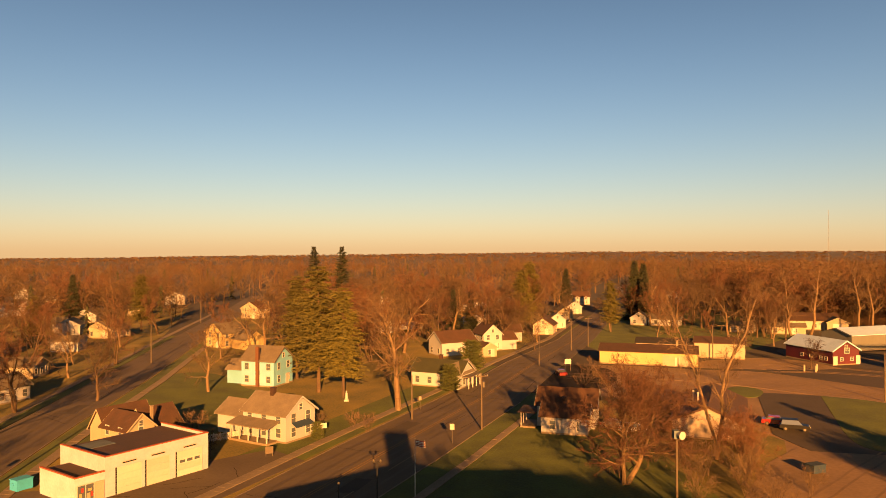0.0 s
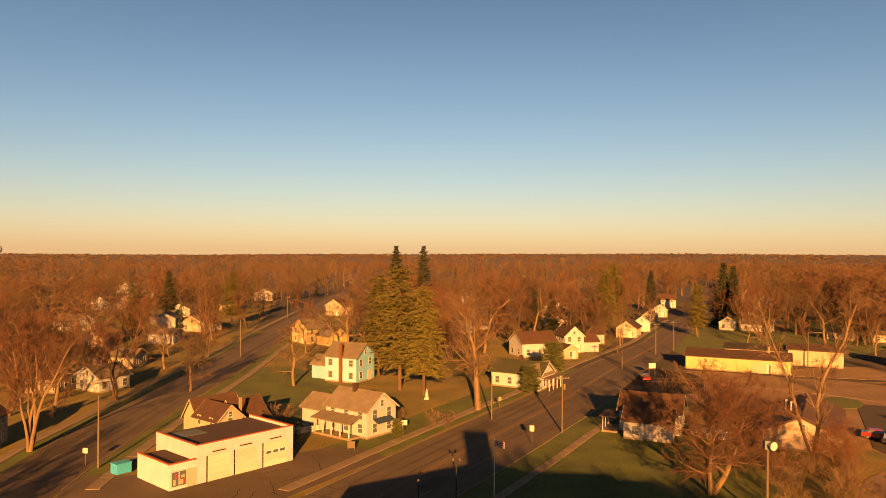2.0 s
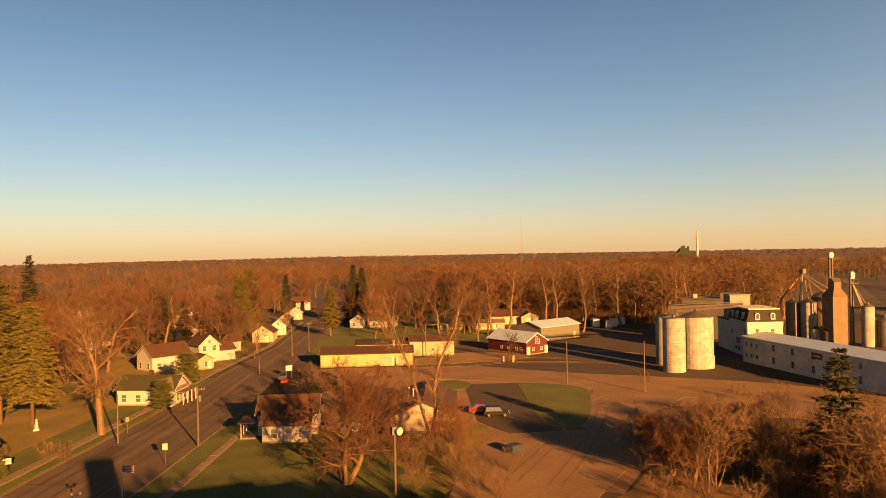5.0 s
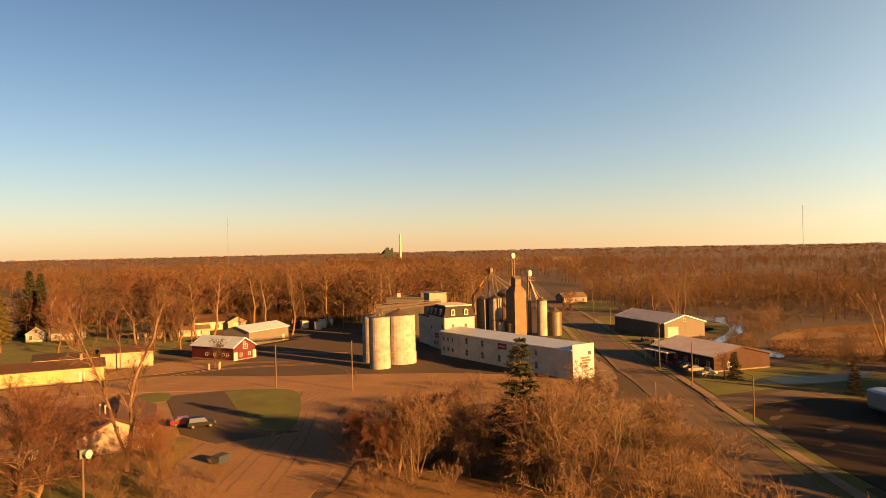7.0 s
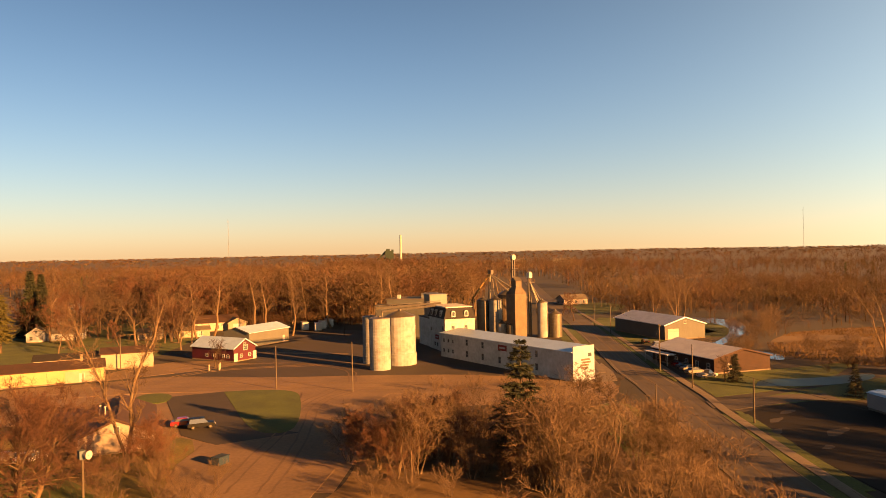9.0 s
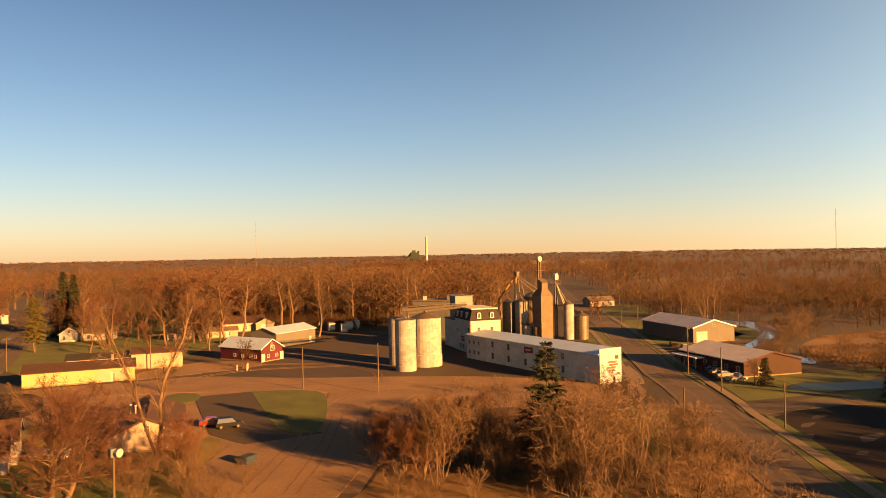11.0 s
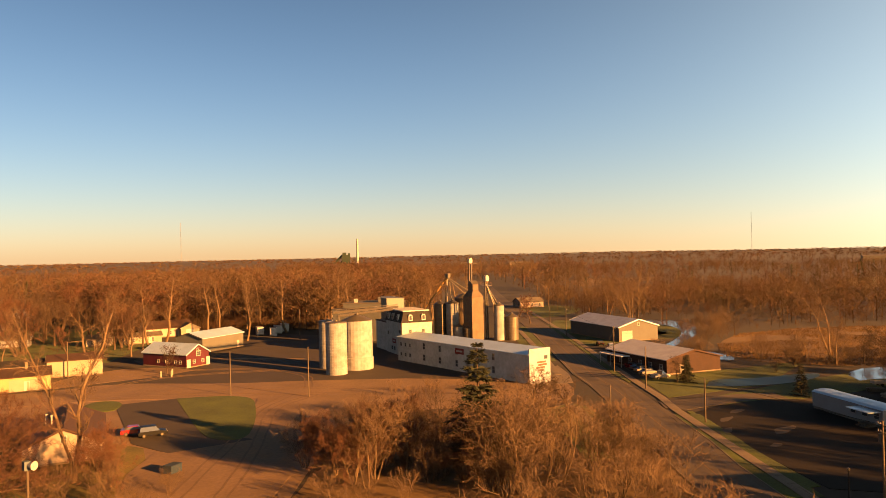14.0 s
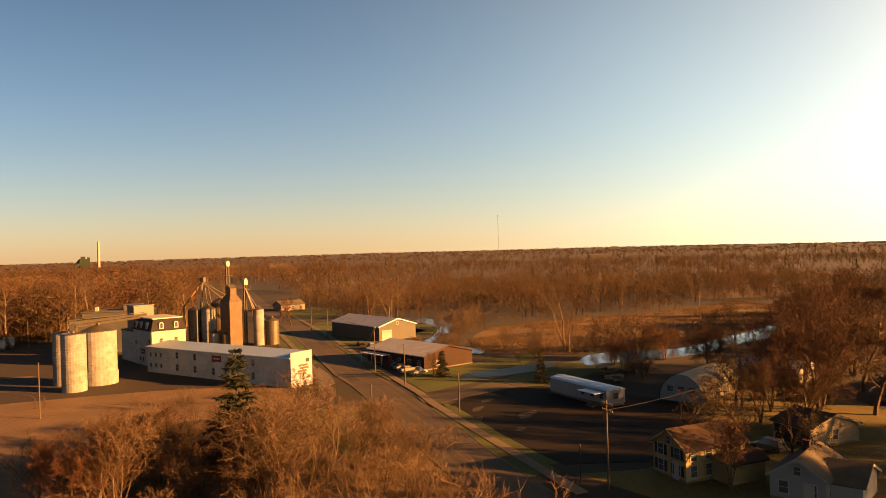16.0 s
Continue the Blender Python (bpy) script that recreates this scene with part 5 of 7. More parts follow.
for p0, p1 in (((121.0, 148.2, 14.4), (152.1, 156.0, 13.6)), ((118.5, 143.0, 13.9), (146.0, 152.0, 13.4))):
    a_, b_ = Vector(p0), Vector(p1)
    for q in (0.0, 0.9):
        part("chord", Geo().tube(a_ + Vector((0, 0, q)), b_ + Vector((0, 0, q)), 0.07, n=5), "steel", conv)
    for k in range(14):
        s0, s1 = a_.lerp(b_, k / 14), a_.lerp(b_, (k + 1) / 14)
        part("brace", Geo().tube(s0 + Vector((0, 0, 0.9 * (k % 2))), s1 + Vector((0, 0, 0.9 * ((k + 1) % 2))), 0.06, n=4), "steel", conv)
    part("trough", Geo().tube(a_ + Vector((0, 0, 0.3)), b_ + Vector((0, 0, 0.3)), 0.25, n=6), "steel", conv)
for x, y in ((121, 148.2), (119, 143.2), (127, 146)):
    part("leg", Geo().tube((x, y, 12.4), (x, y, 14.0), 0.15), "steel", conv)

# ---- along the mill street ----
h = house((209.0, 118.0), (223.5, 118.0), 31.0, 4.6, 6.8, "y", "dullmetal", "paleroof", "large grey metal hall with grey roof", (2.0,), 0, 0, False, "hall", door_at=None)
h.matrix_basis = pose(209, 118, 0, 0, 0, -28)
big_door(h, 3.0, 0, 0, 3.6, 3.2)
h = house((159.6, 78.0), (173.6, 71.2), 24.0, 3.4, 5.3, "y", "brick", "paleroof", "low red brick building with broad pale roof", (1.5,), 0, 6, False, "building", door_at=None)
part("canopy", Geo().box(-2.6, 14, 2.6, 0, 24, 2.8), "paleroof", h)
door(h, 4.2, 0, 0)
for y in (14.4, 19, 23.5):
    part("post", Geo().tube((-2.4, y, 0), (-2.4, y, 2.6), 0.09), "trim", h)
house((310.0, 232.0), (322.0, 226.0), 9.0, 3.0, 5.0, "x", "tan", "greyroof", "tan roadside house with grey roof", (1.5,), 3, 2)

# white mobile home
h = thing("mobile_home", site((141.8, 41.6), (130.5, 27.3)), "white mobile home trailer at the edge of the lot", "trailer")
L = 17.0
part("body", Geo().box(0, 0, 0.5, L, 4.2, 3.0), "white", h)
g = Geo()
prof = [(0 - 0.1, 2.98), (0.5, 3.25), (2.1, 3.45), (3.7, 3.25), (4.3, 2.98)]
g.v += [(-0.15, y, z) for y, z in prof] + [(L + 0.15, y, z) for y, z in prof]
g.f += [(k, k + 1, k + 6, k + 5) for k in range(4)] + [(4, 3, 2, 1, 0), (5, 6, 7, 8, 9), (0, 5, 9, 4)]
part("roof", g, "metalroof", h)
part("skirting", Geo().box(0.1, 0.1, -0.2, L - 0.1, 4.1, 0.5), "grey", h)
wall_windows(h, 9, 0, L, 0, 0, (1.9,), 3, 1.1, 1.0)
wall_windows(h, L, 0, L, 4.2, 90, (1.9,), 1, 1.2, 1.0)
part("steps", Geo().box(13.4, -1.6, 0, 15.4, 0, 0.6).box(13.4, -2.0, 0, 15.4, -1.6, 0.3), "wood", h)
part("awning", Geo().box(11.5, -2.2, 2.55, 16.5, 0, 2.68), "metalroof", h)

# lumber and yard clutter behind the mobile home
def lumber_pile(x, y, turn, length, mat, label, seed):
    r = random.Random(seed)
    p = thing("lumber_pile", pose(x, y, 0.0, 0, 0, turn), label, "lumber pile", "lumber beside the mobile home")
    for e in (0.15, 0.85):
        part("bearer", Geo().box(length * e - 0.08, -0.1, -0.05, length * e + 0.08, 1.6, 0.12), "wood", p)
    for row in range(4):
        for k in range(5):
            a, w = r.uniform(-0.35, 0.35), r.uniform(0.24, 0.29)
            part("board", Geo().box(a, k * 0.3 + r.uniform(-0.02, 0.02), 0.12 + row * 0.17, length + a * r.uniform(0.2, 1.0), k * 0.3 + w, 0.27 + row * 0.17), mat, p)
    return p


lumber_pile(163.0, 37.5, -62, 5.4, "wood", "stack of weathered brown boards on bearers", 3)
lumber_pile(158.5, 33.5, -38, 4.2, "tan", "stack of pale sawn boards beside the mobile home", 4)
lumber_pile(166.5, 34.2, -75, 4.8, "wood", "low stack of brown planks in the yard", 5)
for x, y, turn, mat, label in ((155.0, 30.0, 20, "grey", "grey flatbed utility cart with low sides"), (170.0, 38.0, -50, "white", "pale flatbed utility cart with low sides")):
    c = thing("utility_cart", pose(x, y, 0, 0, 0, turn), label, "cart", "carts beside the mobile home")
    part("bed", Geo().box(0, 0, 0.6, 3.4, 1.7, 0.72), mat, c)
    for a, b, d, e in ((0, 0, 3.4, 0.06), (0, 1.64, 3.4, 1.7), (0, 0.06, 0.06, 1.64), (3.34, 0.06, 3.4, 1.64)):
        part("side_board", Geo().box(a, b, 0.72, d, e, 1.1), mat, c)
    part("drawbar", Geo().box(3.4, 0.8, 0.5, 4.9, 0.9, 0.6), "steel", c)
    for yy in (-0.12, 1.72):
        part("wheel", Geo().tube((1.6, yy, 0.33), (1.6, yy + 0.12, 0.33), 0.33, n=12), "black", c)

# yellow house with dark shutters
h = house((96.3, 15.0), (92.4, 10.6), 9.5, 4.0, 5.9, "y", "yellow", "brownroof", "pale yellow two-storey house with dark shutters", (1.3, 3.3), 2, 4, False)
for z in (1.3, 3.3):
    for x in (1.47, 4.41):
        for s in (-0.85, 0.85):
            part("shutter", Geo().box(x + s - 0.22, -0.06, z - 0.65, x + s + 0.22, 0, z + 0.65), "black", h)
gable_block(h, 5.9, 4.0, 9.0, 9.5, 2.5, 3.3, "y", "yellow", "brownroof")

# quonset hut and long shed
h = thing("quonset_hut", site((140.8, 20.7), (138.2, 12.4)), "pale grey quonset hut with rounded roof", "hut")
g, n = Geo(), 14
ring = [(4.35 - 4.35 * math.cos(math.pi * k / n), 5.0 * math.sin(math.pi * k / n)) for k in range(n + 1)]
g.v += [(x, 0.3, z) for x, z in ring] + [(x, 18, z) for x, z in ring]
g.f += [(k + 1, k, k + n + 1, k + n + 2) for k in range(n)]
part("shell", g, "greymetal", h)
part("end_wall", Geo().face([(x * 0.985 + 0.06, 0.4, z * 0.985) for x, z in ring]), "white", h)
part("end_wall", Geo().face([(x * 0.985 + 0.06, 17.8, z * 0.985) for x, z in reversed(ring)]), "white", h)
wall_windows(h, 1.2, 0.4, 7.4, 0.4, 0, (2.3,), 3, 1.2, 1.0)
house((165.0, 8.0), (160.0, -3.0), 8.0, 3.4, 4.4, "x", "white", "metalroof", "low white shed behind bare trees", (1.6,), 3, 1, False, "shed")
h = house((150.0, -16.0), (146.0, -22.0), 34.0, 3.2, 4.4, "y", "tan", "brownroof", "long low storage shed with open bays", (1.6,), 0, 0, False, "shed", door_at=None)
for k in range(8):
    big_door(h, 0, 3 + k * 4.0, -90, 3.0, 2.4)

h = house((90.5, 1.4), (88.9, -4.2), 9.0, 2.8, 4.7, "y", "white", "greyroof", "white house with grey roof and brick chimney", (1.5,), 2, 3)
gable_block(h, 5.16, 1.5, 9.0, 9.0, 2.4, 3.9, "x", "white", "greyroof")
h = house((117.9, 1.1), (113.2, -3.6), 9.0, 2.7, 4.2, "x", "cream", "brownroof", "cream double garage with brown roof", (1.5,), 0, 1, False, "garage", door_at=None)
# closed black panels stand in for the shade inside the bays
big_door(h, 1.7, 0, 0, 2.6, 2.2, "black", label="garage bay with its inner dark painted as black panels")
big_door(h, 4.9, 0, 0, 2.6, 2.2, "black", label="garage bay with its inner dark painted as black panels")

# hall with a bell tower under the drone, whose shadow lies over the street; sized to fit that shadow and stay below
# view
h = thing("brick_hall", pose(-1.3, -0.7, 0), "large brick hall with dark roof and square tower", "hall")
gable_block(h, -15.7, 30, 18.7, 57.3, 7.0, 9.85, "y", "brick", "darkroof", over=0.3)
# unseen side, east and upper blocks are added to throw shade on the lawn
part("side_wing", Geo().box(18.7, 31, -0.3, 28.5, 40.5, 9.6), "brick", h)
part("wing_roof", Geo().box(18.75, 30.7, 9.6, 28.8, 40.8, 9.8), "darkroof", h)
part("east_wing", Geo().box(12, 43.9, -0.3, 22, 57.2, 8.6), "brick", h)
part("upper_storey", Geo().box(5, 33, -0.3, 19.5, 43.8, 12.3), "brick", h)
part("east_roof", Geo().box(11.9, 43.85, 8.6, 22.1, 57.35, 8.75), "darkroof", h)
part("tower", Geo().box(3.8, 16.7, -0.3, 7.2, 20.1, 21.9).box(3.6, 16.5, 21.9, 7.4, 20.3, 22.1), "brick", h)
for x, y, t in ((5.5, 16.7, 0), (7.2, 18.4, 90), (3.8, 18.4, -90), (5.5, 20.1, 180)):
    window(h, x, y, 19.0, t, 1.4, 2.4)
part("nave", Geo().box(-2, 20.1, -0.3, 12, 30, 7.0), "brick", h)
part("nave_roof", Geo().box(-2.2, 20.1, 7.0, 12.2, 30, 7.2), "darkroof", h)

# ---- far landmarks ----
h = thing("water_tower", pose(-638, 835, -12), "pale water tower with round tank far behind the trees", "water tower")
part("column", Geo().lathe([(3.4, 0), (2.0, 5), (1.9, 31), (4, 34)], 16), "trim", h)
part("tank", Geo().lathe([(1.9, 33), (4.8, 35.4), (5.9, 38), (5.7, 40.5), (4, 43), (1, 44.2), (0.2, 44.4)], 20), "trim", h)
h = thing("smokestack", pose(644, 750, 0), "tall pale smokestack of a distant plant", "chimney")
part("shaft", Geo().lathe([(2.0, 0), (1.7, 20), (1.35, 51), (1.5, 52)], 16), "trim", h)
h = thing("distant_plant", pose(622, 756, 0, 0, 0, -39), "dark green steel plant building on the horizon", "plant")
part("tower", Geo().box(0, -4, 22, 8, 4, 31).box(1, -3, 31, 6, 3, 34).box(8, -2, 20, 11, 2, 33).box(3, -3, 0, 8, 3, 22), "plantgreen", h)
for x0, z0, x1, z1, r_ in ((-17, 12, 1, 31, 1.3), (-10, 4, 2, 26, 0.8), (-4, 0, 3, 24, 0.7)):
    part("gallery", Geo().tube((x0, 0, z0), (x1, 0, z1), r_, n=6), "plantgreen", h)
for x, y, z in ((651, 1239, 96), (1237, 450, 88)):
    h = thing("radio_mast", pose(x, y, 0), "thin red and white radio mast on the horizon", "mast")
    for k in range(3):
        w = 2 * math.pi * k / 3
        part("upright", Geo().tube((0.7 * math.cos(w), 0.7 * math.sin(w), 0), (0.3 * math.cos(w), 0.3 * math.sin(w), z), 0.09, n=4), "steel", h)
    for k in range(12):
        part("brace", Geo().box(-0.6, -0.08, (k + 0.5) * z / 12, 0.6, 0.08, (k + 0.5) * z / 12 + 0.3), "steel", h)


for x, y, w, d, turn in ((1170, 900, 44, 24, -52), (1120, 985, 38, 22, -46), (1420, 330, 44, 24, -70)):
    h = thing("warehouse", pose(x, y, 0, 0, 0, turn), "long low white warehouse near the horizon", "warehouse", "far warehouses")
    gable_block(h, 0, 0, w, d, 10, 12, "x", "grey", "greyroof")


# ---- trees ----
def branching(seed, height, spread, trunk_r, limbs=12, second=7, third=5, twigs=5, clear=0.22, low=75, high=35, twig_len=0.9, twig_w=0.03, stems=1, fan=0.0, sway=0.16):
    """Wood and twigs of a leafless tree: trunk and limbs in one mesh, branchlets and twigs in another. low and high: angle of the
    limbs off the trunk at the foot and at the top of the crown; fan: how far several stems lean apart."""
    rng = random.Random(seed)
    wood, fine = Geo(), Geo()
    turn = [rng.uniform(0, 6.28)]

    def wander(d, amount):
        return (d + Vector((rng.gauss(0, amount), rng.gauss(0, amount), rng.gauss(0, amount)))).normalized()

    def limb(p, d, length, r, sides, pieces, target, lift):
        pts = [(p, r)]
        for k in range(pieces):
            d = (wander(d, sway) + Vector((0, 0, lift))).normalized()
            q = pts[-1][0] + d * (length / pieces)
            rr = max(r * (1 - 0.82 * (k + 1) / pieces), 0.012)
            target.tube(pts[-1][0], q, pts[-1][1], rr, sides, caps=False)
            pts.append((q, rr))
        return pts

    def along(pts, s):
        s = min(s, 0.999) * (len(pts) - 1)
        k = int(s)
        return pts[k][0].lerp(pts[k + 1][0], s - k), pts[k][1], (pts[k + 1][0] - pts[k][0]).normalized()

    def fork(d, angle):
        """A direction at the given angle off d, turned on round it."""
        turn[0] += 2.4 + rng.uniform(-0.6, 0.6)
        a = d.orthogonal().normalized()
        b = d.cross(a)
        w = radians(angle)
        return (d * math.cos(w) + (a * math.cos(turn[0]) + b * math.sin(turn[0])) * math.sin(w)).normalized()

    def sprig(p, d, length, thick=1.0):
        w = Vector((rng.uniform(-1, 1), rng.uniform(-1, 1), rng.uniform(-1, 1))).cross(d).normalized() * twig_w * thick
        i = len(fine.v)
        fine.v += [tuple(p - w), tuple(p + w), tuple(p + wander(d, 0.15) * length)]
        fine.f.append((i, i + 1, i + 2))

    for s in range(stems):
        w = 2 * math.pi * (s + rng.uniform(-0.25, 0.25)) / stems
        lean = Vector((math.cos(w), math.sin(w), 0)) * (fan * rng.uniform(0.55, 1.2) if stems > 1 else 0.04)
        d0 = (Vector((0, 0, 1)) + lean).normalized()
        tall = height * (0.93 if stems == 1 else rng.uniform(0.78, 0.98))
        base = Vector((lean.x, lean.y, 0)) * 0.6 - Vector((0, 0, 0.3))
        trunk = limb(base, d0, tall, trunk_r * (1 if s == 0 else rng.uniform(0.6, 0.9)), 7, 8, wood, 0.02)
        for a in range(limbs):
            u = (a + rng.random()) / limbs
            p, r, d = along(trunk, clear + (0.99 - clear) * u)
            ln = spread * (0.45 + 0.75 * math.sin(math.pi * (0.16 + 0.72 * u))) * (1 - 0.35 * u) * rng.uniform(0.65, 1.15)
            pl = limb(p, fork(d, low + (high - low) * u + rng.uniform(-10, 10)), ln, r * rng.uniform(0.26, 0.42), 5, 5, wood, 0.05)
            for b in range(second):
                v = 0.2 + 0.8 * (b + rng.random()) / second
                p2, r2, d2 = along(pl, v)
                l2 = ln * rng.uniform(0.3, 0.55) * (1.15 - 0.5 * v)
                pb = limb(p2, fork(d2, rng.uniform(30, 60)), l2, max(r2 * 0.6, 0.025), 3, 3, fine, 0.04)
                for c in range(third):
                    p3, r3, d3 = along(pb, 0.15 + 0.85 * (c + rng.random()) / third)
                    d4 = fork(d3, rng.uniform(25, 60))
                    l3 = l2 * rng.uniform(0.25, 0.5)
                    sprig(p3, d4, l3 * 1.05, 1.3)
                    for e in range(twigs):
                        sprig(p3 + d4 * l3 * rng.uniform(0.1, 1.0), fork(d4, rng.uniform(20, 65)), twig_len * rng.uniform(0.5, 1.2))
    return wood, fine


def bare_tree(name, at, label, bark="bark", twig="twig", group="bare trees", category="tree", **kw):
    t = thing(name, pose(*at), label, category, group)
    wood, fine = branching(**kw)
    part("trunk", wood, bark, t)
    part("crown", fine, twig, t, "fine leafless twigs")
    return t


def scaled(x, y, turn, s, sz=None):
    return Matrix.Translation((x, y, 0)) @ Matrix.Rotation(radians(turn), 4, "Z") @ Matrix.Diagonal((s, s, sz or s, 1))


def conifer(name, at, label, height, spread, mat, seed, layers=16, droop=-0.25, per=8, clear=0.1, ragged=0.3, tip=0.15, fan=9, leaf=0.42, bark="bark", trunk_r=0.3):
    rng = random.Random(seed)
    t = thing(name, pose(*at), label, "tree", "evergreen trees")
    part("trunk", Geo().tube((0, 0, -0.3), (0, 0, height * 0.55), trunk_r, trunk_r * 0.55, 8).tube((0, 0, height * 0.55), (0, 0, height * 0.98), trunk_r * 0.55, 0.03, 6), bark, t)
    g = Geo()
    for k in range(layers):
        f = (k + rng.random() * 0.6) / layers
        z = height * (clear + (1 - clear) * f)
        reach = spread * max(0.0, 1 - f) ** (1 - 0.68 * tip) * rng.uniform(1 - ragged, 1 + ragged * 0.4)
        if reach < 0.15:
            reach = 0.25
        for b in range(per):
            w = rng.uniform(0, 2 * math.pi)
            ln = reach * rng.uniform(0.6, 1.1)
            d = Vector((math.cos(w), math.sin(w), droop * rng.uniform(0.4, 1.4) + 0.15))
            s = Vector((-math.sin(w), math.cos(w), 0))
            base = Vector((0, 0, z))
            g.tube(base, base + d * ln * 0.8, 0.05, 0.015, 3, caps=False)
            for c in range(fan):
                q = base + d * ln * (0.2 + 0.8 * (c + rng.random()) / fan)
                size = leaf * rng.uniform(0.6, 1.3) * (0.6 + 0.25 * spread * (1 - 0.5 * f))
                for sgn in (-1, 1):
                    e = (d * 0.6 + s * sgn * rng.uniform(0.4, 1.0) + Vector((0, 0, rng.uniform(-0.5, 0.35)))).normalized()
                    n = e.cross(Vector((rng.uniform(-1, 1), rng.uniform(-1, 1), 1))).normalized()
                    i = len(g.v)
                    g.v += [tuple(q - n * size * 0.22), tuple(q + n * size * 0.22), tuple(q + e * size * 1.5 + n * size * 0.08), tuple(q + e * size * 1.5 - n * size * 0.08)]
                    g.f.append((i, i + 1, i + 2, i + 3))
    part("crown", g, mat, t, "needled boughs")
    return t


# large trees near the street
OAK = bare_tree("bare_oak", (-8.0, 134.4, 0), "broad bare oak with a thick sunlit trunk", "palebark", "paletwig", seed=3, height=20.5, spread=8.0, trunk_r=0.6, limbs=26, second=8, third=6, twigs=4, clear=0.3, low=74, high=28, twig_len=0.9, twig_w=0.016, sway=0.11)
MAPLE = bare_tree("budding_maple", (22.6, 91.5, 0), "large spreading maple with red buds", "palebark", "redtwig", seed=6, height=14.0, spread=8.6, trunk_r=0.40, limbs=16, second=9, third=7, twigs=7, clear=0.2, low=72, high=30, stems=3, fan=0.28, twig_len=0.8, twig_w=0.016)
POPLAR = bare_tree("tall_poplar", (38.0, 102.0, 0), "tall slender bare poplar with pale trunk", "palebark", "paletwig", seed=8, height=27, spread=4.6, trunk_r=0.34, limbs=22, second=6, third=4, twigs=4, clear=0.22, low=48, high=30, stems=2, fan=0.1, twig_w=0.015)
RED = bare_tree("red_maple", (-69.7, 98.0, 0), "tall bare maple with reddish twigs by the side street", "palebark", "redtwig", seed=11, height=20.0, spread=5.6, trunk_r=0.30, limbs=14, second=7, third=6, twigs=4, clear=0.34, low=46, high=26, stems=5, fan=0.26, twig_w=0.016, sway=0.1)
YOUNG = bare_tree("bare_street_tree", (-67.2, 143.7, 0), "bare rounded street tree", "bark", "twig", seed=17, height=12.5, spread=5.4, trunk_r=0.32, limbs=18, second=7, third=5, twigs=4, clear=0.2, low=72, high=30, twig_w=0.022)
BUSH = bare_tree("bare_shrub", (61.5, 83.5, 0), "leafless brown thicket shrub", "bark", "brushtwig", "thicket", "shrub", seed=23, height=5.8, spread=3.0, trunk_r=0.075, limbs=7, second=5, third=3, twigs=1, clear=0.15, low=42, high=20, stems=6, fan=0.55, twig_len=0.9, twig_w=0.015, sway=0.08)
BUSH2 = bare_tree("bare_shrub", (70, 76, 0), "tall leafless thicket tree with grey-brown twigs", "palebark", "brushtwig", "thicket", "shrub", seed=29, height=8.6, spread=5.0, trunk_r=0.12, limbs=9, second=6, third=4, twigs=1, clear=0.2, low=56, high=26, stems=3, fan=0.35, twig_len=1.0, twig_w=0.015, sway=0.10)
FAR_A = bare_tree("bare_tree", (-48.3, 152.6, 0), "bare lawn tree with slim trunk", "palebark", "twig", seed=31, height=14, spread=5.6, trunk_r=0.34, limbs=16, second=6, third=4, twigs=4, clear=0.22, low=75, high=30, twig_w=0.024)
FAR_B = bare_tree("bare_tree", (-77.1, 133.0, 0), "bare tree with an upright crown", "bark", "redtwig", seed=37, height=16, spread=5.2, trunk_r=0.32, limbs=12, second=6, third=4, twigs=4, clear=0.25, low=55, high=28, stems=2, fan=0.22, twig_w=0.024)
SNAG = bare_tree("pale_sycamore", (148, 262, 0), "pale bare sycamore standing above the wood edge", "palebark", "paletwig", seed=41, height=25, spread=7.0, trunk_r=0.5, limbs=14, second=6, third=4, twigs=3, clear=0.3, low=60, high=30, twig_w=0.04)


def inside_river(x, y):
    return abs(y - (18 - (x - 215) * 0.28)) < 9 and x > 185


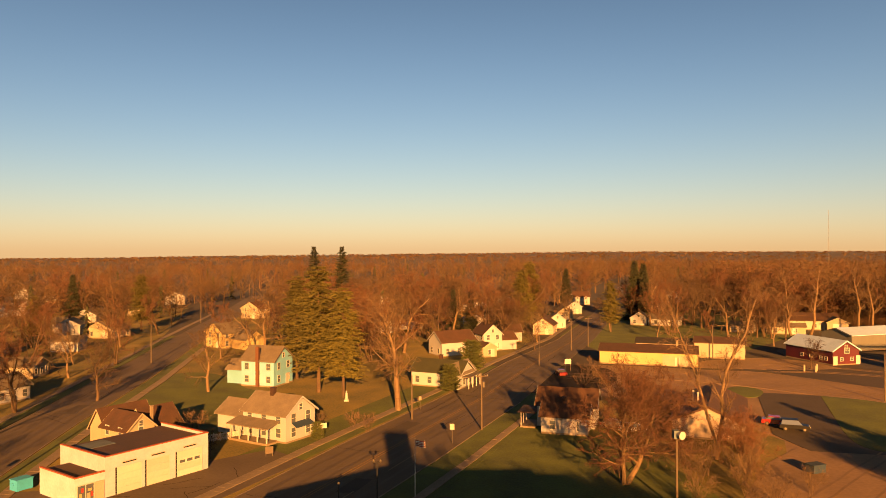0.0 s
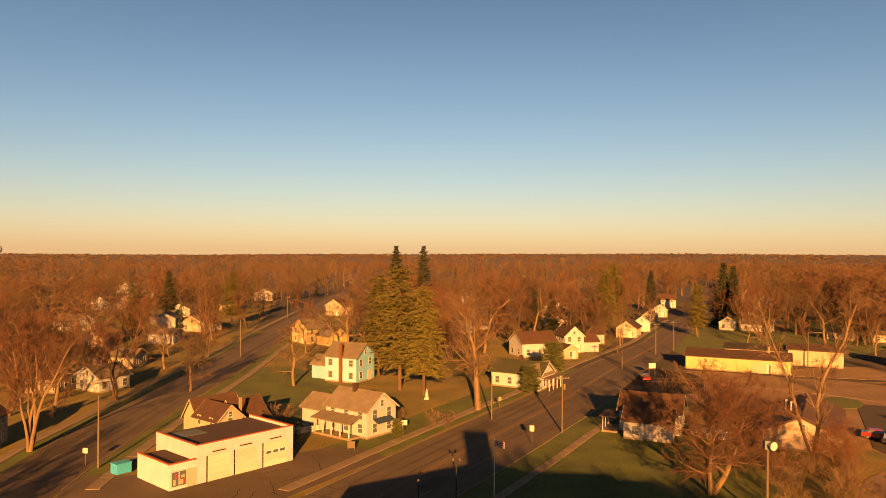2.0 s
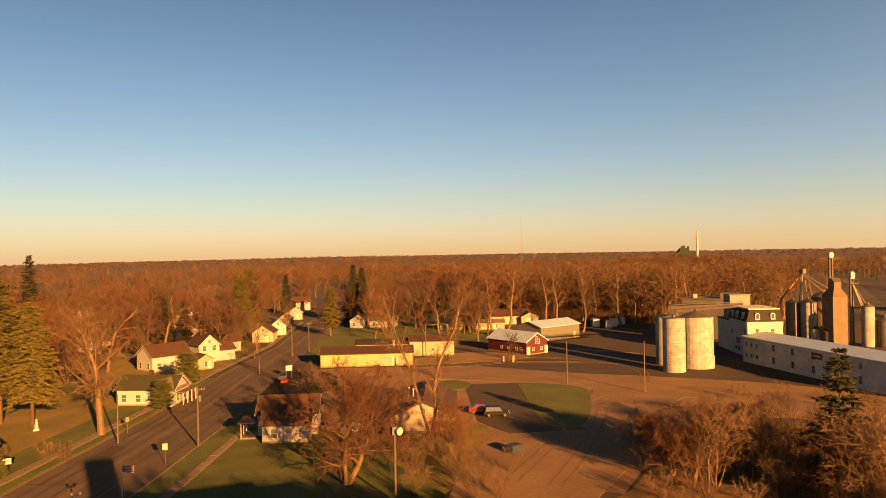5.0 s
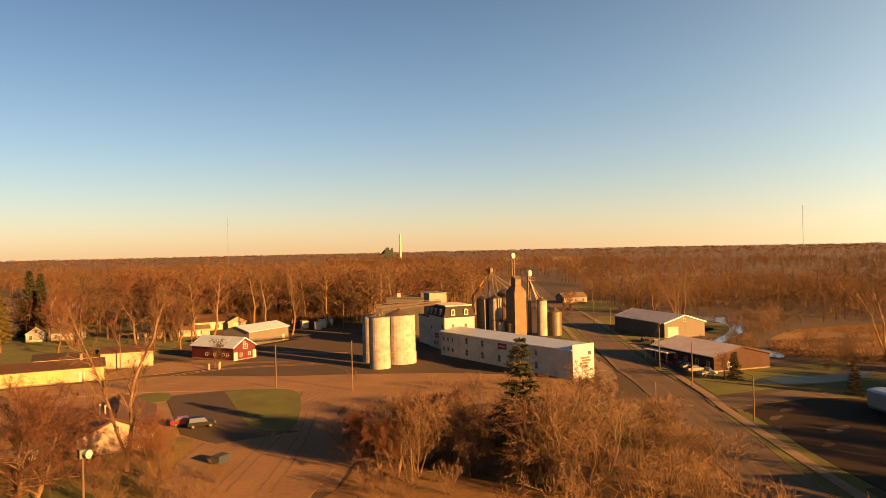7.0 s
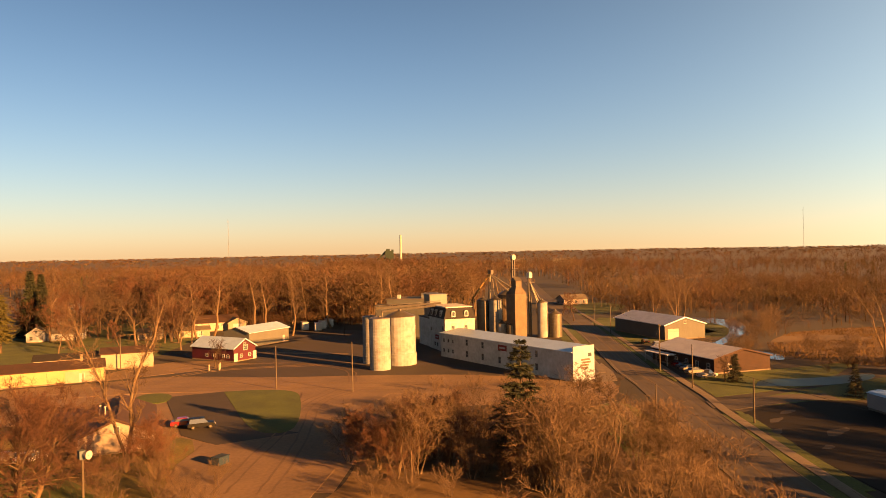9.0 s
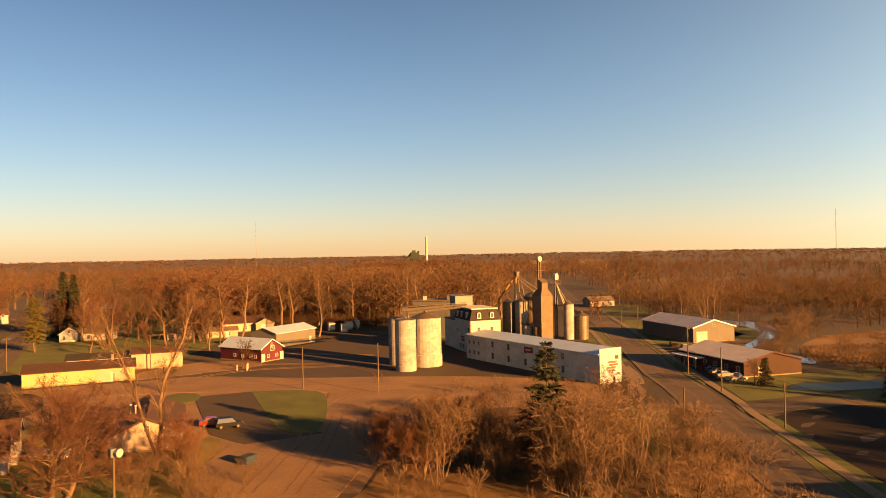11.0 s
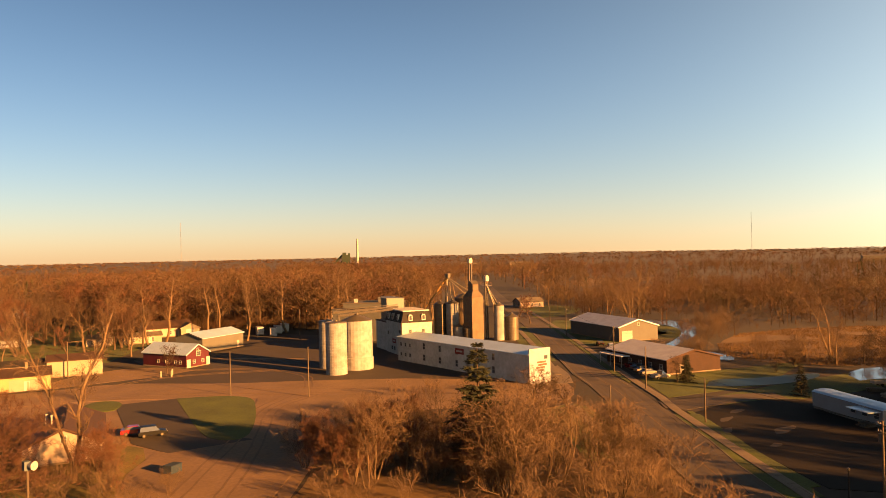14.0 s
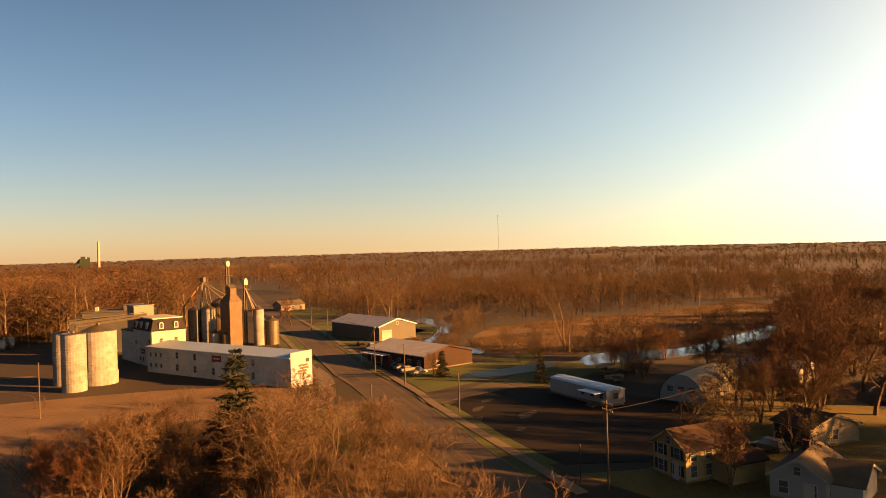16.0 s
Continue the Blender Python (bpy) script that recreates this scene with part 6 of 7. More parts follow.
rng = random.Random(77)
for src, spots in (
    (RED, [(30, 112, 0.55), (150, -8, 0.72), (216, -12, 0.8)]),
    (RED, [(122, -16, 0.8), (92, 5.5, 0.42)]),
    (MAPLE, [(39.5, 95, 0.5), (140, -6, 1.0), (160, -4, 1.05), (176, -14, 1.1)]),
    (POPLAR, [(30, 122, 0.5), (207, 56, 0.85), (196, 52, 0.55), (290, 178, 0.8), (283, 172, 0.9), (275, 160, 0.75), (268, 146, 0.8), (258, 140, 0.7), (281, 150, 0.85)]),
    (YOUNG, [(19, 226, 0.8), (24, 246, 0.9), (38, 268, 0.8), (52, 300, 0.9), (27, 214, 0.6), (-40, 112, 0.35), (-33, 105, 0.3), (97, 70, 0.85), (101, 66, 0.75), (104, 5, 0.9), (98, -1, 0.8), (110, 12, 0.7), (136, 7, 0.8), (145, 4, 0.95), (27, 140, 0.6), (90, 180, 0.6), (62, 160, 0.5), (152, 72, 0.5), (191, 33, 0.95), (186, 30, 0.5), (232, 20, 0.7), (236, 12, 0.95), (200, 40, 0.6), (205, 48, 0.5)]),
    (FAR_A, [(-30, 190, 0.9), (-20, 205, 0.8), (-60, 200, 0.8), (30, 232, 0.8), (20, 235, 0.9), (27, 255, 1.0), (60, 262, 0.9), (82, 262, 0.8), (98, 300, 0.9), (70, 240, 0.7), (84, 210, 0.75), (100, 222, 0.8), (-5, 240, 0.8), (-15, 250, 0.9), (-95, 190, 0.9), (-86, 170, 0.9), (-100, 160, 1.0), (-110, 180, 1.0), (-125, 200, 1.0), (-98, 225, 0.9), (115, 276, 0.9), (250, 220, 0.9), (236, 200, 0.8), (222, 190, 0.7)]),
    (FAR_B, [(-88, 118, 0.9), (-95, 130, 1.0), (-104, 140, 1.1), (-90, 155, 0.9), (-110, 120, 1.1), (-120, 150, 1.1), (-135, 165, 1.1), (-84, 190, 0.9), (-100, 260, 1.0), (-68, 240, 0.9), (-50, 230, 0.9), (-40, 250, 1.0), (33, 300, 0.9), (88, 240, 0.7), (88, 330, 0.9), (110, 345, 1.0), (260, 196, 0.8), (244, 178, 0.7)]),
    (SNAG, [(190, 300, 1.0), (168, 238, 0.95), (140, 300, 0.9), (104, 250, 0.75), (112, 262, 0.8), (214, 270, 0.9)]),
):
    for x, y, s in spots:
        if s > 0:
            copy_thing(src, scaled(x, y, rng.uniform(0, 360), s * rng.uniform(0.95, 1.05)))
for k in range(62):
    # the thicket between the gravel drive and the mill street
    u, v = rng.random(), rng.random()
    x, y = 46 + u * 50, 84 - u * 42 + (v - 0.62) * 34
    if y < 10 or (x - 95) * 0.69 - (y - 48) * 0.72 > -1.5 or (x > 96 and y > 55) or (x < 60 and y > 74):
        continue
    if x * 0.55 - y * 0.83 > 28 or x < 52 or (x > 88 and y > 50):
        continue
    low = 0.6 if x < 64 else 1.0
    copy_thing(BUSH if y > 58 else rng.choice((BUSH, BUSH2)), scaled(x, y, rng.uniform(0, 360), low * rng.uniform(0.65, 1.05)))
for k in range(11):
    # taller growth in the middle of the thicket, its height added to shade the drive
    copy_thing(BUSH2, scaled(rng.uniform(68, 80), rng.uniform(52, 61), rng.uniform(0, 360), rng.uniform(1.15, 1.4)))
for k in range(14):
    # growth on the bank that hides the near end of the street
    s, off = rng.random(), rng.uniform(2.0, 14.0)
    copy_thing(rng.choice((BUSH, BUSH2)), scaled(60 + s * 24 - off * 0.68, 16 + s * 23 + off * 0.73, rng.uniform(0, 360), rng.uniform(0.6, 0.85)))
for k in range(24):
    # growth hanging over the edge of the mill street
    s, off = rng.random(), rng.uniform(1.0, 9.0)
    x, y = 76 + s * 27 - off * 0.68, 30 + s * 27 + off * 0.73
    if y > 56 and x > 96:
        continue
    copy_thing(rng.choice((BUSH, BUSH, BUSH2)), scaled(x, y, rng.uniform(0, 360), rng.uniform(0.6, 0.95)))
for k in range(70):
    # thinner growth towards the mill
    x, y = rng.uniform(66, 116), rng.uniform(74, 112)
    if x - 66 < (y - 92) * 0.9 or x + y > 184 or x > y + 14:
        continue
    copy_thing(rng.choice((BUSH, BUSH, BUSH, BUSH2)), scaled(x, y, rng.uniform(0, 360), rng.uniform(0.45, 0.8)))
for x, y, s in ((29, 84, 0.6), (35, 80, 0.6), (38, 79, 0.5), (43, 106, 0.7), (43.5, 103, 0.75), (43, 112, 0.7), (33.5, 108, 0.6), (31, 105, 0.6), (29, 101, 0.7), (45, 119, 0.6), (41.5, 100, 0.6), (-39.5, 117.5, 0.6), (-20.5, 121.5, 0.4), (31, 90, 0.8), (34, 95, 0.7), (37, 91, 0.8), (40, 96, 0.75), (36, 87, 0.7), (33, 100, 0.6), (-37, 108, 0.4), (-12, 118, 0.5), (-14.5, 121, 0.45), (186, 58, 0.6), (192, 54, 0.7), (198, 50, 0.6), (206, 44, 0.6), (212, 36, 0.6), (222, 28, 0.7), (178, 60, 0.5), (228, 24, 0.7), (120, 96, 0.5), (114, 100, 0.6), (110, 106, 0.6), (105, 112, 0.55), (126, 92, 0.4), (38, 84, 0.6), (44, 88, 0.5), (150, 8, 0.7), (156, 0, 0.8), (166, 12, 0.8)):
    copy_thing(BUSH, scaled(x, y, rng.uniform(0, 360), s))

for k in range(16):
    az, r = radians(rng.uniform(-50, -22)), rng.uniform(262, 330)
    copy_thing(SNAG, scaled(-math.sin(az) * r, math.cos(az) * r, rng.uniform(0, 360), rng.uniform(0.75, 1.05)))

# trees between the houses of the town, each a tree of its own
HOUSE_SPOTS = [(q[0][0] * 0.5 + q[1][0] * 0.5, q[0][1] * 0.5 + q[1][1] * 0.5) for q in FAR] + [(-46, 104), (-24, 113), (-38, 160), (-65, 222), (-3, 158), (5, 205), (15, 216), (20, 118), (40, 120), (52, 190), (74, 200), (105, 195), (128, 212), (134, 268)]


def sight_strip(x, y):
    """True in the strip from a house towards the camera, thinned of trees so the house shows."""
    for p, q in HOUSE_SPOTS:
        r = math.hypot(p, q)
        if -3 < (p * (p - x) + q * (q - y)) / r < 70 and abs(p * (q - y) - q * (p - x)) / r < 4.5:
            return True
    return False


TOWN = [((-140, 110), (-78, 260), 75), ((-60, 185), (30, 340), 120), ((-240, 180), (-140, 420), 60), ((30, 245), (130, 420), 55), ((80, 215), (120, 300), 10)]
for (x0, y0), (x1, y1), count in TOWN:
    for k in range(count):
        x, y = rng.uniform(x0, x1), rng.uniform(y0, y1)
        lane = -0.0 + (y - 84.8) * 0.355 - 25.3 + 6
        side = -60 - (y - 83) * 0.155
        if abs(x - lane) < 16 or abs(x - side) < 14 or any(math.hypot(x - p, y - q - 4) < 7.5 for p, q in HOUSE_SPOTS) or (x < 30 and sight_strip(x, y) and rng.random() < 0.7):
            continue
        copy_thing(rng.choice((FAR_A, FAR_A, FAR_B, FAR_B, YOUNG)), scaled(x, y, rng.uniform(0, 360), rng.uniform(0.85, 1.45)))

# unseen trees added south of the yards to shade the lot and houses
for k in range(20):
    x = rng.uniform(72, 150)
    copy_thing(rng.choice((MAPLE, RED, YOUNG, RED)), scaled(x, rng.uniform(-95, -0.14 * x - 13), rng.uniform(0, 360), rng.uniform(0.8, 1.15)))
# larger unseen trees, added to keep the low sun off the houses
for src, x, y, s in ((MAPLE, 92, -46, 1.2), (MAPLE, 104, -54, 1.3), (MAPLE, 86, -52, 1.2), (OAK, 118, -54, 1.15), (MAPLE, 124, -58, 1.25)):
    copy_thing(src, scaled(x, y, rng.uniform(0, 360), s))
# two unseen trees, added to darken the near side street with their shade
for src, x, y, s in ((MAPLE, -57, 38, 0.8), (OAK, -60, 32, 0.85)):
    copy_thing(src, scaled(x, y, rng.uniform(0, 360), s))
# grove along the river bank and behind the yards
for k in range(60):
    x = rng.uniform(168, 330)
    y = rng.uniform(-0.13 * x - 10, -4)
    if (abs(x - 172) < 24 and -30 < y < -6) or inside_river(x, y):
        continue
    copy_thing(rng.choice((MAPLE, MAPLE, RED, YOUNG)), scaled(x, y, rng.uniform(0, 360), rng.uniform(0.6, 0.95)))
for src, x, y, s in ((RED, 136, 1.5, 0.55), (RED, 127, 3, 0.5), (MAPLE, 133, -4, 0.55), (YOUNG, 132, 6, 0.75)):
    copy_thing(src, scaled(x, y, rng.uniform(0, 360), s))

for src, x, y, s in ((OAK, 158, -14, 0.8), (MAPLE, 163, 4, 0.8), (OAK, 138, -14, 0.75), (MAPLE, 171, 14, 0.7), (YOUNG, 184, 38, 0.9), (YOUNG, 178, 36, 0.7), (MAPLE, 168, 30, 0.5), (MAPLE, 173, 33, 0.48), (MAPLE, 190, 26, 0.6), (MAPLE, 162, 27, 0.45)):
    copy_thing(src, scaled(x, y, rng.uniform(0, 360), s))
# taller growth at the thicket's edge by the gravel drive
for src, x, y, s in ((MAPLE, 62, 77.5, 0.52), (MAPLE, 66.5, 75, 0.6), (MAPLE, 61, 72.5, 0.5), (MAPLE, 71, 73, 0.6), (BUSH2, 64, 72, 1.15), (BUSH2, 61, 70, 1.1), (BUSH2, 68, 77, 1.1), (BUSH2, 69, 71, 1.2), (RED, 71, 76, 0.45)):
    copy_thing(src, scaled(x, y, rng.uniform(0, 360), s))

# unseen trees added beside the hall, behind the lawn, to throw shade on it
for x, y, s in ((27, 27, 0.8), (31, 25, 0.78), (23, 26, 0.78), (19, 27, 0.78), (34.5, 38, 0.58), (33.5, 44, 0.5), (29.5, 46, 0.5), (28, 50, 0.44), (33, 49, 0.44), (29, 54, 0.38), (37, 42, 0.5), (38, 47, 0.4)):
    copy_thing(RED, scaled(x, y, rng.uniform(0, 360), s))
for x, y, s in ((10, 24, 0.78), (9, 17.5, 0.86), (19, 23, 0.78), (19.5, 15, 0.84), (11, 12, 1.0), (15, 16, 0.94), (20, 10, 0.88), (13, 26, 0.8), (17, 28.5, 0.8), (22, 29, 0.7), (23.5, 20, 0.84), (25, 15, 0.84), (30, 14, 0.82), (24, 23, 0.76), (28, 20, 0.78), (33, 12, 0.8), (22, 13, 0.86), (27, 24, 0.7)):
    copy_thing(OAK, scaled(x, y, rng.uniform(0, 360), s))

# evergreens
PINE = conifer("white_pine", (-25.4, 151.8, 0), "large shaggy green white pine", 26.0, 5.7, "needle", 4, 40, -0.35, 15, 0.22, 0.6, 1.15, 22, 0.25, trunk_r=0.45)
copy_thing(PINE, scaled(-19.6, 146.5, 130, 0.84))
copy_thing(PINE, scaled(-33, 168, 60, 0.9))
TALLPINE = conifer("tall_pine", (-52, 300, 0), "tall dark pine standing above the woods", 31, 4.4, "spruce", 6, 52, -0.2, 5, 0.4, 0.7, 0.7, 10, 0.42, trunk_r=0.45)
copy_thing(TALLPINE, scaled(-41, 303, 90, 1.0))
SPRUCE = conifer("dark_spruce", (80.0, 306.0, 0), "tall dark pointed spruce", 25, 6.0, "spruce", 9, 38, -0.35, 12, 0.03, 0.25, 0.15, 10, 0.46)
for x, y, s in ((84.5, 309, 0.95), (82, 298, 0.75), (64, 380, 0.8), (10, 255, 0.6), (4, 262, 0.62), (-150, 300, 0.8), (210, 300, 0.6)):
    copy_thing(SPRUCE, scaled(x, y, rng.uniform(0, 360), s))
NORWAY = conifer("open_spruce", (73.2, 62.0, 0), "sparse dark spruce rising from the thicket", 17.6, 6.2, "spruce", 12, 22, -0.2, 11, 0.08, 0.35, 0.2, 15, 0.3)
for x, y, s in ((36, 300, 0.95), (33, 306, 0.8), (-110, 270, 0.8), (-128, 232, 0.6)):
    copy_thing(PINE, scaled(x, y, rng.uniform(0, 360), s))
LITTLE = conifer("small_spruce", (151.8, 46.5, 0), "small dense dark green spruce beside the lot", 6.4, 2.1, "spruce", 14, 18, -0.2, 9, 0.02, 0.15, 0.1, 7, 0.3, trunk_r=0.12)
copy_thing(LITTLE, scaled(153, 70, 40, 0.95))
copy_thing(LITTLE, scaled(155, 71.5, 140, 0.85))
copy_thing(LITTLE, scaled(146, -1, 10, 1.1))
CEDAR = conifer("round_cedar", (6.9, 173.6, 0), "rounded green cedar beside a white house", 7.6, 3.3, "cedar", 15, 22, 0.25, 14, 0.04, 0.15, 1.15, 9, 0.36, trunk_r=0.2)
for x, y, s in ((29, 268, 0.85), (60, 262, 0.7)):
    copy_thing(PINE, scaled(x, y, 77 * s, s))
copy_thing(CEDAR, scaled(1.6, 151.6, 70, 0.72))
copy_thing(CEDAR, scaled(-19.2, 113.2, 10, 0.36))


# ---- far woods: one mass of bare trees ----
def wood_template(seed, limbs, twigs, width, wide=0.42):
    """A light leafless tree one metre high, as triangles: stem, limbs and a rounded spray of twigs."""
    r = random.Random(seed)
    tri = []

    def sliver(p, q, w):
        d = q - p
        s = d.cross(Vector((r.uniform(-1, 1), r.uniform(-1, 1), r.uniform(-1, 1)))).normalized() * w
        tri.append((p - s, p + s, q))

    sliver(Vector((0, 0, 0)), Vector((r.uniform(-.04, .04), r.uniform(-.04, .04), 0.8)), width * 1.1)
    for k in range(limbs):
        u = (k + r.random()) / limbs
        w = 2.4 * k + r.uniform(-0.5, 0.5)
        reach = wide * math.sin(math.pi * (0.2 + 0.7 * u)) * r.uniform(0.6, 1.1)
        p = Vector((0, 0, 0.2 + 0.45 * u))
        q = Vector((math.cos(w) * reach, math.sin(w) * reach, 0.38 + 0.6 * u * (1 - 0.2 * reach / wide)))
        sliver(p, q, width * 0.6)
        for e in range(twigs):
            a = p.lerp(q, r.uniform(0.35, 1.0))
            v = Vector((r.gauss(0, 1), r.gauss(0, 1), r.gauss(0.35, 0.7))).normalized() * r.uniform(0.08, 0.17)
            sliver(a, a + v, width * r.uniform(0.25, 0.5))
    return np.array([[tuple(v) for v in t] for t in tri]).reshape(-1, 3)


def woods(name, spots, templates, label, mat="woods"):
    out = []
    r = np.random.RandomState(len(spots))
    for i, (x, y, h) in enumerate(spots):
        v = templates[i % len(templates)]
        w = r.uniform(0, 6.283)
        c, s = math.cos(w), math.sin(w)
        wide = r.uniform(0.85, 1.25)
        out.append(np.stack([(v[:, 0] * c - v[:, 1] * s) * h * wide + x, (v[:, 0] * s + v[:, 1] * c) * h * wide + y, v[:, 2] * h + ground_height(x, y) - 0.2], 1))
    co = np.concatenate(out).astype(np.float32)
    n = len(co) // 3
    me = bpy.data.meshes.new(name)
    me.vertices.add(len(co))
    me.vertices.foreach_set("co", co.ravel())
    me.loops.add(len(co))
    me.loops.foreach_set("vertex_index", np.arange(len(co), dtype=np.int32))
    me.polygons.add(n)
    me.polygons.foreach_set("loop_start", np.arange(0, len(co), 3, dtype=np.int32))
    me.materials.append(M[mat])
    me.update(calc_edges=True)
    return tagged(new(name, me), label, "woods", kind="stuff")


def inside(x, y, poly):
    hit = False
    for (ax, ay), (bx, by) in zip(poly, poly[1:] + poly[:1]):
        if (ay > y) != (by > y) and x < (bx - ax) * (y - ay) / (by - ay) + ax:
            hit = not hit
    return hit


CLEAR = [
    [(-75, 0), (-100, 250), (-125, 480), (-110, 480), (-60, 230), (20, 240), (85, 430), (150, 640), (170, 630), (115, 430), (100, 330), (130, 330), (125, 285), (165, 262), (180, 235), (260, 250), (590, 525), (625, 500), (430, 310), (300, 200), (330, 150), (330, 100), (430, 45), (430, -40), (240, -40), (200, -100), (0, -200)],
]


def free(x, y):
    return not any(inside(x, y, c) for c in CLEAR)


# brush along the creek and river banks
for k in range(120):
    u = rng.random()
    px, py = ((190 + u * 20, 92 - u * 70) if k % 3 == 0 else (206 + u * 140, 26 - u * 56) if k % 3 == 1 else (210 + u * 76, 92 + u * 30))
    x, y = px + rng.uniform(-9, 9), py + rng.uniform(-6, 6)
    copy_thing(rng.choice((BUSH, BUSH2)), scaled(x, y, rng.uniform(0, 360), rng.uniform(0.4, 0.8)))

# tufts of dry marsh grass
tuft = []
tr = np.random.RandomState(9)
MARSH = MARSH_EDGE


wr = random.Random(5)
count = 0
while count < 42000:
    x, y = wr.uniform(180, 400), wr.uniform(-20, 110)
    if inside(x, y, MARSH) and noise.noise((x * 0.06, y * 0.06, 1.7)) > -0.3:
        h_ = wr.uniform(0.15, 0.55)
        w_ = wr.uniform(0.05, 0.16)
        d_ = wr.uniform(0, 3.14)
        tuft += [(x - w_ * math.cos(d_), y - w_ * math.sin(d_), 0), (x + w_ * math.cos(d_), y + w_ * math.sin(d_), 0), (x + wr.uniform(-.3, .3), y + wr.uniform(-.3, .3), h_)]
        count += 1
me = bpy.data.meshes.new("marsh_grass")
me.from_pydata(tuft, [], [(3 * k, 3 * k + 1, 3 * k + 2) for k in range(len(tuft) // 3)])
me.materials.append(M["straw"])
tagged(new("marsh_grass", me), "tufts of golden dry marsh grass", "grass", kind="stuff")
NEAR_T = [wood_template(100 + k, 14, 11, 0.010) for k in range(8)]
MID_T = [wood_template(200 + k, 9, 8, 0.017) for k in range(7)]
FAR_T = [wood_template(300 + k, 6, 5, 0.04, 0.6) for k in range(6)]
MASS_T = [wood_template(400 + k, 8, 4, 0.2, 1.7) for k in range(6)]


def scatter(n, r0, r1, a0, a1, h0, h1, gaps=-0.42):
    out = []
    while len(out) < n:
        az, r = math.radians(wr.uniform(a0, a1)), math.sqrt(wr.uniform(r0 * r0, r1 * r1))
        x, y = -math.sin(az) * r, math.cos(az) * r
        if free(x, y) and noise.noise((x * 0.009, y * 0.009, 8.0)) > gaps:
            out.append((x, y, wr.uniform(h0, h1)))
    return out


def mixed_woods(name, spots, templates, label):
    """Woods of three tones: brown, reddish with buds, and pale-barked."""
    tr = random.Random(len(spots))
    tones = [[], [], []]
    for q in spots:
        k = noise.noise((q[0] * 0.02, q[1] * 0.02, 2.2)) + tr.uniform(-0.7, 0.7)
        tones[1 if k > 0.35 else 2 if k < -0.4 else 0].append(q)
    for spots_, mat, word in zip(tones, ("woods", "woodsred", "woodspale"), ("brown", "reddish budding", "pale-barked")):
        woods(name, spots_, templates, f"{word} {label}", mat)


mixed_woods("woods_north", [s for s in scatter(520, 200, 460, -22, 48, 13, 20) if not sight_strip(s[0], s[1])], NEAR_T, "bare trees between the houses of the town")
mixed_woods("woods_mill", scatter(1000, 225, 520, -52, -20, 18, 26), NEAR_T, "bare trees of the dense wood behind the mill yard")
mixed_woods("woods_river", scatter(1300, 230, 560, -105, -48, 5, 14, -0.25), NEAR_T, "bare trees beyond the river marsh")
bank = []
while len(bank) < 1300:
    az, r = math.radians(wr.uniform(-100, -50)), wr.uniform(255, 480)
    x, y = -math.sin(az) * r, math.cos(az) * r
    if inside(x, y, MARSH) or inside_river(x, y) or noise.noise((x * 0.012, y * 0.03, 4.0)) < -0.25 or (x < 278 and y > 100) or abs((x - 239) * 0.727 - (y - 165.8) * 0.686 - 4) < 16:
        continue
    bank.append((x, y, wr.uniform(3, 8) if wr.random() < 0.7 else wr.uniform(9, 16)))
mixed_woods("river_brush", bank, NEAR_T, "low brush beyond the river marsh")
mixed_woods("edge_brush", scatter(1300, 258, 340, -52, -16, 2.2, 6.5, -1.0), NEAR_T, "low brush along the sunlit edge of the wood")
mixed_woods("understory", scatter(2600, 235, 720, -105, -20, 1.5, 4.5, -1.0), MID_T, "low undergrowth below the bare woods")
mixed_woods("woods_middle", scatter(2600, 450, 1200, -58, -5, 12.5, 22) + scatter(2200, 450, 1200, -5, 55, 10, 19), MID_T, "bare woods stretching away")
mixed_woods("woods_plant", scatter(300, 760, 940, -44, -35, 21, 27, -1.0), MID_T, "tall bare trees before the distant plant")
mixed_woods("woods_east", scatter(3600, 470, 1300, -115, -58, 6, 15, -0.15), MID_T, "woods and brush beyond the marsh")
mixed_woods("woods_far", scatter(5200, 1150, 2300, -118, 58, 8, 14, -0.3), FAR_T, "distant bare woods")
mixed_woods("woods_horizon", scatter(5200, 2200, 4300, -118, 58, 5, 8.5, -0.6), MASS_T, "woods along the horizon")
woods("woods_behind", scatter(600, 200, 1200, 60, 240, 11, 17), FAR_T, "bare woods behind the town")


def spire_template(seed):
    """A dark pointed evergreen one metre high, as triangles."""
    r = random.Random(seed)
    tri = []
    for k in range(46):
        u, w = k / 46, r.uniform(0, 6.28)
        reach = 0.22 * (1 - u) * r.uniform(0.7, 1.1) + 0.015
        p = Vector((0, 0, 0.08 + 0.9 * u))
        q = p + Vector((math.cos(w) * reach, math.sin(w) * reach, -0.05))
        tri.append((p + Vector((0, 0, 0.05)), p.lerp(q, 0.5) + Vector((-math.sin(w), math.cos(w), 0)) * 0.045, q))
        tri.append((p - Vector((0, 0, 0.02)), p.lerp(q, 0.5) - Vector((-math.sin(w), math.cos(w), 0)) * 0.045, q))
    return np.array([[tuple(v) for v in t] for t in tri]).reshape(-1, 3)


woods("far_evergreens", scatter(70, 260, 700, -20, 50, 10, 19, -1.0) + scatter(90, 480, 1300, -110, -20, 9, 16, -1.0), [spire_template(500 + k) for k in range(4)], "dark green evergreens among the bare woods", "evergreen")


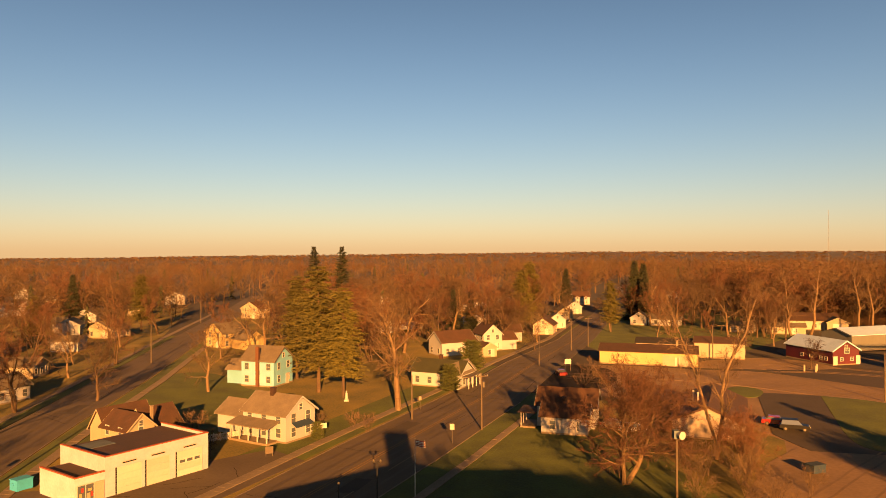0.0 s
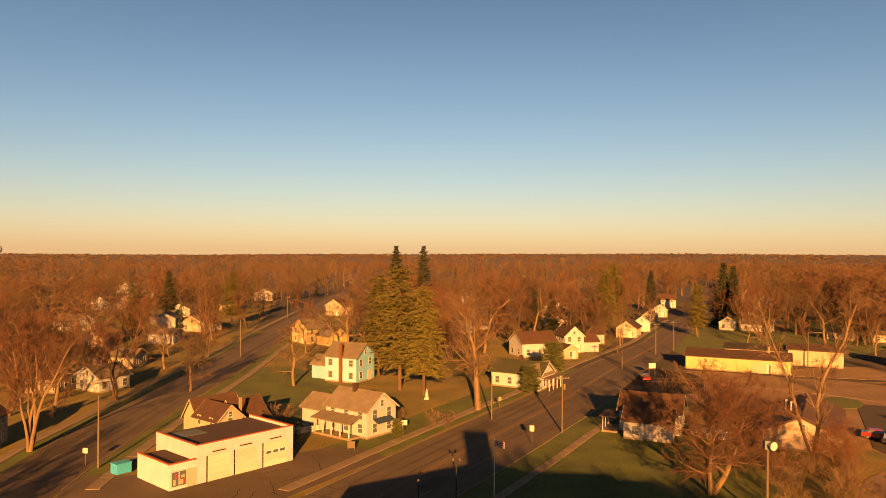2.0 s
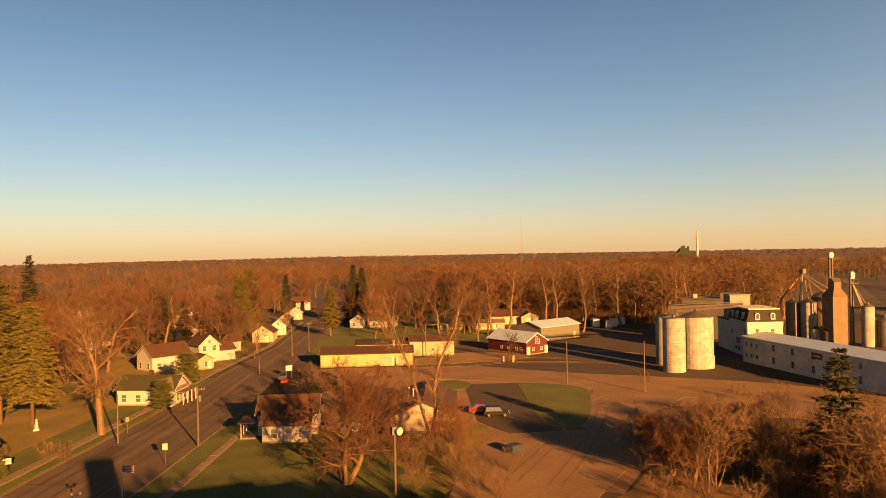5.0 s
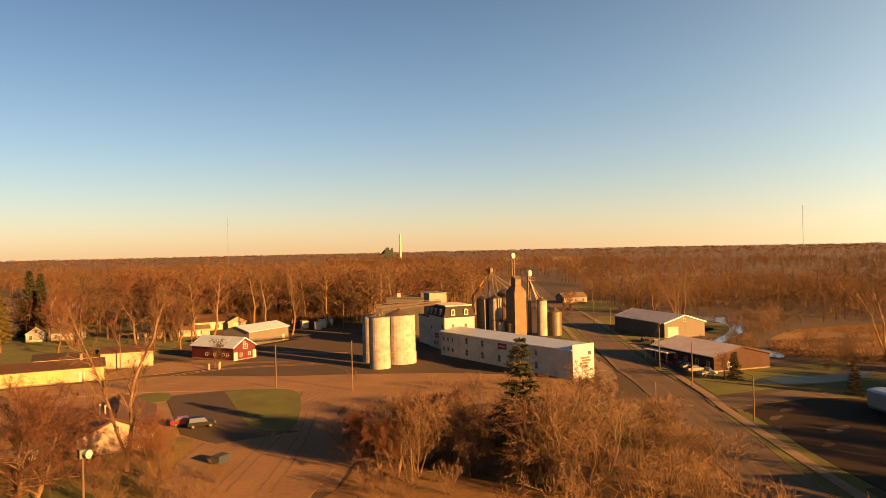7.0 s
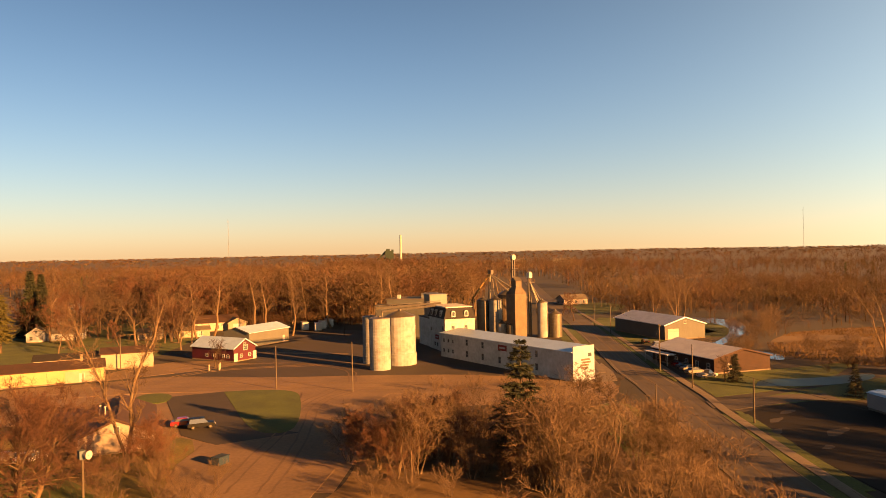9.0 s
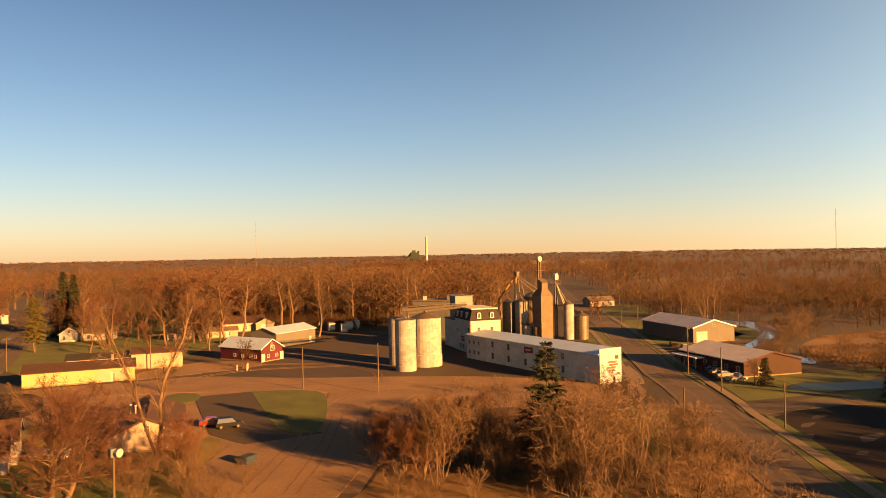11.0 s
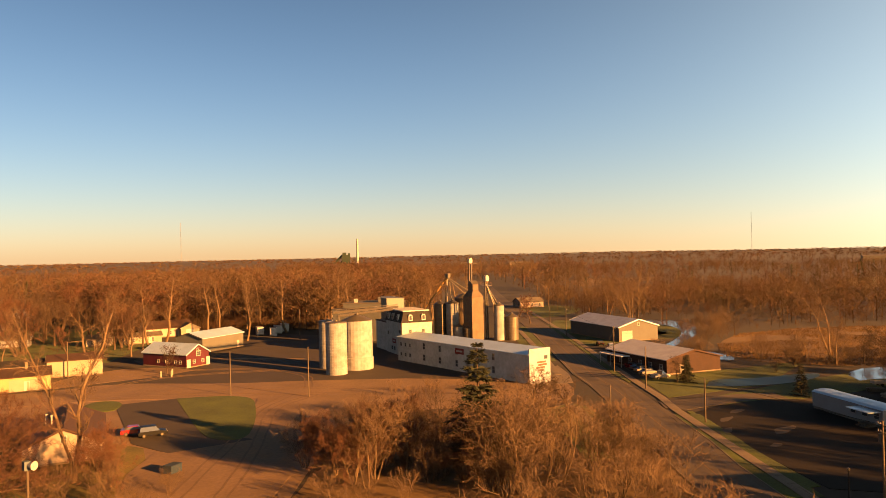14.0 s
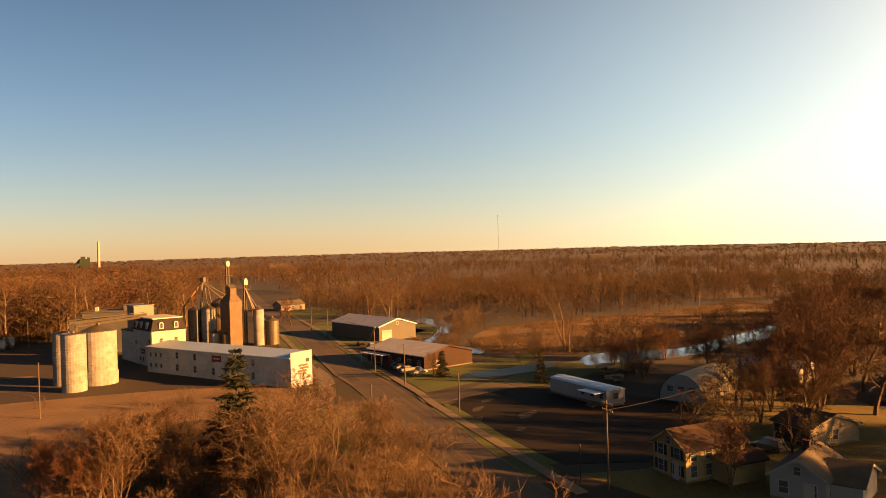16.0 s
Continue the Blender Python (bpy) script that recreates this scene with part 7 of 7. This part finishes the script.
# ---- poles, lamps and cars ----
def pole(x, y, h, label, arms=1, turn=0, lean=0.0, box=False, name="utility_pole"):
    p = thing(name, pose(x, y, 0, lean, 0, turn), label, "utility pole", "utility poles")
    part("mast", Geo().tube((0, 0, -0.4), (0, 0, h), 0.15, 0.10, 9), "wood", p)
    for k in range(arms):
        z = h - 0.5 - 0.8 * k
        arm = part("crossarm", Geo().box(-1.1, -0.2, z - 0.06, 1.1, -0.09, z + 0.06), "wood", p)
        for q in (-1.0, -0.55, 0.55, 1.0):
            part("insulator", Geo().tube((q, -0.14, z + 0.06), (q, -0.14, z + 0.24), 0.045, 0.03, 6), "trim", arm)
    if box:
        part("transformer", Geo().tube((0.35, 0, h - 2.3), (0.35, 0, h - 1.4), 0.25, n=12), "steel", p)
    return p


POLES = [(6.4, 119.5, 9.2, 1, 20, True), (-5.2, 126.9, 7.6, 0, 0, False), (84.5, 140.6, 9.2, 0, 0, False), (93.3, 125.0, 10.4, 0, 40, False), (104.0, 60.5, 7.6, 0, 0, False), (119.6, 51.8, 7.4, 0, 0, False),
         (-75.7, 192.1, 10.0, 0, 0, False), (-55.5, 91.8, 9.5, 0, 0, False), (87.5, 18.9, 10.6, 2, 45, True), (141.0, 73.6, 9.0, 0, 0, False), (156.5, 89.8, 11.0, 1, 45, True), (214, 141, 9.6, 1, 45, False),
         (232, 160, 9.4, 1, 45, False), (24.5, 186, 9.0, 1, 20, False), (44.0, 222, 9.0, 1, 20, False), (37.5, 214, 9.0, 1, 20, False), (72, 196, 9.0, 0, 0, False), (98, 345, 9.0, 1, 20, False), (94, 316, 9.0, 1, 20, False), (-98, 300, 9.5, 1, 0, False), (155, 212, 11, 0, 0, False), (260, 210, 9.0, 0, 0, False)]
for x, y, h_, arms, turn, box in POLES:
    pole(x, y, h_, "weathered wooden utility pole" + (" with transformer" if box else ""), arms, turn, box=box)


def wire(a, b, sag=0.8):
    """One sagging wire as a single swept tube."""
    a, b, g, n = Vector(a), Vector(b), Geo(), 10
    side = Vector((b.y - a.y, a.x - b.x, 0)).normalized()
    for k in range(n + 1):
        c = a.lerp(b, k / n) - Vector((0, 0, sag * 4 * (k / n) * (1 - k / n)))
        g.v += [tuple(c + Vector((0, 0, 0.025))), tuple(c + side * 0.022 - Vector((0, 0, 0.013))), tuple(c - side * 0.022 - Vector((0, 0, 0.013)))]
    for k in range(n):
        for q in range(3):
            g.f.append((3 * k + q, 3 * k + (q + 1) % 3, 3 * k + 3 + (q + 1) % 3, 3 * k + 3 + q))
    g.f += [(2, 1, 0), (3 * n, 3 * n + 1, 3 * n + 2)]
    single("overhead_wire", g, "black", "thin black overhead wire", "wire", group="overhead wires")


wire((87.5, 18.9, 10.2), (139.5, 82.5, 8.8))
wire((87.5, 18.9, 9.4), (150, 5, 5.0))
wire((6.4, 119.5, 8.8), (24.5, 186, 8.6))
wire((24.5, 186, 8.6), (44, 222, 8.6))
wire((139.5, 82.5, 8.8), (156.5, 89.8, 10.4))
wire((156.5, 89.8, 10.4), (214, 141, 9.2))

s = thing("warning_siren", pose(26.2, 82.4, 0), "white warning siren horn on a tall pole", "siren")
part("mast", Geo().tube((0, 0, -0.4), (0, 0, 8.4), 0.16, 0.12, 9), "wood", s)
part("box", Geo().box(-0.4, -0.35, 8.0, 0.2, 0.35, 8.9), "bluetarp", s)
part("horn", Geo().tube((0.0, -0.2, 8.5), (0.35, -0.95, 8.5), 0.2, 0.46, 18).tube((0.34, -0.93, 8.5), (0.38, -1.02, 8.5), 0.14, 0.1, 10), "trim", s, "white round horn")

s = thing("flagpole", pose(-3.2, 86.8, 0), "white flagpole with a striped flag", "flagpole")
part("mast", Geo().tube((0, 0, -0.3), (0, 0, 7.0), 0.07, 0.04, 8), "trim", s)
g, n = Geo(), 8
for k in range(n + 1):
    x, y = 0.06 + 1.15 * k / n, 0.12 * math.sin(k * 1.1)
    g.v += [(x, y, 6.75 - 0.12 * k / n), (x, y, 6.05 - 0.25 * k / n)]
g.f += [(2 * k, 2 * k + 1, 2 * k + 3, 2 * k + 2) for k in range(n)]
fl = part("flag", g, "trim", s)
for b in range(4):
    g = Geo()
    for k in range(n + 1):
        x, y = 0.06 + 1.15 * k / n, 0.12 * math.sin(k * 1.1) - 0.012
        z0, z1 = 6.75 - 0.12 * k / n, 6.05 - 0.25 * k / n
        g.v += [(x, y, z0 + (z1 - z0) * (b * 0.25 + 0.02)), (x, y, z0 + (z1 - z0) * (b * 0.25 + 0.14))]
    g.f += [(2 * k, 2 * k + 1, 2 * k + 3, 2 * k + 2) for k in range(n)]
    part("stripe", g, "redpaint", fl)


def street_lamp(x, y, h, heads, label):
    s = thing("street_lamp", pose(x, y, 0), label, "street lamp", "street lamps")
    part("mast", Geo().tube((0, 0, -0.3), (0, 0, h), 0.09, 0.06, 8), "black", s)
    for q in heads:
        part("head", Geo().tube((q, 0, h), (q, 0, h + 0.18), 0.1, 0.17, 10).tube((q, 0, h + 0.18), (q, 0, h + 0.36), 0.17, 0.04, 10), "steel", s)
    if len(heads) > 1:
        part("arm", Geo().box(min(heads), -0.04, h - 0.08, max(heads), 0.04, h), "black", s)
    return s


street_lamp(-7.6, 86.0, 4.4, (-0.4, 0.4), "dark post lamp with two pale heads")
street_lamp(88.9, 22.6, 4.4, (0,), "dark post lamp with pale globe beside the lot")
street_lamp(-11.8, 84, 2.4, (0,), "dark post lamp by the street")


def car(x, y, turn, paint, label, kind="car", length=4.5):
    c = thing(kind, pose(x, y, 0.06, 0, 0, turn), label, kind, "parked cars")
    hl, w = length / 2, 0.9
    tall = kind in ("van", "suv", "pickup")
    side = [(-hl, 0.35), (-hl, 0.85), (-hl * 0.92, 1.0), (hl * 0.45, 1.02), (hl * 0.95, 0.85), (hl, 0.6), (hl, 0.35)]
    if kind == "pickup":
        side[2] = (-hl * 0.98, 1.1)
    g = Geo()
    i = len(side)
    g.v += [(a, -w, b) for a, b in side] + [(a, w, b) for a, b in side]
    g.f += [tuple(range(i)), tuple(reversed(range(i, 2 * i)))] + [(k, k + i, (k + 1) % i + i, (k + 1) % i) for k in range(i)]
    part("body", g, paint, c)
    top = 1.75 if tall else 1.45
    back = -hl * 0.9 if tall and kind != "pickup" else (-hl * 0.1 if kind == "pickup" else -hl * 0.72)
    a = [(back, 1.0), (hl * 0.48, 1.0), (hl * 0.2, top - 0.05), (back + (0.15 if tall else 0.5), top - 0.05)]
    g = Geo()
    g.v += [(p, -w * 0.96, q) for p, q in a[:2]] + [(p, -w * 0.78, q) for p, q in a[2:]] + [(p, w * 0.96, q) for p, q in a[:2]] + [(p, w * 0.78, q) for p, q in a[2:]]
    g.f += [(0, 1, 2, 3), (7, 6, 5, 4)] + [(k, k + 4, (k + 1) % 4 + 4, (k + 1) % 4) for k in range(4)]
    part("cabin_glass", g, "pane", c)
    part("roof", Geo().box(a[3][0] - 0.05, -w * 0.8, top - 0.05, a[2][0] + 0.05, w * 0.8, top + 0.03), paint, c)
    for fx in (-0.62, 0.62):
        for s in (-1, 1):
            wh = part("wheel", Geo().tube((fx * hl, s * 0.72, 0.33), (fx * hl, s * 0.93, 0.33), 0.33, n=14), "black", c)
            part("rim", Geo().tube((fx * hl, s * 0.93, 0.33), (fx * hl, s * 0.945, 0.33), 0.2, n=10), "steel", wh)
    for s in (-0.6, 0.6):
        part("headlight", Geo().box(hl - 0.08, s - 0.18, 0.62, hl + 0.01, s + 0.18, 0.8), "trim", c)
        part("tail_light", Geo().box(-hl - 0.01, s - 0.15, 0.7, -hl + 0.06, s + 0.15, 0.88), "redpaint", c)
    return c


for x, y, turn, paint, label, kind in (
    (55.3, 122.0, -24, "carred", "red car parked beside a black one", "car"), (56.6, 118.4, -20, "carblack", "black sport utility vehicle", "suv"),
    (27.6, 171.0, 95, "carred", "bright red car on the dark corner pad", "car"),
    (163.0, 86.8, -30, "carblue", "dark blue car at the brick building", "car"), (160.2, 84.2, -30, "carsilver", "silver car at the brick building", "car"), (157.2, 81.4, -30, "carsilver", "silver sedan at the brick building", "car"),
    (165.6, 89.4, -30, "carred", "red car at the brick building", "car"), (154.6, 77.2, -20, "carwhite", "white pickup beside the brick wall", "pickup"), (198.5, 118.6, 40, "carblack", "black car on the mill street", "car"), (192.5, 111.5, 40, "carwhite", "white van on the verge", "van"), (188.5, 107.0, 40, "carwhite", "white car on the verge", "car"),
    (183, 88, 10, "carblack", "dark car behind the brick building", "car"), (186, 82, 30, "carblack", "dark pickup behind the brick building", "pickup"),
    (110.5, 1.8, 60, "carsilver", "silver van before the garage", "van"), (30.5, 117.5, 20, "carwhite", "pale car between the houses", "car"), (28.0, 120.0, 20, "carsilver", "silver car between the houses", "car"),
    (134.0, 282.0, 10, "carblack", "dark car by the wood", "car"),
):
    car(x, y, turn, paint, label, kind)

single("waste_container", Geo().box(-1.0, -0.7, 0.15, 1.0, 0.7, 1.15).box(-1.05, -0.75, 1.15, 1.05, 0.75, 1.25).box(-0.3, -0.72, 0.5, 0.4, -0.7, 0.95), "bluepaint", "dark blue waste container on the gravel", "dumpster", pose(48.5, 95.8, 0, 0, 0, 20))
for x, y in ((86.5, 176.0), (88.5, 174.5), (90.0, 177.0)):
    single("bollard", Geo().tube((0, 0, -0.2), (0, 0, 1.5), 0.22, n=10).tube((0, 0, 1.5), (0, 0, 1.6), 0.22, 0.1, 10), "cream", "cream painted steel bollard", "bollard", pose(x, y, 0), group="bollards")
for x, y, turn in ((157.5, 240.6, 65), (158.5, 233.3, 60), (164.3, 238.8, 65), (170.9, 243.8, 70)):
    single("box_trailer", Geo().box(-2.4, -1.2, 0.7, 2.4, 1.2, 3.0).box(-2.5, -1.25, 3.0, 2.5, 1.25, 3.1).tube((-1.2, -1.3, 0.4), (-1.2, 1.3, 0.4), 0.4, n=12).tube((1.2, -1.3, 0.4), (1.2, 1.3, 0.4), 0.4, n=12), "carwhite", "white box trailer parked by the wood", "trailer", pose(x, y, 0, 0, 0, turn), group="box trailers")

# statue on the lawn
g = Geo().box(-0.45, -0.45, -0.2, 0.45, 0.45, 0.35).lathe([(0.34, 0.35), (0.30, 0.9), (0.24, 1.35), (0.27, 1.5), (0.12, 1.62), (0.16, 1.75), (0.15, 1.9), (0.05, 2.0)], 12)
single("garden_statue", g, "trim", "small white stone statue on the lawn under the pines", "statue", pose(-18.5, 142.7, 0))

# church behind the trees
h = house((-25.0, 258.0), (-17.5, 257.0), 15.0, 4.2, 7.4, "y", "white", "greyroof", "small white church with a pointed belfry", (1.8,), 0, 3, False, "church", door_at=0.5)
part("belfry", Geo().box(2.6, 0.6, 5.6, 4.8, 2.8, 9.4), "white", h)
g = Geo()
g.v += [(2.4, 0.4, 9.4), (5.0, 0.4, 9.4), (5.0, 3.0, 9.4), (2.4, 3.0, 9.4), (3.7, 1.7, 13.2)]
g.f += [(0, 1, 4), (1, 2, 4), (2, 3, 4), (3, 0, 4), (3, 2, 1, 0)]
part("spire", g, "white", h)

# picket fence
f = thing("picket_fence", site((-36.5, 111.5), (-30.8, 115.5)), "white picket fence beside the farmhouse", "fence")
for k in range(8):
    part("post", Geo().box(k * 1.0 - 0.06, -0.06, -0.2, k * 1.0 + 0.06, 0.06, 1.3), "trim", f)
for z in (0.35, 0.95):
    part("rail", Geo().box(0, -0.03, z, 7, 0.03, z + 0.1), "trim", f)
for k in range(46):
    part("picket", Geo().box(0.08 + k * 0.15, -0.055, 0.12, 0.17 + k * 0.15, -0.032, 1.15), "trim", f)


def sign(x, y, turn, h, w, bh, mat, label, posts=1):
    s = thing("road_sign", pose(x, y, 0, 0, 0, turn), label, "sign", "street signs")
    for k in range(posts):
        q = 0 if posts == 1 else (-w / 2 + 0.1 if k == 0 else w / 2 - 0.1)
        part("post", Geo().tube((q, 0, -0.3), (q, 0, h), 0.05, n=6), "steel", s)
    part("board", Geo().box(-w / 2, -0.08, h - bh, w / 2, -0.05, h), mat, s)


sign(1.5, 111.0, -10, 3.0, 0.7, 0.9, "trim", "small white street sign on a post")
sign(-18.5, 113.5, 10, 2.6, 1.5, 0.8, "trim", "white shop sign on a post", 1)
sign(-24.5, 104.5, 20, 1.4, 1.1, 1.0, "wood", "low wooden board sign", 2)
sign(30.2, 177.0, 10, 3.0, 1.6, 1.2, "trim", "pale roadside sign on two posts", 2)
sign(-57.8, 92.6, 0, 2.4, 0.7, 0.7, "trim", "small white street sign on a post")
sign(-4.0, 134, 0, 2.6, 0.5, 0.7, "steel", "back of a small street sign")


# slabs of the concrete walks, each a piece of its walk
slab = Geo().box(-0.735, -0.85, -0.05, 0.735, 0.85, 0.03).mesh("slab", M["concrete"])
srng = random.Random(12)
for bed, x, y, turn, sx, sy in SLABS:
    part("slab", slab, "", bed, at=Matrix.Translation((x, y, 0.09 + srng.uniform(-0.012, 0.012))) @ Matrix.Rotation(radians(turn), 4, "Z") @ Matrix.Diagonal((sx, sy, 1, 1)))
